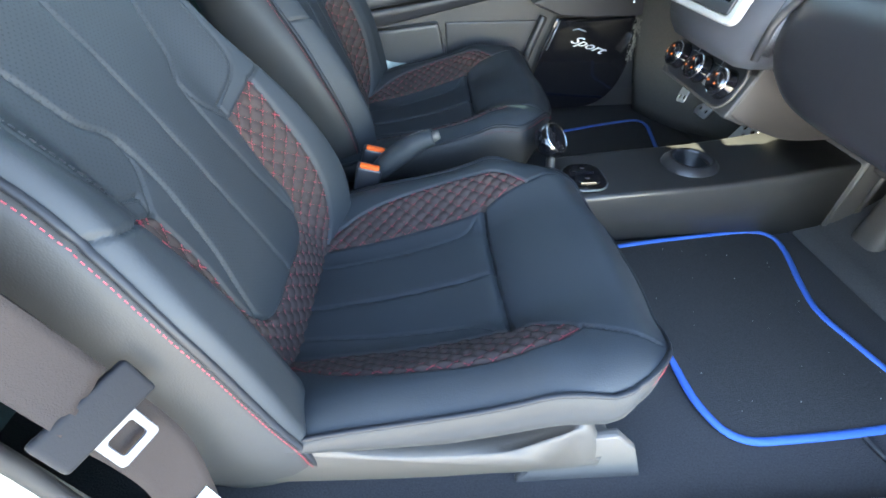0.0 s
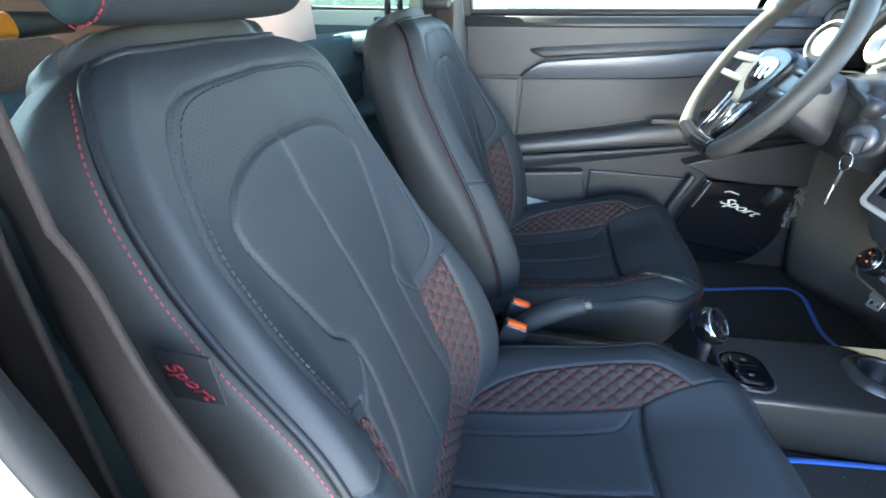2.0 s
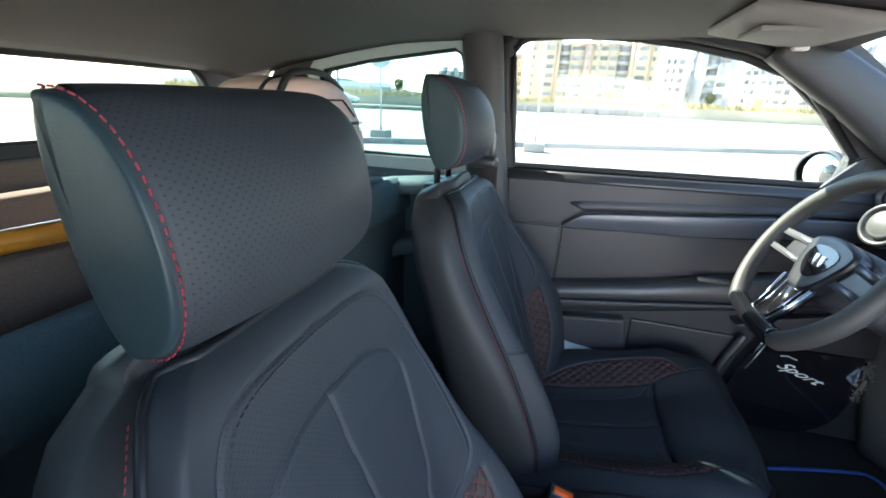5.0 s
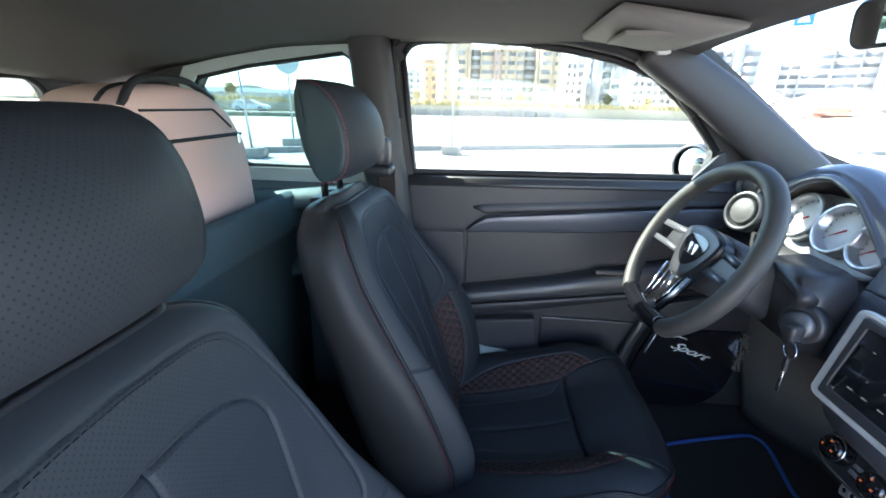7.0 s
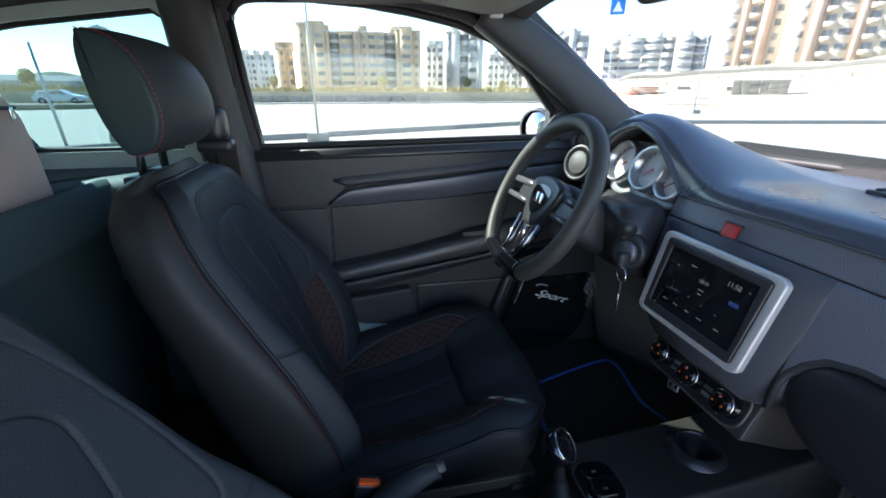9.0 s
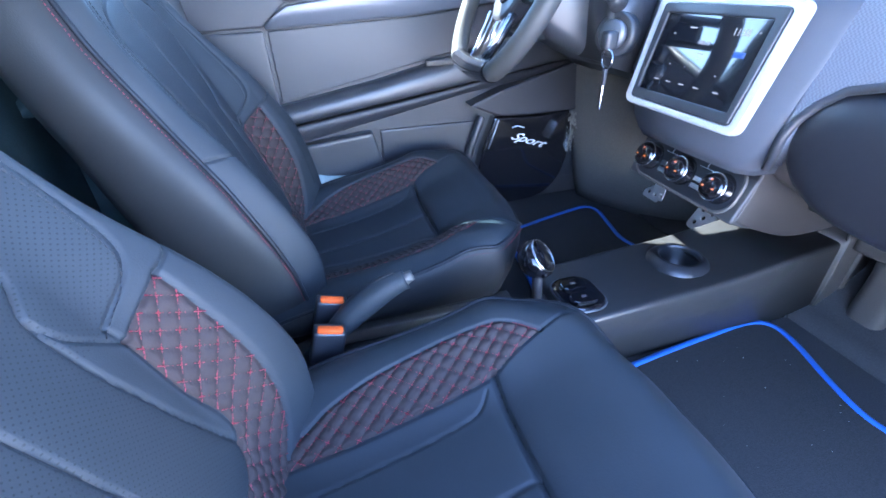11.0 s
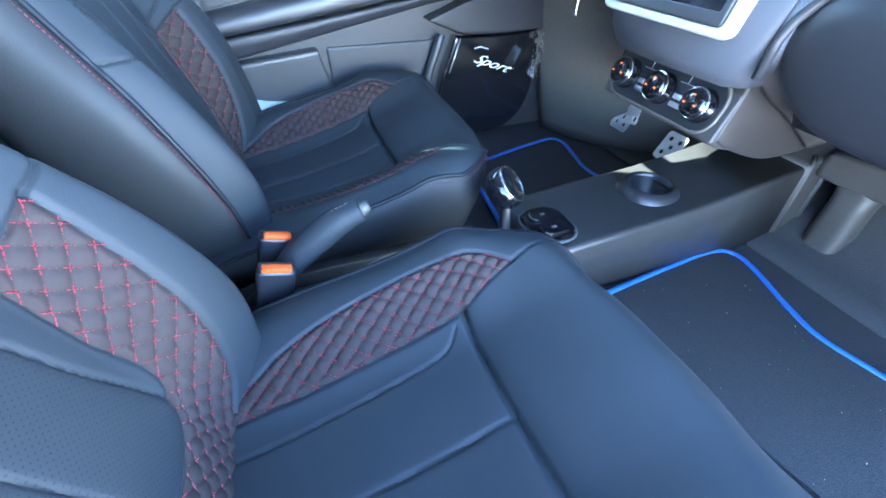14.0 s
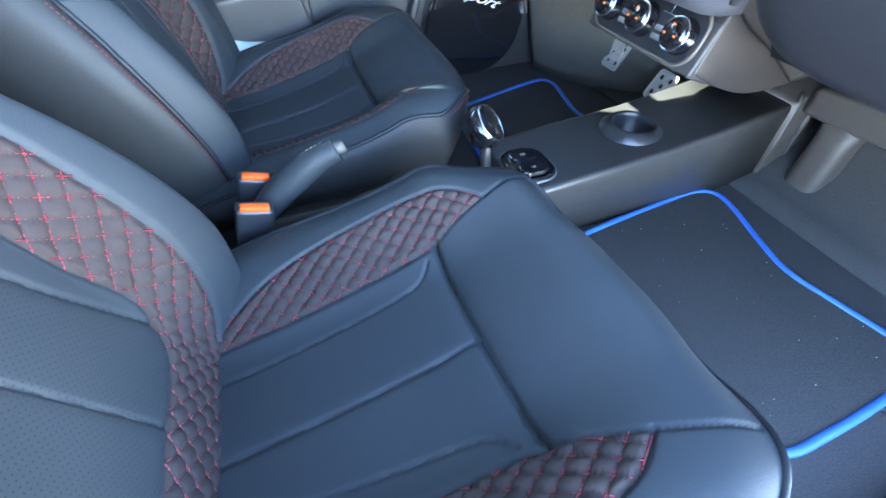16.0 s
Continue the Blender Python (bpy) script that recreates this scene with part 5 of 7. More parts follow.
vent = thing("air_vent", "round grey air vent with a dark ring beside the gauges", "air vent", at=facing((0.515, 1.285, 0.955), (-0.9, -0.3, 0.25)))
part("ring", turned("ring", [(0.050, 0.0), (0.050, 0.018), (0.046, 0.024), (0.038, 0.020), (0.036, 0.010), (0.001, 0.008)]), SATIN, vent)
part("disc", turned("disc", [(0.034, 0.010), (0.033, 0.020), (0.028, 0.023), (0.026, 0.0225), (0.024, 0.023), (0.001, 0.024)]), PLASTIC, vent)
spk = thing("door_speaker", "small round black tweeter at the pillar foot", "loudspeaker", at=facing((0.56, 1.375, 1.005), (-0.75, -0.6, 0.1)))
part("ring", turned("ring", [(0.034, 0.0), (0.034, 0.014), (0.029, 0.018), (0.025, 0.010), (0.001, 0.009)]), SATIN, spk)
part("cone", turned("cone", [(0.022, 0.009), (0.014, 0.013), (0.001, 0.014)]), GREYP, spk)

# steering wheel
WN = Vector((-math.cos(radians(27)), 0.0, math.sin(radians(27))))
wheel = thing("steering_wheel", "black leather flat-bottomed steering wheel with silver spokes", "steering wheel", at=facing((0.300, 1.085, 0.917), WN))


def rim_pt(w, k=1.0):
    x, y = 0.182 * math.cos(w) * k, 0.182 * math.sin(w) * k
    if y < -0.150:
        y = -0.150 + (y + 0.150) * 0.25
    return (x, y, 0.0)


ringpts = [rim_pt(2 * math.pi * k / 72) for k in range(72)]
part("rim", tube_mesh("rim", ringpts, 0.0185, 16, True), RIML, wheel, "black leather rim")
part("rim_foot", tube_mesh("rim_foot", [rim_pt(radians(a), 1.0) for a in range(238, 303, 4)], 0.0198, 16), GLOSS, wheel, "gloss black lower rim")
HUB = curve2([(-0.068, 0.040), (0.0, 0.056), (0.068, 0.040), (0.062, -0.012), (0.034, -0.058), (0.0, -0.066), (-0.034, -0.058), (-0.062, -0.012)], 56, True)
BACK = pose(0, 0, -0.026)
part("hub", slab("hub", HUB, "z", 0.0, 0.036, 0.014, 4), DARKP, wheel, "", pose(0, 0, -0.038))
part("hub_body", mesh_of("hub_body", *loft([[Vector((a * k, b * k2, z)) for a, b in HUB] for z, k, k2 in ((-0.112, 0.95, 0.85), (-0.095, 1.06, 0.98), (-0.060, 1.10, 1.04), (-0.034, 1.04, 1.0))])), SATIN, wheel, "deep black hub behind the pad")
PLATE = curve2([(-0.050, 0.027), (0.0, 0.040), (0.050, 0.027), (0.041, -0.018), (0.0, -0.044), (-0.041, -0.018)], 42, True)
part("badge_plate", slab("badge_plate", [(a * 0.82, b * 0.82) for a, b in PLATE], "z", 0.0215, 0.004, 0.001), GLOSS, wheel, "gloss black badge plate", BACK)
part("badge_rim", slab("badge_rim", PLATE, "z", 0.0205, 0.003, 0.001), STRIPM, wheel, "satin metal surround", BACK)
for x in (-0.010, 0.010):
    part("badge_bar", bevel_box(x - 0.007, x + 0.007, -0.010, 0.013, 0.024, 0.028, 0.001), CHROME, wheel, "", BACK)
for s in (-1, 1):
    for lo0, hi0, lo1, hi1 in ((0.018, 0.034, 0.012, 0.026), (-0.026, -0.012, -0.026, -0.014)):
        part("spoke", mesh_of("spoke", *loft([[Vector((s * x, y0, z)), Vector((s * x, y1, z)), Vector((s * x, y1, z - 0.012)), Vector((s * x, y0, z - 0.012))] for x, y0, y1, z in ((0.055, lo0, hi0, -0.012), (0.10, (lo0 + lo1) / 2, (hi0 + hi1) / 2, -0.010), (0.172, lo1, hi1, 0.002))])), STRIPM, wheel, "pewter side spoke")
    part("spoke_pad", slab("spoke_pad", [(s * 0.060, 0.020), (s * 0.135, 0.014), (s * 0.135, -0.014), (s * 0.062, -0.014)], "z", -0.026, 0.012, 0.003), DARKP, wheel)
    part("spoke_edge", tube_mesh("spoke_edge", [(s * 0.050, -0.050, -0.006), (s * 0.043, -0.10, -0.004), (s * 0.032, -0.152, 0.004)], 0.0036, 8), CHROME, wheel, "chrome edge of the lower spoke")
    part("spoke_line", tube_mesh("spoke_line", [(s * 0.030, -0.056, -0.007), (s * 0.026, -0.10, -0.005), (s * 0.020, -0.150, 0.003)], 0.0018, 6), CHROME, wheel)
part("lower_spoke", mesh_of("lower_spoke", *loft([[Vector((-w, y, z)), Vector((w, y, z)), Vector((w, y, z - 0.012)), Vector((-w, y, z - 0.012))] for w, y, z in ((0.050, -0.046, -0.008), (0.043, -0.10, -0.006), (0.032, -0.154, 0.002))])), GLOSS, wheel, "gloss black lower spoke")
part("spoke_bridge", tube_mesh("spoke_bridge", [(-0.032, -0.150, 0.004), (0.032, -0.150, 0.004)], 0.0045, 8), CHROME, wheel)
col = thing("steering_column", "black plastic column shroud with stalk and ignition lock", "steering column")
part("shroud", mesh_of("shroud", *loft([[Vector((x, 1.085 + a * 0.075 * k, z + b * 0.062 * k)) for a, b in rrect(-1, 1, -1, 1, 0.45, 4)] for x, z, k in ((0.335, 0.900, 0.75), (0.36, 0.888, 1.0), (0.46, 0.84, 1.05), (0.60, 0.80, 0.95))])), SATIN, col)
part("side_pod", mesh_of("side_pod", *loft([[Vector((x, y, z + b)) for x, b in ((0.42, 0.06), (0.50, 0.07), (0.53, 0.0), (0.50, -0.09), (0.43, -0.07))] for y, z in ((0.935, 0.855), (0.96, 0.86), (1.05, 0.86))])), SATIN, col)
part("stalk", tube_mesh("stalk", [(0.43, 1.0, 0.905), (0.425, 0.945, 0.895), (0.42, 0.915, 0.885)], [0.010, 0.011, 0.016], 12), SATIN, col)
part("stalk", tube_mesh("stalk", [(0.42, 1.16, 0.90), (0.41, 1.22, 0.905), (0.405, 1.27, 0.905)], [0.010, 0.010, 0.014], 12), SATIN, col)
part("ignition_lock", turned("ignition_lock", [(0.024, 0.0), (0.024, 0.010), (0.019, 0.014), (0.004, 0.015)]), STRIPM, col, "metal ignition lock", facing((0.432, 0.930, 0.836), (-0.85, -0.45, 0.1)))
part("lock_collar", turned("lock_collar", [(0.036, -0.02), (0.036, 0.002), (0.032, 0.006), (0.026, 0.004), (0.004, 0.003)]), SATIN, col, "", facing((0.434, 0.931, 0.836), (-0.85, -0.45, 0.1)))
key = thing("key", "car key in the ignition with split ring and strap", "key")
part("key_head", bevel_box(0.395, 0.418, 0.894, 0.914, 0.816, 0.846, 0.006), SATIN, key)
part("split_ring", tube_mesh("split_ring", [(0.400, 0.893 + 0.015 * math.cos(2 * math.pi * k / 24), 0.804 + 0.015 * math.sin(2 * math.pi * k / 24)) for k in range(24)], 0.0014, 6, True), CHROME, key)
part("strap", bevel_box(0.397, 0.403, 0.889, 0.897, 0.762, 0.790, 0.002), SATIN, key)
part("key_blade", bevel_box(0.398, 0.402, 0.890, 0.896, 0.722, 0.764, 0.001), CHROME, key)


# ---- centre console and what stands on it ----
con = structure(thing("centre_console", "", ""), "satin black centre console with cup holder and rocker switches", "console")


def con_loop(x, h, w, yc=0.782):
    """Boxy section with a flat top, upright sides and tight corners."""
    return [Vector((x, yc + a, z)) for a, z in ((-w - 0.004, 0.296), (-w - 0.001, h - 0.010), (-w, h - 0.005), (-w + 0.002, h - 0.0015), (-w + 0.006, h), (-w + 0.010, h + 0.0002), (-w * 0.5, h + 0.0004), (0, h + 0.0005), (w * 0.5, h + 0.0004), (w - 0.010, h + 0.0002), (w - 0.006, h), (w - 0.002, h - 0.0015), (w, h - 0.005), (w + 0.001, h - 0.010), (w + 0.004, 0.296))]


cv, cf = loft([con_loop(x, h, w) for x, h, w in ((0.285, 0.398, 0.062), (0.290, 0.406, 0.080), (0.296, 0.411, 0.086), (0.33, 0.414, 0.088), (0.45, 0.4235, 0.089), (0.537, 0.4285, 0.089), (0.597, 0.4325, 0.089), (0.70, 0.446, 0.089), (0.852, 0.470, 0.089))])
well = {(5 * 15 + k, 6 * 15 + k) for k in (6, 7)}
part("body", mesh_of("body", cv, [f for f in cf if len(f) != 4 or (f[0], f[3]) not in well]), CONSOLE, con)
part("end_panel", mesh_of("end_panel", *loft([con_loop(x, h, w) for x, h, w in ((0.853, 0.476, 0.094), (0.862, 0.480, 0.095), (0.90, 0.505, 0.095), (0.95, 0.56, 0.095))])), DUCTP, con, "raised panel against the bulkhead")
part("end_rib", tube_mesh("end_rib", [(0.856, 0.686, 0.30), (0.858, 0.687, 0.40), (0.860, 0.690, 0.478), (0.872, 0.700, 0.490)], 0.0045, 8), DUCTP, con)
part("end_rib", tube_mesh("end_rib", [(0.905, 0.684, 0.30), (0.907, 0.685, 0.42), (0.909, 0.687, 0.505)], 0.006, 8), DUCTP, con)
cup = part("cup_holder", turned("cup_holder", [(0.060, -0.003), (0.058, 0.003), (0.046, 0.014), (0.0425, 0.0155), (0.0395, 0.014), (0.038, 0.008), (0.035, -0.05), (0.004, -0.052)], 40, False), DARKP, con, "round cup holder", pose(0.567, 0.785, 0.4300))
sw = part("switch_plate", slab("switch_plate", rrect(-0.042, 0.042, -0.050, 0.050, 0.034, 8), "z", 0.0, 0.014, 0.006, 3), GLOSS, con, "gloss black rocker switch plate", pose(0.328, 0.760, 0.412))
part("switch_rim", tube_mesh("switch_rim", [(a, b, 0.008) for a, b in rrect(-0.0425, 0.0425, -0.0505, 0.0505, 0.034, 8)], 0.0022, 6, True), STRIPM, sw, "bright rim")
for y in (-0.020, 0.020):
    part("rocker", slab("rocker", rrect(-0.026, 0.026, y - 0.016, y + 0.016, 0.012), "z", 0.012, 0.007, 0.003), GLOSS, sw)
    part("rocker_mark", bevel_box(-0.006, 0.004, y - 0.003, y + 0.003, 0.0192, 0.0196, 0), GREYP, sw)

# gear lever
gl = thing("gear_lever", "round gloss black gear knob on a short lever", "gear lever")
part("lever", tube_mesh("lever", [(0.272, 0.800, 0.30), (0.264, 0.800, 0.42), (0.258, 0.798, 0.485)], 0.010, 12), SATIN, gl)
part("gaiter", turned("gaiter", [(0.05, 0.0), (0.046, 0.02), (0.035, 0.04), (0.038, 0.05), (0.025, 0.08), (0.014, 0.10), (0.004, 0.102)], 24), PLASTIC, gl, "", pose(0.270, 0.800, 0.297))
kb = part("knob", turned("knob", [(0.014, -0.030), (0.026, -0.026), (0.035, -0.014), (0.0375, -0.002), (0.036, 0.008), (0.030, 0.014), (0.020, 0.0165), (0.004, 0.017)], 32), GLOSS, gl, "", facing((0.256, 0.796, 0.492), (0.60, -0.45, 0.66)))
part("chrome_ring", mesh_of("chrome_ring", *tube([(0.0315 * math.cos(2 * math.pi * k / 32), 0.0315 * math.sin(2 * math.pi * k / 32), 0.0125) for k in range(32)], 0.0022, 8, True)), CHROME, kb, "thin metal ring")

# hand brake between the seats
hb = thing("hand_brake", "black handbrake lever with stitched leather grip", "handbrake")
part("mount", bevel_box(-0.23, -0.09, 0.742, 0.796, 0.298, 0.37, 0.010), PLASTIC, hb)
part("lever", tube_mesh("lever", [(-0.20, 0.768, 0.36), (-0.13, 0.768, 0.425), (-0.05, 0.768, 0.492)], [0.016, 0.015, 0.015], 12), SATIN, hb)
part("grip", mesh_of("grip", *tube(spline([(-0.125, 0.768, 0.432), (-0.08, 0.768, 0.474), (-0.03, 0.768, 0.508), (0.008, 0.768, 0.522)], 20), [0.017 + 0.006 * math.sin(math.pi * min(1, k / 16)) for k in range(19)], 14)), LEATHER, hb, "leather grip")
part("grip_seam", dashes([[(Vector(p) + Vector((-0.012, 0, 0.016)), Vector((-0.5, 0, 0.86))) for p in spline([(-0.115, 0.768, 0.442), (-0.08, 0.768, 0.474), (-0.03, 0.768, 0.508), (0.0, 0.768, 0.520)], 24)]], 0.004, 0.003, 0.0008), GREYP, hb)
part("release_button", tube_mesh("release_button", [(0.004, 0.768, 0.521), (0.020, 0.768, 0.5265)], [0.011, 0.0085], 12), GREYP, hb, "grey release button")

# belt buckles
for x, y, lean in ((-0.118, 0.728, -0.10), (-0.112, 0.800, 0.12)):
    bk = thing("belt_buckle", "black seat belt buckle with orange press button", "belt buckle", "buckles between the seats", at=pose(x, y, 0.486) @ pose(0, 0, 0, 0, 16, 0))
    part("stem", bevel_box(-0.010, 0.010, -0.010, 0.010, -0.150, -0.045, 0.003), PLASTIC, bk)
    part("case", bevel_box(-0.025, 0.025, -0.013, 0.013, -0.064, 0.0, 0.007, 3), DARKP, bk)
    part("press_button", bevel_box(-0.019, 0.019, -0.0115, 0.001, -0.005, 0.005, 0.003), ORANGE, bk, "orange press button")



# floor mats
def mat_shape(mirror):
    pts = [(0.375, 0.655), (0.44, 0.668), (0.60, 0.686), (0.700, 0.692), (0.738, 0.670), (0.735, 0.62), (0.705, 0.53), (0.690, 0.46), (0.705, 0.38), (0.720, 0.30), (0.700, 0.262), (0.63, 0.250), (0.50, 0.243), (0.42, 0.248), (0.388, 0.30), (0.382, 0.40), (0.37, 0.55), (0.355, 0.635)]
    lp = curve2(pts, 108, True)
    if mirror:
        # the driver's mat is cut back along its outer side
        return [(a, 1.528 - b - 0.085 * max(0.0, min(1.0, (0.70 - a) / 0.27)) * max(0.0, min(1.0, (0.50 - b) / 0.22))) for a, b in lp][::-1]
    return lp


for mirror, dx, label in ((False, 0.0, "black carpet floor mat with bright blue binding, flecked with lint"), (True, -0.03, "black carpet driver's mat with bright blue binding")):
    lp = [(a + dx, b) for a, b in mat_shape(mirror)]
    mt = thing("floor_mat", label, "floor mat", "floor mats")
    part("carpet_pad", slab("carpet_pad", lp, "z", 0.300, 0.007, 0.002), MAT, mt)
    part("binding", tube_mesh("binding", [(a, b, 0.306) for a, b in lp], 0.0065, 8, True, 0.7), BLUE, mt, "bright blue cloth binding")
    if not mirror:
        rng = random.Random(4)
        bits = bmesh.new()
        for k in range(30):
            a, b = rng.uniform(0.40, 0.70), rng.uniform(0.26, 0.66)
            if inside(lp, np.array([a]), np.array([b]))[0]:
                r = rng.uniform(0.0004, 0.0010)
                bmesh.ops.create_icosphere(bits, subdivisions=1, radius=r, matrix=pose(a, b, 0.3078))
        tagged(part("lint", bits, LINT, mt, "pale specks of lint"), kind="stuff")
under = curve2([(0.62, 0.695), (0.80, 0.690), (0.88, 0.66), (0.93, 0.60), (0.965, 0.45), (0.96, 0.30), (0.90, 0.19), (0.62, 0.17)], 60, True)
um = thing("footwell_carpet", "moulded black footwell carpet with bound edge", "carpet")
part("carpet_pad", slab("carpet_pad", under, "z", 0.2985, 0.0015), CARPET, um)
part("edge", tube_mesh("edge", [(a, b, 0.302) for a, b in under], 0.005, 6, True), RUBBER, um)
duct = thing("heater_duct", "dark plastic heater duct beside the footwell", "duct")
part("duct_body", mesh_of("duct_body", *loft([[Vector((0.925 + a * 0.056, y, z + b * hgt)) for a, b in rrect(-1, 1, -1, 1, 0.35, 4)] for y, z, hgt in ((0.682, 0.482, 0.026), (0.672, 0.484, 0.030), (0.60, 0.488, 0.032), (0.50, 0.496, 0.034), (0.40, 0.505, 0.036))])), DUCTP, duct)
part("duct_leg", mesh_of("duct_leg", *loft([[Vector((0.900 + a * 0.030, 0.612 + b * wy, z)) for a, b in rrect(-1, 1, -1, 1, 0.6, 4)] for z, wy in ((0.298, 0.036), (0.34, 0.033), (0.43, 0.031), (0.475, 0.036))])), DUCTP, duct)

# pedals
for x, y, z, label in ((0.80, 0.955, 0.40, "drilled aluminium accelerator pedal pad"), (0.80, 1.13, 0.41, "drilled aluminium brake pedal pad")):
    pd = thing("pedal", label, "pedal", "pedals", at=facing((x, y, z), (-0.85, 0, 0.5)))
    hole = [[(a + 0.006 * math.cos(2 * math.pi * k / 10), b + 0.006 * math.sin(2 * math.pi * k / 10)) for k in range(10)] for a, b in ((-0.014, 0.018), (0.014, 0.018), (-0.014, -0.018), (0.014, -0.018), (0.0, 0.0))]
    part("pad", slab("pad", rrect(-0.030, 0.030, -0.036, 0.036, 0.010), "z", 0.0, 0.005, 0.001, holes=hole), ALU, pd)
    part("arm", tube_mesh("arm", [(0, 0.02, -0.004), (0, 0.12, -0.05), (0, 0.22, -0.06)], 0.008, 8), PLASTIC, pd)

# kick panel with script badge beside the driver's footwell
kp = structure(thing("kick_panel", "", ""), "gloss black footwell side panel with white script lettering", "side panel")
part("panel", slab("panel", [(0.392, 0.588), (0.50, 0.584), (0.628, 0.590), (0.640, 0.575), (0.642, 0.47)] + curve2([(0.638, 0.44), (0.620, 0.385), (0.582, 0.340), (0.53, 0.318), (0.45, 0.312)], 16) + [(0.335, 0.312), (0.335, 0.40), (0.358, 0.50)], "y", YL - 0.050, 0.045, 0.006), GLOSS, kp)
part("upper_cover", slab("upper_cover", [(0.312, 0.632), (0.40, 0.664), (0.66, 0.735), (0.66, 0.594), (0.50, 0.590), (0.40, 0.596)], "y", YL - 0.062, 0.057, 0.006), DOORP, kp)
part("bright_edge", tube_mesh("bright_edge", [(0.402, YL - 0.054, 0.584), (0.388, YL - 0.056, 0.545), (0.372, YL - 0.056, 0.502)], 0.0019, 6), ALU, kp)
writing("script_lettering", "Sport", 0.040, WHITEP, kp, pose(0.440, YL - 0.0515, 0.524, 90, 0, 0) @ pose(0, 0, 0, 0, 0, -20) @ Matrix.Diagonal((1.25, 0.86, 1.0, 1.0)), 0.75, 0.0006, "LEFT")
part("script_swash", tube_mesh("script_swash", [(0.446, YL - 0.0515, 0.5565), (0.462, YL - 0.0515, 0.5595), (0.486, YL - 0.0515, 0.552)], 0.0016, 5), WHITEP, kp)
# carpeted bulkhead of the driver's footwell, curving in from the kick panel
def foot_wall(u, v):
    y = 1.375 - 0.46 * u
    return (0.652 + 0.16 * float(smooth(0.0, 0.9, u)) + 0.05 * u - 0.035 * v * (1 - u) + 0.05 * (1 - v) ** 2, y, 0.300 + 0.46 * v)


side_p = structure(part("footwell_side", sheet("footwell_side", 24, 14, foot_wall, False, 0.01), FOOTC), "dark felt-lined bulkhead of the driver's footwell", "panel")
scuff_at = facing((0.634, 1.352, 0.528), (-0.93, -0.36, 0.0))
scuffs = bmesh.new()
rgs = random.Random(3)
for k in range(150):
    a, b = rgs.gauss(0.0, 0.009) + 0.006 * math.sin(k * 0.7), rgs.uniform(-0.062, 0.062)
    r = rgs.uniform(0.0012, 0.0050)
    vs = [scuffs.verts.new((a + r * rgs.uniform(0.4, 1.0) * math.cos(w), b + 1.8 * r * rgs.uniform(0.4, 1.0) * math.sin(w), rgs.uniform(0.0, 0.0006))) for w in (0.2, 1.1, 2.2, 3.3, 4.2, 5.3)]
    scuffs.faces.new(vs)
part("scuff", scuffs, RUB, side_p, "chalky scuff mark", scuff_at)
tagged(part("metal_bracket", slab("metal_bracket", rrect(-0.016, 0.016, -0.016, 0.018, 0.005), "z", 0.0, 0.002, 0.0005, holes=[[(a + 0.0048 * math.cos(2 * math.pi * k / 12), b + 0.0048 * math.sin(2 * math.pi * k / 12)) for k in range(12)] for a, b in ((-0.008, -0.006), (0.008, -0.006))]), ALU, None, "", facing((0.535, 0.846, 0.560), (-0.95, 0.1, 0.3), (0.1, 0.25, 1))), "bare steel tab with two holes below the heater controls", "bracket")

# passenger belt: slide loop on the pillar, strap, tongue
belt = thing("seat_belt", "dark seat belt hanging from its pillar loop to the buckle tongue", "seat belt")


def strap(path, width, across, thick=0.0014):
    """Woven webbing; across names its width direction at even steps."""
    secs = []
    pts = spline(path, 46)
    for i, p in enumerate(pts):
        t = i / (len(pts) - 1)
        k = min(int(t * (len(across) - 1)), len(across) - 2)
        a = (Vector(across[k]).lerp(Vector(across[k + 1]), t * (len(across) - 1) - k)).normalized() * width / 2
        tan = (pts[min(i + 1, len(pts) - 1)] - pts[max(i - 1, 0)]).normalized()
        n = tan.cross(a).normalized() * thick
        lp = []
        for k in range(7):
            s = k / 3 - 1
            lp.append(p + a * s + n * (1 + 0.9 * math.cos(k * math.pi)))
        lp += [p + a * (1 - k / 3) - n for k in range(7)]
        secs.append(lp)
    return mesh_of("strap", *loft(secs))


part("strap", strap([(-0.338, 0.194, 1.062), (-0.336, 0.191, 1.030), (-0.336, 0.190, 1.000), (-0.334, 0.189, 0.963), (-0.330, 0.187, 0.928), (-0.312, 0.176, 0.855), (-0.284, 0.167, 0.775), (-0.260, 0.160, 0.70), (-0.240, 0.154, 0.645)], 0.046, ((0.996, -0.09, 0.0), (0.978, -0.21, 0.0), (0.89, -0.34, 0.12), (0.62, 0.05, 0.60), (0.45, 0.45, 0.5), (0.28, 0.92, 0.28))), WEB, belt, "dark woven webbing")
part("strap", strap([(-0.242, 0.155, 0.632), (-0.233, 0.155, 0.590), (-0.228, 0.153, 0.545), (-0.232, 0.147, 0.49), (-0.242, 0.138, 0.41), (-0.245, 0.130, 0.345)], 0.046, ((0.28, 0.92, 0.28), (0.80, 0.5, 0.2))), WEB, belt)
tg = part("tongue", bevel_box(-0.035, 0.035, -0.022, 0.011, -0.005, 0.005, 0.0045, 3), TONGUEP, belt, "black plastic belt tongue", facing((-0.240, 0.153, 0.636), (0.83, -0.36, 0.36), (-0.34, 0.15, 0.93)))
part("latch_plate", slab("latch_plate", rrect(-0.016, 0.016, -0.050, -0.018, 0.004), "z", -0.0015, 0.003, 0.0008, holes=(rrect(-0.010, 0.010, -0.043, -0.026, 0.003),)), STRIPM, tg, "bright steel latch plate")
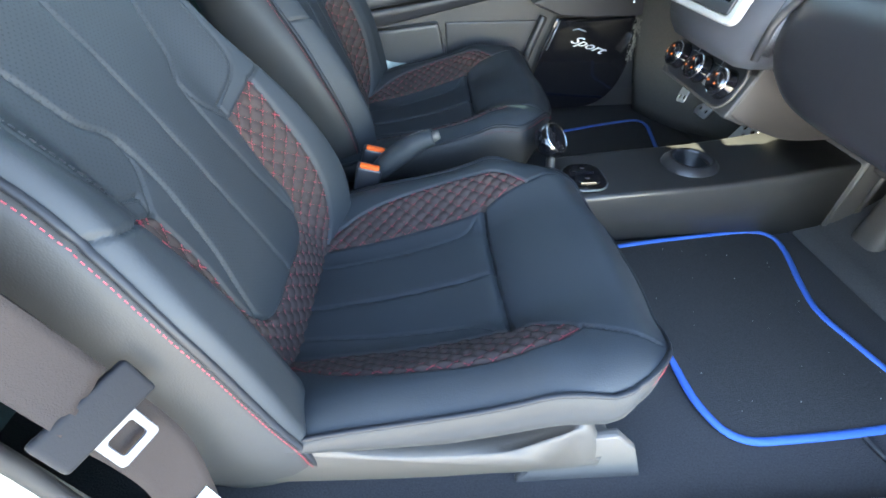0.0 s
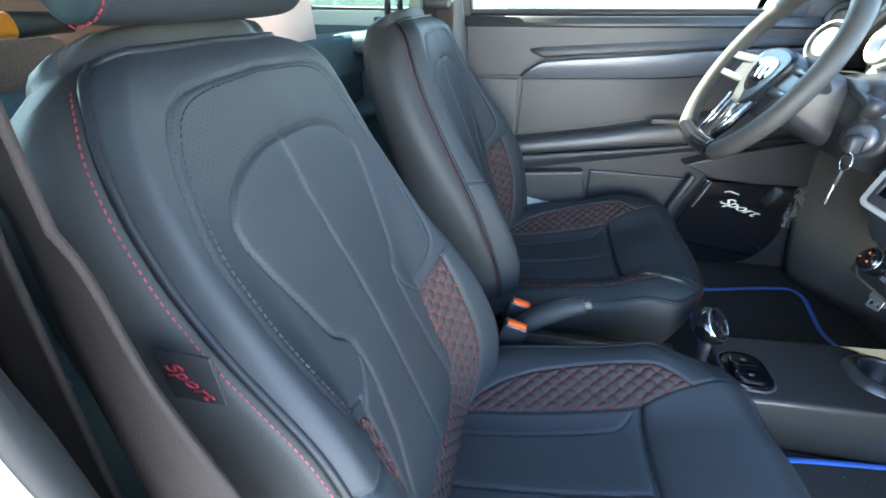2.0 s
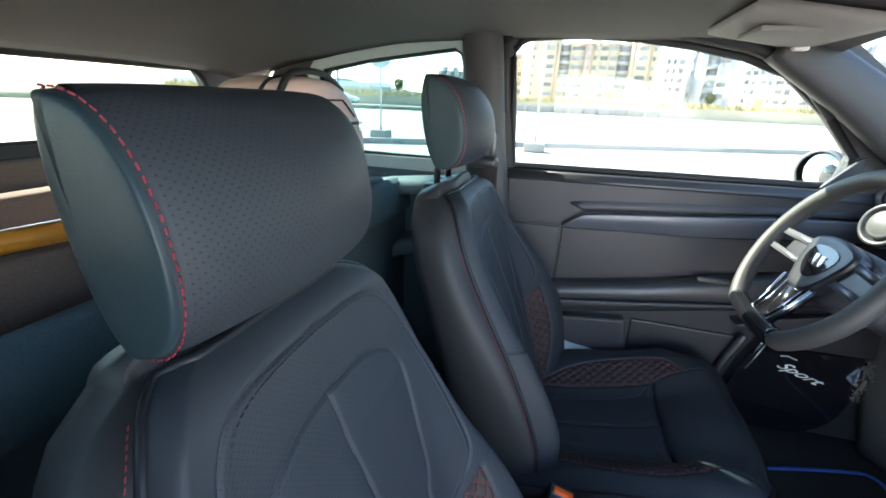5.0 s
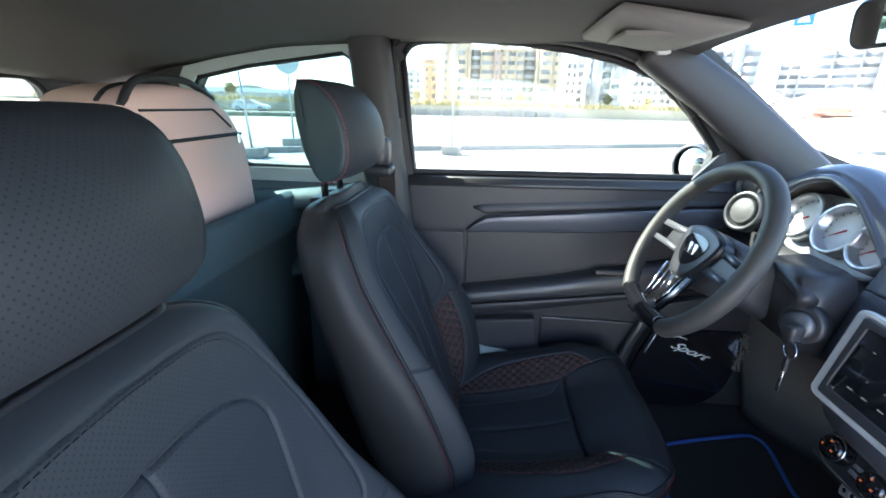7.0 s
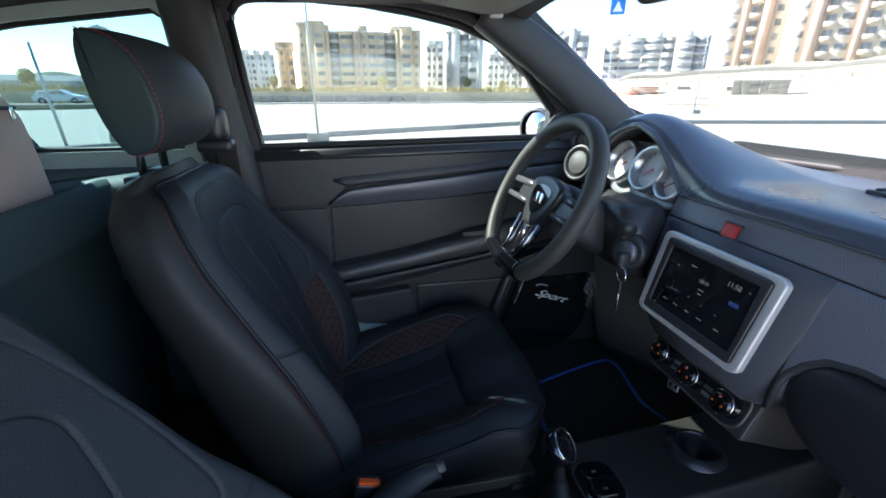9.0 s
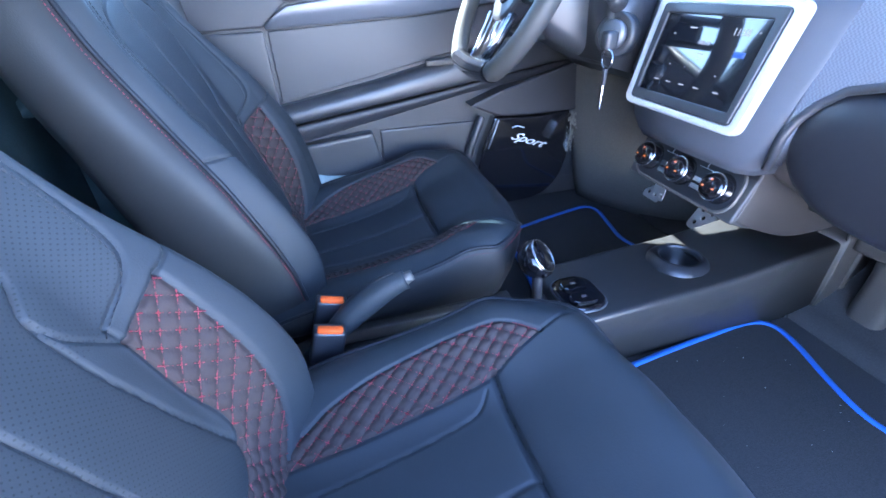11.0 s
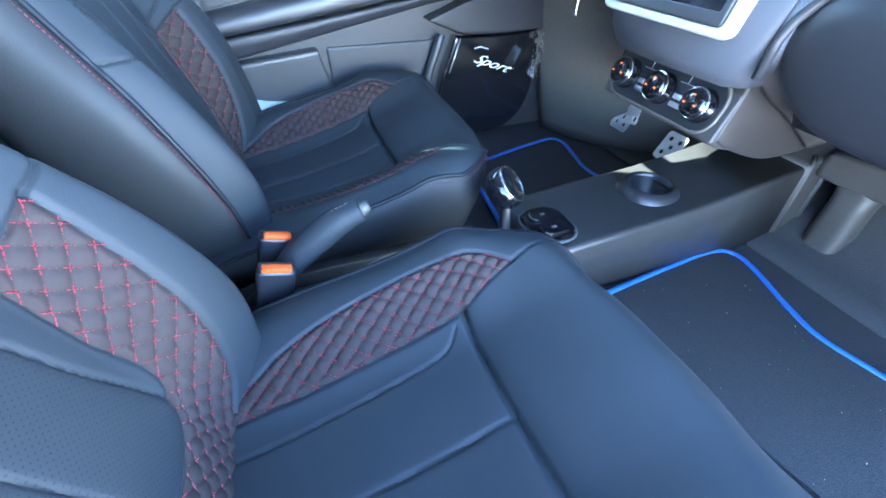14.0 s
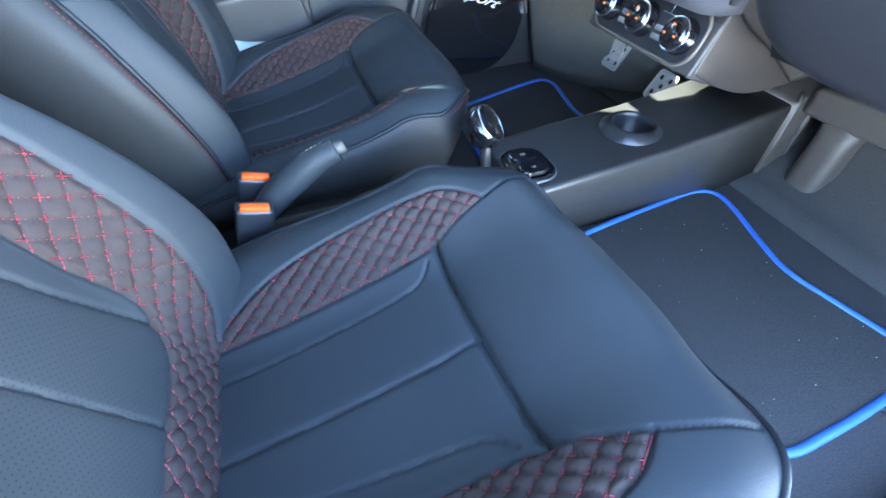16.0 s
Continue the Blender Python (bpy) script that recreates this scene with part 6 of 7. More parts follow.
part("care_label", bevel_box(-0.011, 0.011, -0.013, 0.013, -0.0006, 0.0006, 0), LABELW, belt, "white sewn label", facing((-0.223, 0.145, 0.470), (0.83, -0.42, 0.30)))
loop = thing("belt_loop", "black plastic seat belt guide loop on the pillar", "belt guide")
GUIDE = curve2([(-0.386, 1.107), (-0.362, 1.112), (-0.345, 1.111), (-0.330, 1.107), (-0.323, 1.097), (-0.319, 1.086), (-0.3175, 1.068), (-0.323, 1.056), (-0.340, 1.051), (-0.357, 1.049), (-0.385, 1.047), (-0.412, 1.049), (-0.421, 1.060), (-0.418, 1.080), (-0.404, 1.098)], 78, True)
SLOT = curve2([(-0.334, 1.079), (-0.327, 1.072), (-0.330, 1.064), (-0.344, 1.059), (-0.372, 1.057), (-0.400, 1.058), (-0.406, 1.063), (-0.400, 1.069), (-0.372, 1.072), (-0.346, 1.078)], 50, True)
part("loop_body", slab("loop_body", GUIDE, "y", 0.188, 0.011, 0.004, 3, holes=(SLOT,)), DARKP, loop)
part("slot_lip", tube_mesh("slot_lip", [(a, 0.186, b) for a, b in SLOT], 0.0028, 8, True), DARKP, loop, "worn metal lip of the slot")
part("cover", turned("cover", [(0.021, 0.0), (0.021, 0.010), (0.018, 0.0145), (0.010, 0.016), (0.001, 0.0165)], 32), DARKP, loop, "round bolt cover", facing((-0.372, 0.188, 1.093), (0.0, -1.0, 0.05)))
part("anchor_arm", mesh_of("anchor_arm", *loft([[Vector((-0.376 + a * 0.040 * k, y, 1.094 + b * 0.034 * k)) for a, b in rrect(-1, 1, -1, 1, 0.6, 4)] for y, k in ((0.120, 1.1), (0.150, 1.0), (0.176, 0.85), (0.184, 0.7))])), DARKP, loop)
part("strap", strap([(-0.372, 0.190, 1.060), (-0.374, 0.205, 1.064), (-0.384, 0.212, 1.040), (-0.408, 0.206, 0.95), (-0.425, 0.190, 0.70), (-0.425, 0.170, 0.45)], 0.046, ((1, 0.0, 0), (1, 0.0, 0.1), (1, 0, 0))), WEB, belt)
loop2 = thing("belt_loop", "black plastic seat belt guide loop on the driver's pillar", "belt guide")
part("cover", bevel_box(-0.440, -0.375, 1.262, 1.325, 1.030, 1.110, 0.026, 4), DARKP, loop2)
part("loop_body", bevel_box(-0.438, -0.362, 1.250, 1.295, 1.012, 1.042, 0.012, 3), DARKP, loop2)
part("strap", strap([(-0.384, 1.270, 1.03), (-0.388, 1.300, 0.85), (-0.394, 1.315, 0.60)], 0.047, ((1, 0, 0), (1, 0, 0))), WEB, loop2)

# loop tag on the passenger seat's side seam
tag = thing("seat_tag", "small black cloth tag with red stitched script", "tag")
part("cloth", bevel_box(-0.346, -0.308, 0.2195, 0.2215, 0.812, 0.854, 0.0006), THREAD, tag)
writing("script_lettering", "Sport", 0.0155, RED, tag, pose(-0.343, 0.2188, 0.842, 90, 50, 0), 0.4, 0.0004, "LEFT")

# sun visor and mirrors
vis = thing("sun_visor", "grey padded sun visor folded against the roof", "sun visor")
part("pad", mesh_of("pad", *loft([[Vector((x + a * 0.010 * 0, y, z)) for x, z in ((0.075, 1.352), (0.09, 1.345), (0.26, 1.318), (0.30, 1.322), (0.305, 1.332), (0.09, 1.362))] for y, a in ((1.06, 0), (1.20, 0), (1.345, 0), (1.365, 0))])), VISORM, vis)
part("vanity_flap", bevel_box(0.12, 0.22, 1.14, 1.27, 1.322, 1.332, 0.003), VISORM, vis)
part("hinge_clip", bevel_box(0.255, 0.285, 1.335, 1.372, 1.312, 1.326, 0.004), WHITEP, vis)
vis2 = thing("sun_visor", "grey padded sun visor on the passenger side", "sun visor")
part("pad", mesh_of("pad", *loft([[Vector((x, y, z)) for x, z in ((0.075, 1.356), (0.09, 1.350), (0.26, 1.326), (0.30, 1.330), (0.305, 1.340), (0.09, 1.364))] for y in (0.20, 0.30, 0.55)])), VISORM, vis2)
rv = thing("rear_view_mirror", "black rear-view mirror below the windscreen top", "mirror", at=facing((0.40, 0.83, 1.306), (-0.93, -0.20, -0.10)))
part("shell", slab("shell", rrect(-0.115, 0.115, -0.033, 0.033, 0.020, 6), "z", -0.024, 0.026, 0.008, 3), SATIN, rv)
part("glass", slab("glass", rrect(-0.108, 0.108, -0.027, 0.027, 0.016, 6), "z", 0.0015, 0.002), MIRROR, rv, "mirror glass")
part("stem", tube_mesh("stem", [(0.0, 0.01, -0.02), (0.0, 0.05, -0.05), (0, 0.075, -0.05)], 0.008, 8), SATIN, rv)
dm = thing("door_mirror", "round silver door mirror outside the driver's window", "mirror", at=facing((0.553, 1.70, 1.018), (-0.84, -0.54, 0.03)))
part("shell", turned("shell", [(0.060, 0.008), (0.065, 0.010), (0.070, 0.006), (0.071, -0.004), (0.066, -0.03), (0.045, -0.06), (0.004, -0.068)], 36, False), STRIPM, dm)
part("glass", turned("glass", [(0.062, 0.003), (0.061, 0.0055), (0.002, 0.006)], 36), MIRROR, dm, "mirror glass")
part("foot", tube_mesh("foot", [(0.03, -0.03, -0.03), (0.13, -0.045, -0.02), (0.28, -0.05, 0.0)], 0.014, 8), SATIN, dm)
part("corner_plate", slab("corner_plate", [(0.42, 1.006), (0.50, 1.006), (0.50, 1.090), (0.488, 1.086)], "y", YL - 0.005, 0.015, 0.004), DARKP, door)

# load space: pink bag and a tool handle
bag = thing("holdall_bag", "pale pink vinyl bag with rounded top and dark zip", "bag", at=pose(-0.815, 1.055, 0.899, 0, 0, 4))


def bag_loop(x, k):
    return [Vector((x, a, b)) for a, b in curve2([(-0.195 * k, 0.004), (0.0, 0.0), (0.205 * k, 0.004), (0.216 * k, 0.03), (0.196 * k, 0.17), (0.172 * k, 0.225 * k), (0.115 * k, 0.276 * k), (0.02 * k, 0.310 * k), (-0.10 * k, 0.310 * k), (-0.165 * k, 0.288 * k), (-0.205 * k, 0.22), (-0.212 * k, 0.03)], 72, True)]


part("body", mesh_of("body", *loft([bag_loop(x, k) for x, k in ((-0.085, 0.92), (-0.075, 0.98), (-0.04, 1.0), (0.05, 1.0), (0.082, 0.985), (0.090, 0.94))])), PINK, bag)
part("zip", tube_mesh("zip", [(0.0925, y, 0.212) for y in np.linspace(-0.180, 0.165, 12)], 0.004, 6), RUBBER, bag, "dark zip across the front pocket")
part("zip", tube_mesh("zip", [(p.x, p.y * 1.005, p.z * 1.004) for p in bag_loop(0.03, 1.0)[20:56]], 0.004, 6), RUBBER, bag)
part("zip_pull", bevel_box(0.094, 0.099, 0.140, 0.150, 0.190, 0.214, 0.002), CHROME, bag)
part("zip", tube_mesh("zip", [(0.0925, y, 0.268 - 0.6 * max(0, y - 0.06)) for y in np.linspace(-0.165, 0.125, 14)], 0.0025, 6), RUBBER, bag)
part("carry_handle", tube_mesh("carry_handle", spline([(0.07, -0.175, 0.275), (0.075, -0.13, 0.318), (0.075, 0.0, 0.322), (0.07, 0.10, 0.290)], 24), 0.007, 8), RUBBER, bag, "dark carry handle")
part("side_buckle", bevel_box(0.02, 0.06, 0.196, 0.214, 0.09, 0.15, 0.004), RUBBER, bag)
th = thing("tool_handle", "orange wooden handle with black end lying on the load lip", "tool")
part("shaft", tube_mesh("shaft", [(-0.87, 0.20, 0.995), (-0.82, 0.42, 1.000), (-0.79, 0.545, 1.003)], [0.013, 0.014, 0.015], 14), WOOD, th)
part("end_cap", tube_mesh("end_cap", [(-0.79, 0.545, 1.003), (-0.775, 0.61, 1.004)], [0.0155, 0.013], 14), RUBBER, th)
part("rest", bevel_box(-0.90, -0.78, 0.22, 0.60, 0.899, 0.986, 0.010), BROWNC, th, "brown folded blanket")


# ---- outside ----
def polar(az, r):
    return r * math.sin(radians(az)), r * math.cos(radians(az))


WALLS = {n: surface("render_" + n, c, 0.85, grain=0.1, grain_size=3, vary=0.15, blot=0.3) for n, c in
         (("sand", (0.64, 0.49, 0.34)), ("white", (0.72, 0.68, 0.62)), ("grey", (0.55, 0.53, 0.51)), ("rose", (0.60, 0.42, 0.32)), ("cream", (0.68, 0.56, 0.44)))}
WINDOW = surface("far_window", (0.30, 0.285, 0.27), 0.5, rand=0.7)
SLABM = surface("balcony_slab", (0.62, 0.58, 0.53), 0.85)
KERB = surface("kerb_concrete", (0.30, 0.28, 0.255), 0.9, grain=0.3, grain_size=12)
STEEL = surface("galvanised_steel", (0.45, 0.47, 0.48), 0.45, metal=0.6)
SIGNB = surface("blue_sign", (0.01, 0.16, 0.55), 0.4)
DRY = surface("dry_scrub", (0.44, 0.36, 0.19), 0.95, vary=0.7, blot=3.0, rand=0.3)
LEAF = surface("olive_leaf", (0.10, 0.11, 0.04), 0.8, vary=0.6, blot=1.5)
EARTH = surface("ochre_earth", (0.50, 0.42, 0.31), 0.95, grain=0.4, grain_size=3, vary=0.4, blot=0.3)
BRICK = surface("stacked_brick", (0.40, 0.20, 0.13), 0.9, grain=0.4, grain_size=5)
# block colour darkened for the stacks' shaded faces; the retaining wall shares it
BLOCKM = surface("grey_brown_block", (0.24, 0.215, 0.185), 0.9, grain=0.4, grain_size=6, vary=0.35, blot=2.0)
PAINTW = surface("white_car_paint", (0.75, 0.76, 0.77), 0.2, vary=0.03, coat=0.5)

WIN_ME = {}


def shared_box(name, w, d, h, mat):
    """One box mesh for all alike windows, sills or parapets; its back face stands at y = 0."""
    k = (name, round(w, 2), round(d, 2), round(h, 2), mat.name)
    if k not in WIN_ME:
        bm = bevel_box(-w / 2, w / 2, -d, 0.1, 0, h, 0)
        me = bpy.data.meshes.new(name)
        bm.to_mesh(me)
        bm.free()
        me.materials.append(mat)
        WIN_ME[k] = me
    return WIN_ME[k]


def win_mesh(w, h):
    return shared_box("window", w, 0.05, h, WINDOW)


# kinds of bay: share of the bay's width and of the storey's height that the window takes, and how far the bay stands out
BAYS = {"blank": (0, 0, 0.0), "slit": (0.30, 0.40, 0.0), "single": (0.42, 0.46, 0.0), "pair": (0.70, 0.44, 0.0), "band": (0.86, 0.42, 0.0), "loggia": (0.92, 0.74, -1.3), "balcony": (0.64, 0.66, 0.0), "terrace": (0.90, 0.60, -1.0)}


def building(az0, az1, r, h, floors, bays, tone, label, base=0.0, depth=16.0):
    """A block of flats that spans two bearings at a distance; its long face looks back at the car.

    bays: (width, kind, extra projection, extra height, tone) along the face."""
    (x0, y0), (x1, y1) = polar(az0, r), polar(az1, r)
    w = math.hypot(x1 - x0, y1 - y0)
    ob = thing("apartment_building", label, "building", "flats round the lot", at=pose((x0 + x1) / 2, (y0 + y1) / 2, base, 0, 0, math.degrees(math.atan2(y1 - y0, x1 - x0))))
    total, x, fh = sum(b[0] for b in bays), -w / 2, h / floors
    for share, kind, out, up, tone2 in bays:
        bw = w * share / total
        ww, wh, back = BAYS[kind]
        mat, front, xc = WALLS[tone2 or tone], -out - back, x + bw / 2
        part("wall", bevel_box(x, x + bw, front, depth + (share % 0.7), -4, h + up, 0), mat, ob)
        part("roof", bevel_box(x - 0.15, x + bw + 0.15, front - 0.3, depth, h + up, h + up + 0.45, 0), SLABM, ob)
        for f in range(floors if ww else 0):
            z = fh * f
            o = new("window", win_mesh(bw * ww, fh * wh))
            o.parent, o.matrix_basis = ob, pose(xc, front, z + fh * (0.12 if wh > 0.55 else 0.34))
            if kind in ("pair", "band", "single"):
                o = new("window_sill", shared_box("window_sill", bw * ww * 1.06, 0.22, 0.16, SLABM))
                o.parent, o.matrix_basis = ob, pose(xc, front, z + fh * 0.28)
            if back < 0 or kind == "balcony":
                o = new("balcony", shared_box("balcony", bw * (0.99 if back else 0.86), 0.75 if back else 0.7, fh * 0.34, WALLS["white"] if kind == "terrace" else mat))
                o.parent, o.matrix_basis = ob, pose(xc, front, z - fh * 0.04)
        x += bw
    for k in (0.2, 0.52, 0.8):
        part("roof_house", bevel_box(w * (k - 0.5) - 1.6, w * (k - 0.5) + 1.6, 4, 9, h, h + 2.6, 0), WALLS[tone], ob)
    return ob


def repeat(n, *bays):
    return [b for _ in range(n) for b in bays]


B = lambda share, kind, out=0.0, up=0.0, tone="": (share, kind, out, up, tone)
building(-5.8, 8.7, 150, 18.7, 7, [B(2.2, "slit", 1.6, 2.0), B(1.8, "blank", 1.6, 2.4), B(2.6, "pair", 1.6, 2.4), B(1.0, "blank", 0.8), B(2.6, "loggia", 0, 0, "grey"), B(3.6, "band", 0.3), B(1.6, "slit", 0.8, 0, "rose"), B(1.8, "single", 0.3), B(2.4, "pair", 0.3), B(2.0, "band", 0.3), B(3.0, "loggia", 0, 0, "grey"), B(1.0, "blank", 1.2, 1.0), B(3.2, "pair", 1.6, 1.6), B(2.2, "slit", 1.0, 0.6)], "sand", "long sand-coloured block of flats with recessed balconies between two end towers")
building(-8.3, -6.5, 165, 15.0, 5, [B(1.4, "slit"), B(1.0, "balcony")], "sand", "low sand-coloured wing beside the long block")
building(-12.5, -8.6, 230, 17.5, 6, repeat(3, B(1.2, "balcony"), B(1.0, "blank"), B(1.2, "single")), "white", "white block of flats with balconies")
building(-17, -12.8, 260, 16, 5, repeat(4, B(1, "single"), B(1, "loggia")), "grey", "distant grey block of flats")
building(9.4, 11.6, 190, 19, 6, [B(1, "balcony"), B(1, "single"), B(1.2, "balcony")], "white", "narrow white block of flats")
building(11.9, 16.5, 165, 21, 6, [B(1.6, "slit"), B(2.2, "blank", 0.8), B(2.6, "loggia", 0, 1.5), B(2.4, "band"), B(1.6, "blank")], "grey", "grey modern block of flats with dark loggias")
building(17.0, 21.5, 210, 17, 5, repeat(3, B(1.4, "pair"), B(1.0, "balcony")), "white", "low white block of flats")
building(22.0, 29.0, 200, 23, 7, [B(2, "pair"), B(1.4, "blank", 0.8, 2.5), B(2.4, "loggia"), B(1.6, "single", 0.5), B(1.2, "blank", 0.8, 2.5), B(2.4, "band")], "grey", "grey stepped block of flats")
building(30.8, 41.5, 205, 18.5, 6, [B(3, "terrace", 1.0), B(4, "terrace", 2.2), B(3.5, "terrace", 1.4), B(2.2, "band", 0, 0, "grey"), B(3.2, "terrace", 1.6, 0, "grey"), B(2.6, "loggia", 0, 0, "grey")], "white", "white block of flats with long terraces", 3.0)
building(42.5, 47.5, 140, 34, 11, [B(2.2, "pair"), B(1.0, "blank", 0.6, 0, "rose"), B(2.0, "balcony"), B(1.4, "blank", 0.8, 1.5, "rose"), B(2.2, "single")], "cream", "tall cream and rose apartment tower with balconies")
building(48.2, 55.5, 135, 36, 12, [B(2.4, "single"), B(1.6, "blank", 0.8, 1.5, "rose"), B(2.2, "balcony"), B(2.6, "pair"), B(1.0, "blank", 0.6, 0, "rose"), B(2.2, "balcony"), B(2.0, "single")], "cream", "tall cream apartment tower with rose brick stripes")
building(56.5, 66.0, 140, 33, 11, [B(2.6, "pair"), B(2.0, "balcony"), B(1.4, "blank", 0.8, 1.2, "cream"), B(2.6, "pair"), B(2.0, "loggia"), B(2.0, "single")], "rose", "tall rose apartment tower")

# kerbs, barrier blocks, stacked material
def strip(name, az0, r0, az1, r1, w, h, mat, label, category):
    a, b = Vector((*polar(az0, r0), 0)), Vector((*polar(az1, r1), 0))
    d = b - a
    ob = part(name, bevel_box(0, d.length, -w / 2, w / 2, -0.05, h, 0.02), mat, None, "", pose(a.x, a.y, 0, 0, 0, math.degrees(math.atan2(d.y, d.x))))
    return tagged(ob, label, category, kind="structure")


strip("kerb", -45, 12.5, 24, 18.0, 0.16, 0.14, KERB, "long grey concrete kerb", "kerb")
strip("kerb", 24, 18.0, 70, 33, 0.16, 0.14, KERB, "long grey concrete kerb", "kerb")
strip("pavement", -45, 68, 30, 62, 4, 0.12, KERB, "far pale pavement", "pavement")
strip("kerb", 30, 62, 66, 42, 0.5, 0.35, KERB, "raised far kerb of the road", "kerb")
strip("earth_bank", -40, 92, 32, 90, 26, 1.3, EARTH, "bank of dry ochre earth", "earth bank")
def bank_z(az, r):
    """Height of the dry slope beyond the road, rising to the right."""
    u, v = (az - 26) / 52, (r - 50) / 60
    return -0.1 + (4.2 + 4.5 * u) * float(smooth(0.0, 1.0, v)) * float(smooth(0.0, 0.18, u)) + 0.35 * math.sin(u * 37 + v * 5) * math.sin(v * 9 + u * 11) * v


structure(part("earth_bank", sheet("earth_bank", 60, 16, lambda u, v: (*polar(26 + 52 * u, 50 + 60 * v), bank_z(26 + 52 * u, 50 + 60 * v)), True, 0.3), EARTH), "long slope of dry ochre earth beyond the road", "earth bank")
rk = random.Random(21)
structure(part("retaining_wall", mesh_of("retaining_wall", *loft([[Vector((*polar(az, rr), bank_z(az, 88) + z)) for rr, z in ((87.6, -0.6), (87.6, 0.85), (88.2, 0.85), (88.2, -0.6))] for az in np.linspace(28, 76, 40)])), BLOCKM), "low grey retaining wall along the slope", "wall")
rng = random.Random(7)
for k in range(13):
    az = -12 + k * 1.75
    x, y = polar(az, 60 + rng.uniform(-1, 1))
    part_ob = tagged(part("barrier_block", bevel_box(-0.75, 0.75, -0.3, 0.3, 0, 0.8, 0.06), KERB, None, "", pose(x, y, 0, 0, 0, -az + rng.uniform(-6, 6))), "grey concrete barrier block on the pavement", "barrier", "barrier blocks")
for az, r, w, h, m in ((46.6, 64, 5.4, 1.9, BLOCKM), (39.6, 70, 1.6, 0.7, BLOCKM), (44.2, 68, 1.2, 0.8, BLOCKM), (37.4, 61, 2.2, 0.35, BLOCKM), (41.5, 59, 1.8, 0.4, BLOCKM)):
    x, y = polar(az, r)
    st = thing("block_stack", "stack of grey-brown building blocks standing on the slope", "block stack", "block stacks", at=pose(x, y, bank_z(az, r) - 0.05, 0, 0, -az))
    rows_n, cols = max(1, round(h / 0.45)), max(2, round(w / 0.9))
    for q in range(rows_n):
        for k in range(cols):
            part("block", bevel_box(-w / 2 + k * w / cols + 0.01, -w / 2 + (k + 1) * w / cols - 0.01, -0.6, 0.6, q * h / rows_n, (q + 1) * h / rows_n - 0.012, 0.03), m, st, "", pose(rk.uniform(-0.04, 0.04), rk.uniform(-0.06, 0.06), 0))
for az, r, n in ((33.6, 65, 4), (35.4, 66, 6)):
    x, y = polar(az, r)
    pl = thing("pallet_stack", "heap of reddish brick pallets on the slope", "pallets", "pallet stacks", at=pose(x, y, bank_z(az, r) - 0.05, 0, 0, -az))
    for q in range(n):
        part("pallet", bevel_box(-1.7, 1.7, -0.7, 0.7, q * 0.22, q * 0.22 + 0.17, 0.02), BRICK, pl, "", pose(rk.uniform(-0.3, 0.3), rk.uniform(-0.2, 0.2), 0, 0, 0, rk.uniform(-7, 7)))


def lamp_post(az, r, h, lean=0.0, foot=True):
    x, y = polar(az, r)
    ob = thing("lamp_post", "slim galvanised post in a concrete foot", "post", "posts on the lot", at=pose(x, y, 0))
    part("pole", tube_mesh("pole", [(0, 0, 0.1), (lean * 0.5, 0, h / 2), (lean, 0, h)], [0.030, 0.027, 0.022], 10), STEEL, ob)
    if foot:
        part("foot", bevel_box(-0.25, 0.25, -0.25, 0.25, 0, 0.22, 0.03), KERB, ob)
    return ob


lamp_post(-4.9, 11.4, 6.0)
lamp_post(-29.5, 10.8, 1.95, -0.12)
lamp_post(-13.5, 26, 7.0)
lamp_post(40.8, 30, 6.0)
lamp_post(58, 34, 7.0)
cr = lamp_post(31.2, 24, 5.4)
part("sign_plate", bevel_box(-0.32, 0.32, -0.03, 0.0, 4.6, 5.3, 0.01), SIGNB, cr, "square blue crossing sign", pose(0, -0.04, 0, 0, 0, -31))
part("sign_triangle", slab("sign_triangle", [(-0.22, 4.72), (0.22, 4.72), (0.0, 5.16)], "y", -0.036, 0.005), WHITEP, cr, "", pose(0, -0.04, 0, 0, 0, -31))
rs = lamp_post(-24.7, 13.5, 2.6)
part("round_sign", slab("round_sign", [(0.32 * math.cos(2 * math.pi * k / 28), 2.25 + 0.32 * math.sin(2 * math.pi * k / 28)) for k in range(28)], "y", -0.05, 0.012, 0.003), STEEL, rs, "back of a round sign", pose(0, 0, 0, 0, 0, 24))


# scrub and trees
def leaf_cloud(name, n, rx, rz, size, seed):
    rg = random.Random(seed)
    v, f = [], []
    for k in range(n):
        while True:
            p = Vector((rg.uniform(-1, 1), rg.uniform(-1, 1), rg.uniform(-1, 1)))
            if p.length < 1 and rg.random() < 0.35 + 0.65 * p.length:
                break
        c = Vector((p.x * rx, p.y * rx, p.z * rz)) * (0.8 + 0.35 * noise.noise(p * 2.2 + Vector((seed, 0, 0))))
        a = Vector((rg.uniform(-1, 1), rg.uniform(-1, 1), rg.uniform(-1, 1))).normalized() * size * rg.uniform(0.6, 1.4)
        b = a.cross(Vector((rg.uniform(-1, 1), rg.uniform(-1, 1), rg.uniform(-1, 1)))).normalized() * size * 0.6
        i = len(v)
        v += [c - a, c + b, c + a, c - b]
        f.append((i, i + 1, i + 2, i + 3))
    return mesh_of(name, v, f, False)


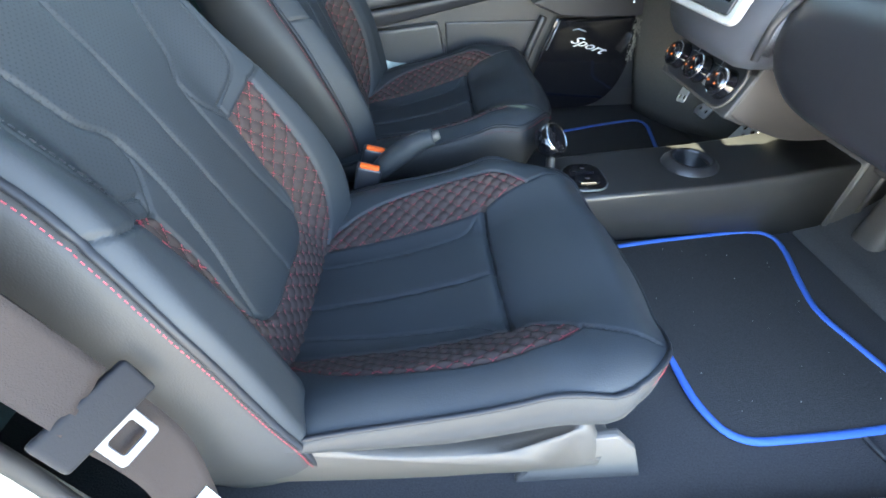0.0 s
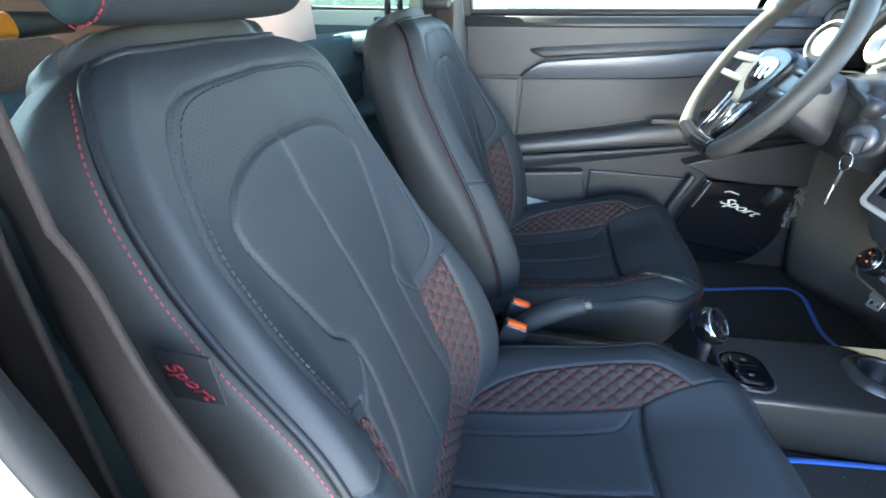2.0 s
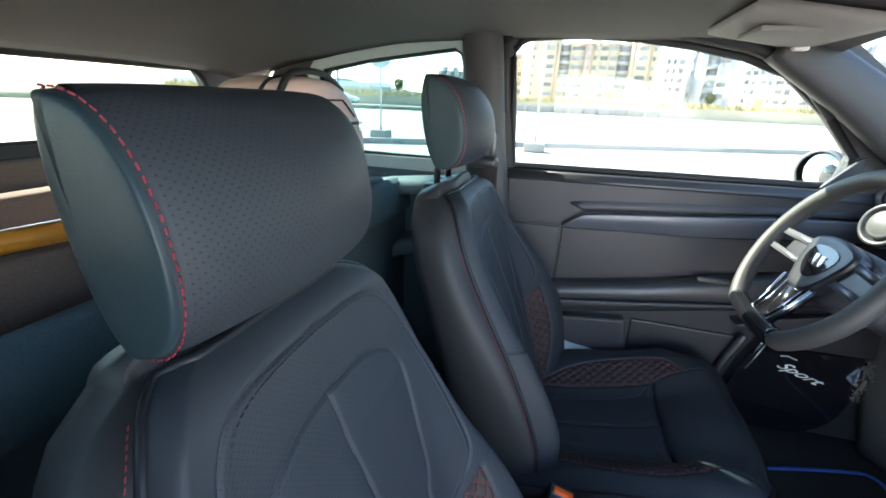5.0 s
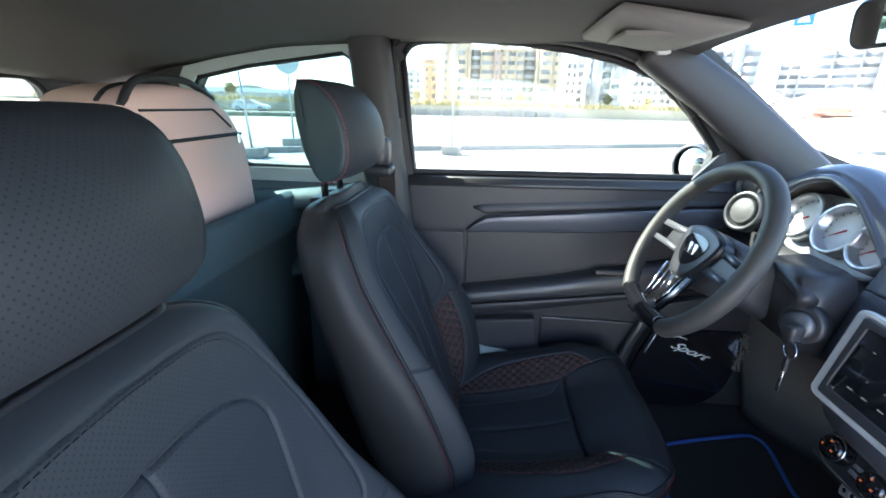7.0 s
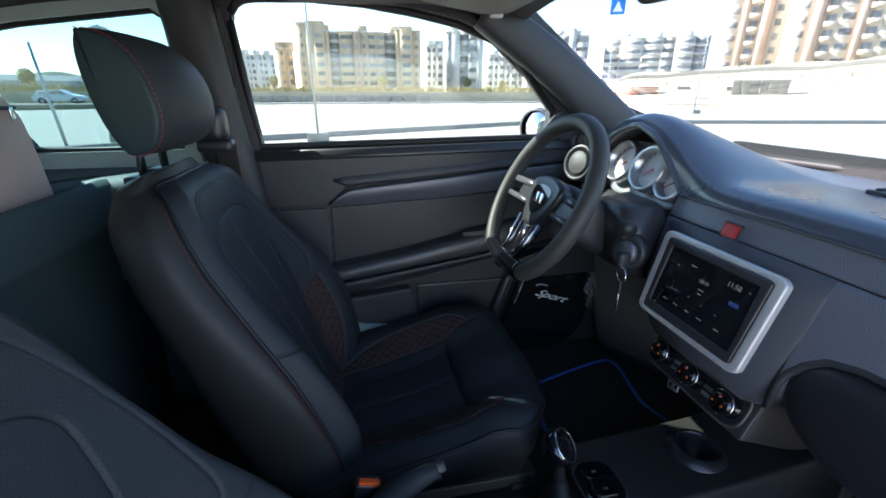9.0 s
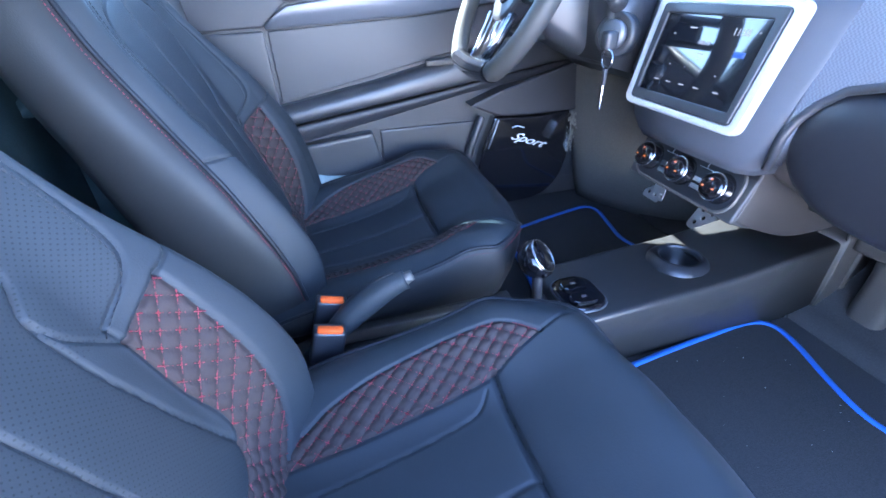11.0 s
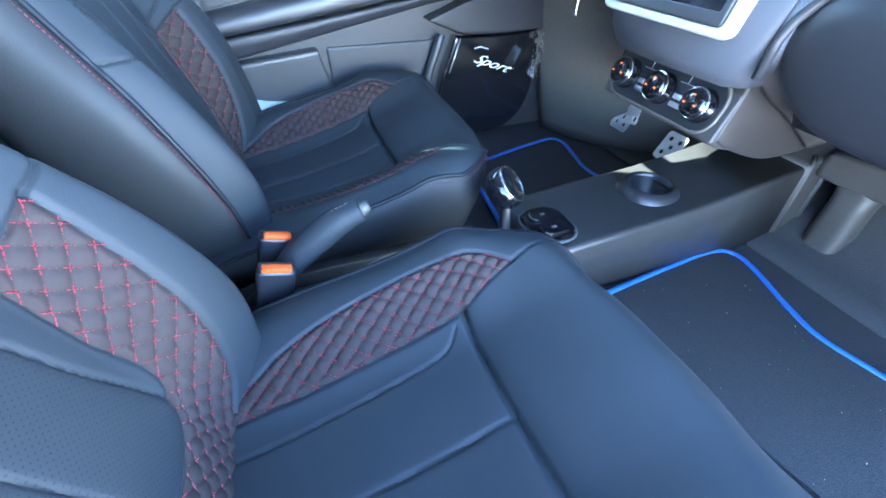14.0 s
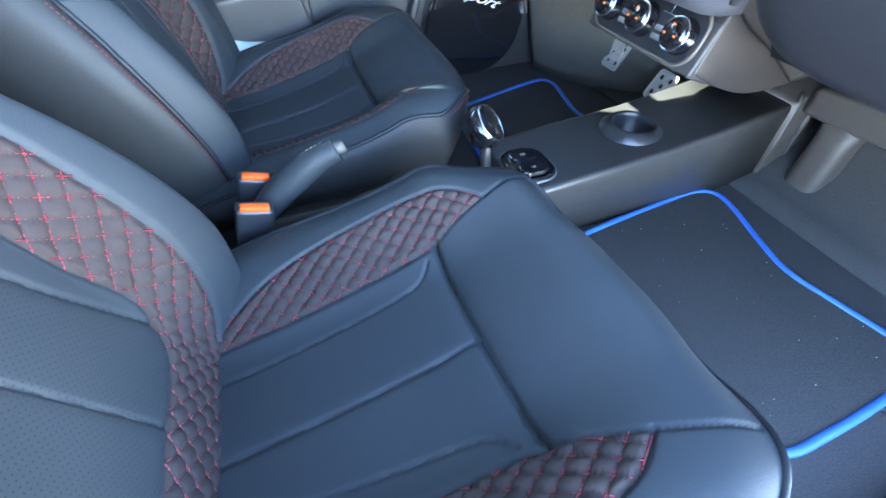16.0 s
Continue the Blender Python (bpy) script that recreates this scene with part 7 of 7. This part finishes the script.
CROWNS = [leaf_cloud("crown", 900, 1.5, 1.5, 0.16, s) for s in (1, 2, 3)]
for k, (az, r, h, m) in enumerate(((4.0, 120, 5.0, DRY), (14.6, 110, 4.0, LEAF), (-9, 115, 4.5, DRY), (27, 110, 4.2, LEAF), (37, 100, 3.6, DRY), (50, 88, 4.0, LEAF), (44, 92, 3.4, DRY), (57, 86, 4.2, LEAF), (-22, 100, 4.5, LEAF), (-31, 90, 4.0, DRY), (-38, 84, 4.6, LEAF), (19, 118, 3.6, DRY))):
    x, y = polar(az, r)
    tr = thing("tree", "small yellowing tree on the dry bank" if m is DRY else "small olive green tree on the dry bank", "tree", "trees on the bank", at=pose(x, y, 1.0))
    part("trunk", tube_mesh("trunk", [(0, 0, -1.0), (0.05, 0, h * 0.3), (0.1, 0.05, h * 0.7)], [0.14, 0.11, 0.05], 8), BRICK, tr)
    cw = part("crown", CROWNS[k % 3].copy(), None, tr, "", pose(0, 0, h * 0.62))
    cw.data.materials.append(m)
    cw.scale = (h / 4.6,) * 3
sv, sf = [], []
for k in range(3600):
    az, r = rng.uniform(-48, 72), rng.uniform(72, 104)
    x, y = polar(az, r)
    z = 1.3 if az < 26 else bank_z(az, r)
    s = rng.uniform(0.15, 0.55) if az < 26 else rng.uniform(0.10, 0.34)
    for q in range(3):
        t = rng.uniform(0, 6.28)
        i = len(sv)
        sv += [Vector((x + s * math.cos(t), y + s * math.sin(t), z)), Vector((x - s * math.cos(t), y - s * math.sin(t), z)), Vector((x + rng.uniform(-0.2, 0.2), y, z + s * rng.uniform(1.0, 2.2)))]
        sf.append((i, i + 1, i + 2))
tagged(part("scrub", mesh_of("scrub", sv, sf, False), DRY), "dry yellow scrub along the banks", "scrub", kind="stuff")
FIELD = surface("green_field", (0.24, 0.225, 0.125), 0.95, vary=0.5, blot=0.08, grain=0.3, grain_size=2)
structure(part("field", sheet("field", 30, 6, lambda u, v: (*polar(-62 + 48 * u, 42 + 185 * v), 0.05 + 0.5 * v), False, 0.04), FIELD), "green field beyond the lot", "field")
# low wooded hill with houses far behind
HILL = surface("wooded_hill", (0.07, 0.085, 0.06), 0.95, vary=0.7, blot=0.06, grain=0.5, grain_size=0.5)
structure(part("hill", sheet("hill", 60, 8, lambda u, v: (*polar(-70 + 60 * u, 320 - 60 * (1 - v)), 11.0 * v * (0.75 + 0.25 * math.sin(u * 21) + 0.1 * math.sin(u * 57)) - 0.5), True, 0.5), HILL), "low dark wooded hill on the horizon", "backdrop")
for k in range(16):
    x, y = polar(-46 + k * 1.45, 236 + (k % 3) * 6)
    hs = thing("house", "small pale house with a dark roof below the hill", "house", "houses below the hill", at=pose(x, y, 0, 0, 0, 30))
    part("wall", bevel_box(-5, 5, -4, 4, 0, 5.4, 0), WALLS["white" if k % 3 else "grey"], hs)
    part("roof", mesh_of("roof", *loft([[Vector((x_, -4.4, 5.4)), Vector((x_, 4.4, 5.4)), Vector((x_, 0, 7.6))] for x_ in (-5.3, 5.3)]), False), WALLS["grey"], hs)
    for w in (-3, 0, 3):
        o = new("window", win_mesh(1.6, 1.4))
        o.parent = hs
        o.matrix_basis = pose(w, -4.0, 2.6)


# parked white car far off
def parked_car(az, r, turn):
    x, y = polar(az, r)
    c = thing("parked_car", "white estate car parked beyond the lot", "car", "parked cars", at=pose(x, y, 0, 0, 0, turn))
    prof = [(-2.1, 0.35), (-2.15, 0.8), (-1.9, 1.0), (-1.55, 1.42), (0.3, 1.46), (0.95, 1.02), (1.95, 0.85), (2.15, 0.6), (2.1, 0.35)]
    part("body", mesh_of("body", *loft([[Vector((a, y_, 0.35 + (b - 0.35) * k)) for a, b in prof] for y_, k in ((-0.85, 0.92), (-0.75, 1.0), (0.75, 1.0), (0.85, 0.92))]), False), PAINTW, c)
    for s in (-1, 1):
        part("side_glass", slab("side_glass", [(-1.6, 1.0), (-1.45, 1.32), (0.25, 1.36), (0.75, 1.0)], "y", s * 0.83 - 0.02, 0.04), WINDOW, c)
        for wx in (-1.35, 1.35):
            wh = part("wheel", turned("wheel", [(0.32, -0.1), (0.33, 0.0), (0.32, 0.1), (0.20, 0.11), (0.004, 0.1)], 20), RUBBER, c, "", pose(wx, s * 0.78, 0.33, 90, 0, 0))
            part("rim", turned("rim", [(0.19, -0.112), (0.18, 0.112), (0.004, 0.112)], 16), ALU, wh)
    return c


parked_car(-29.0, 62, 10)
parked_car(25.5, 72, -8)
parked_car(-2.5, 100, 6)
parked_car(1.5, 100, -4)
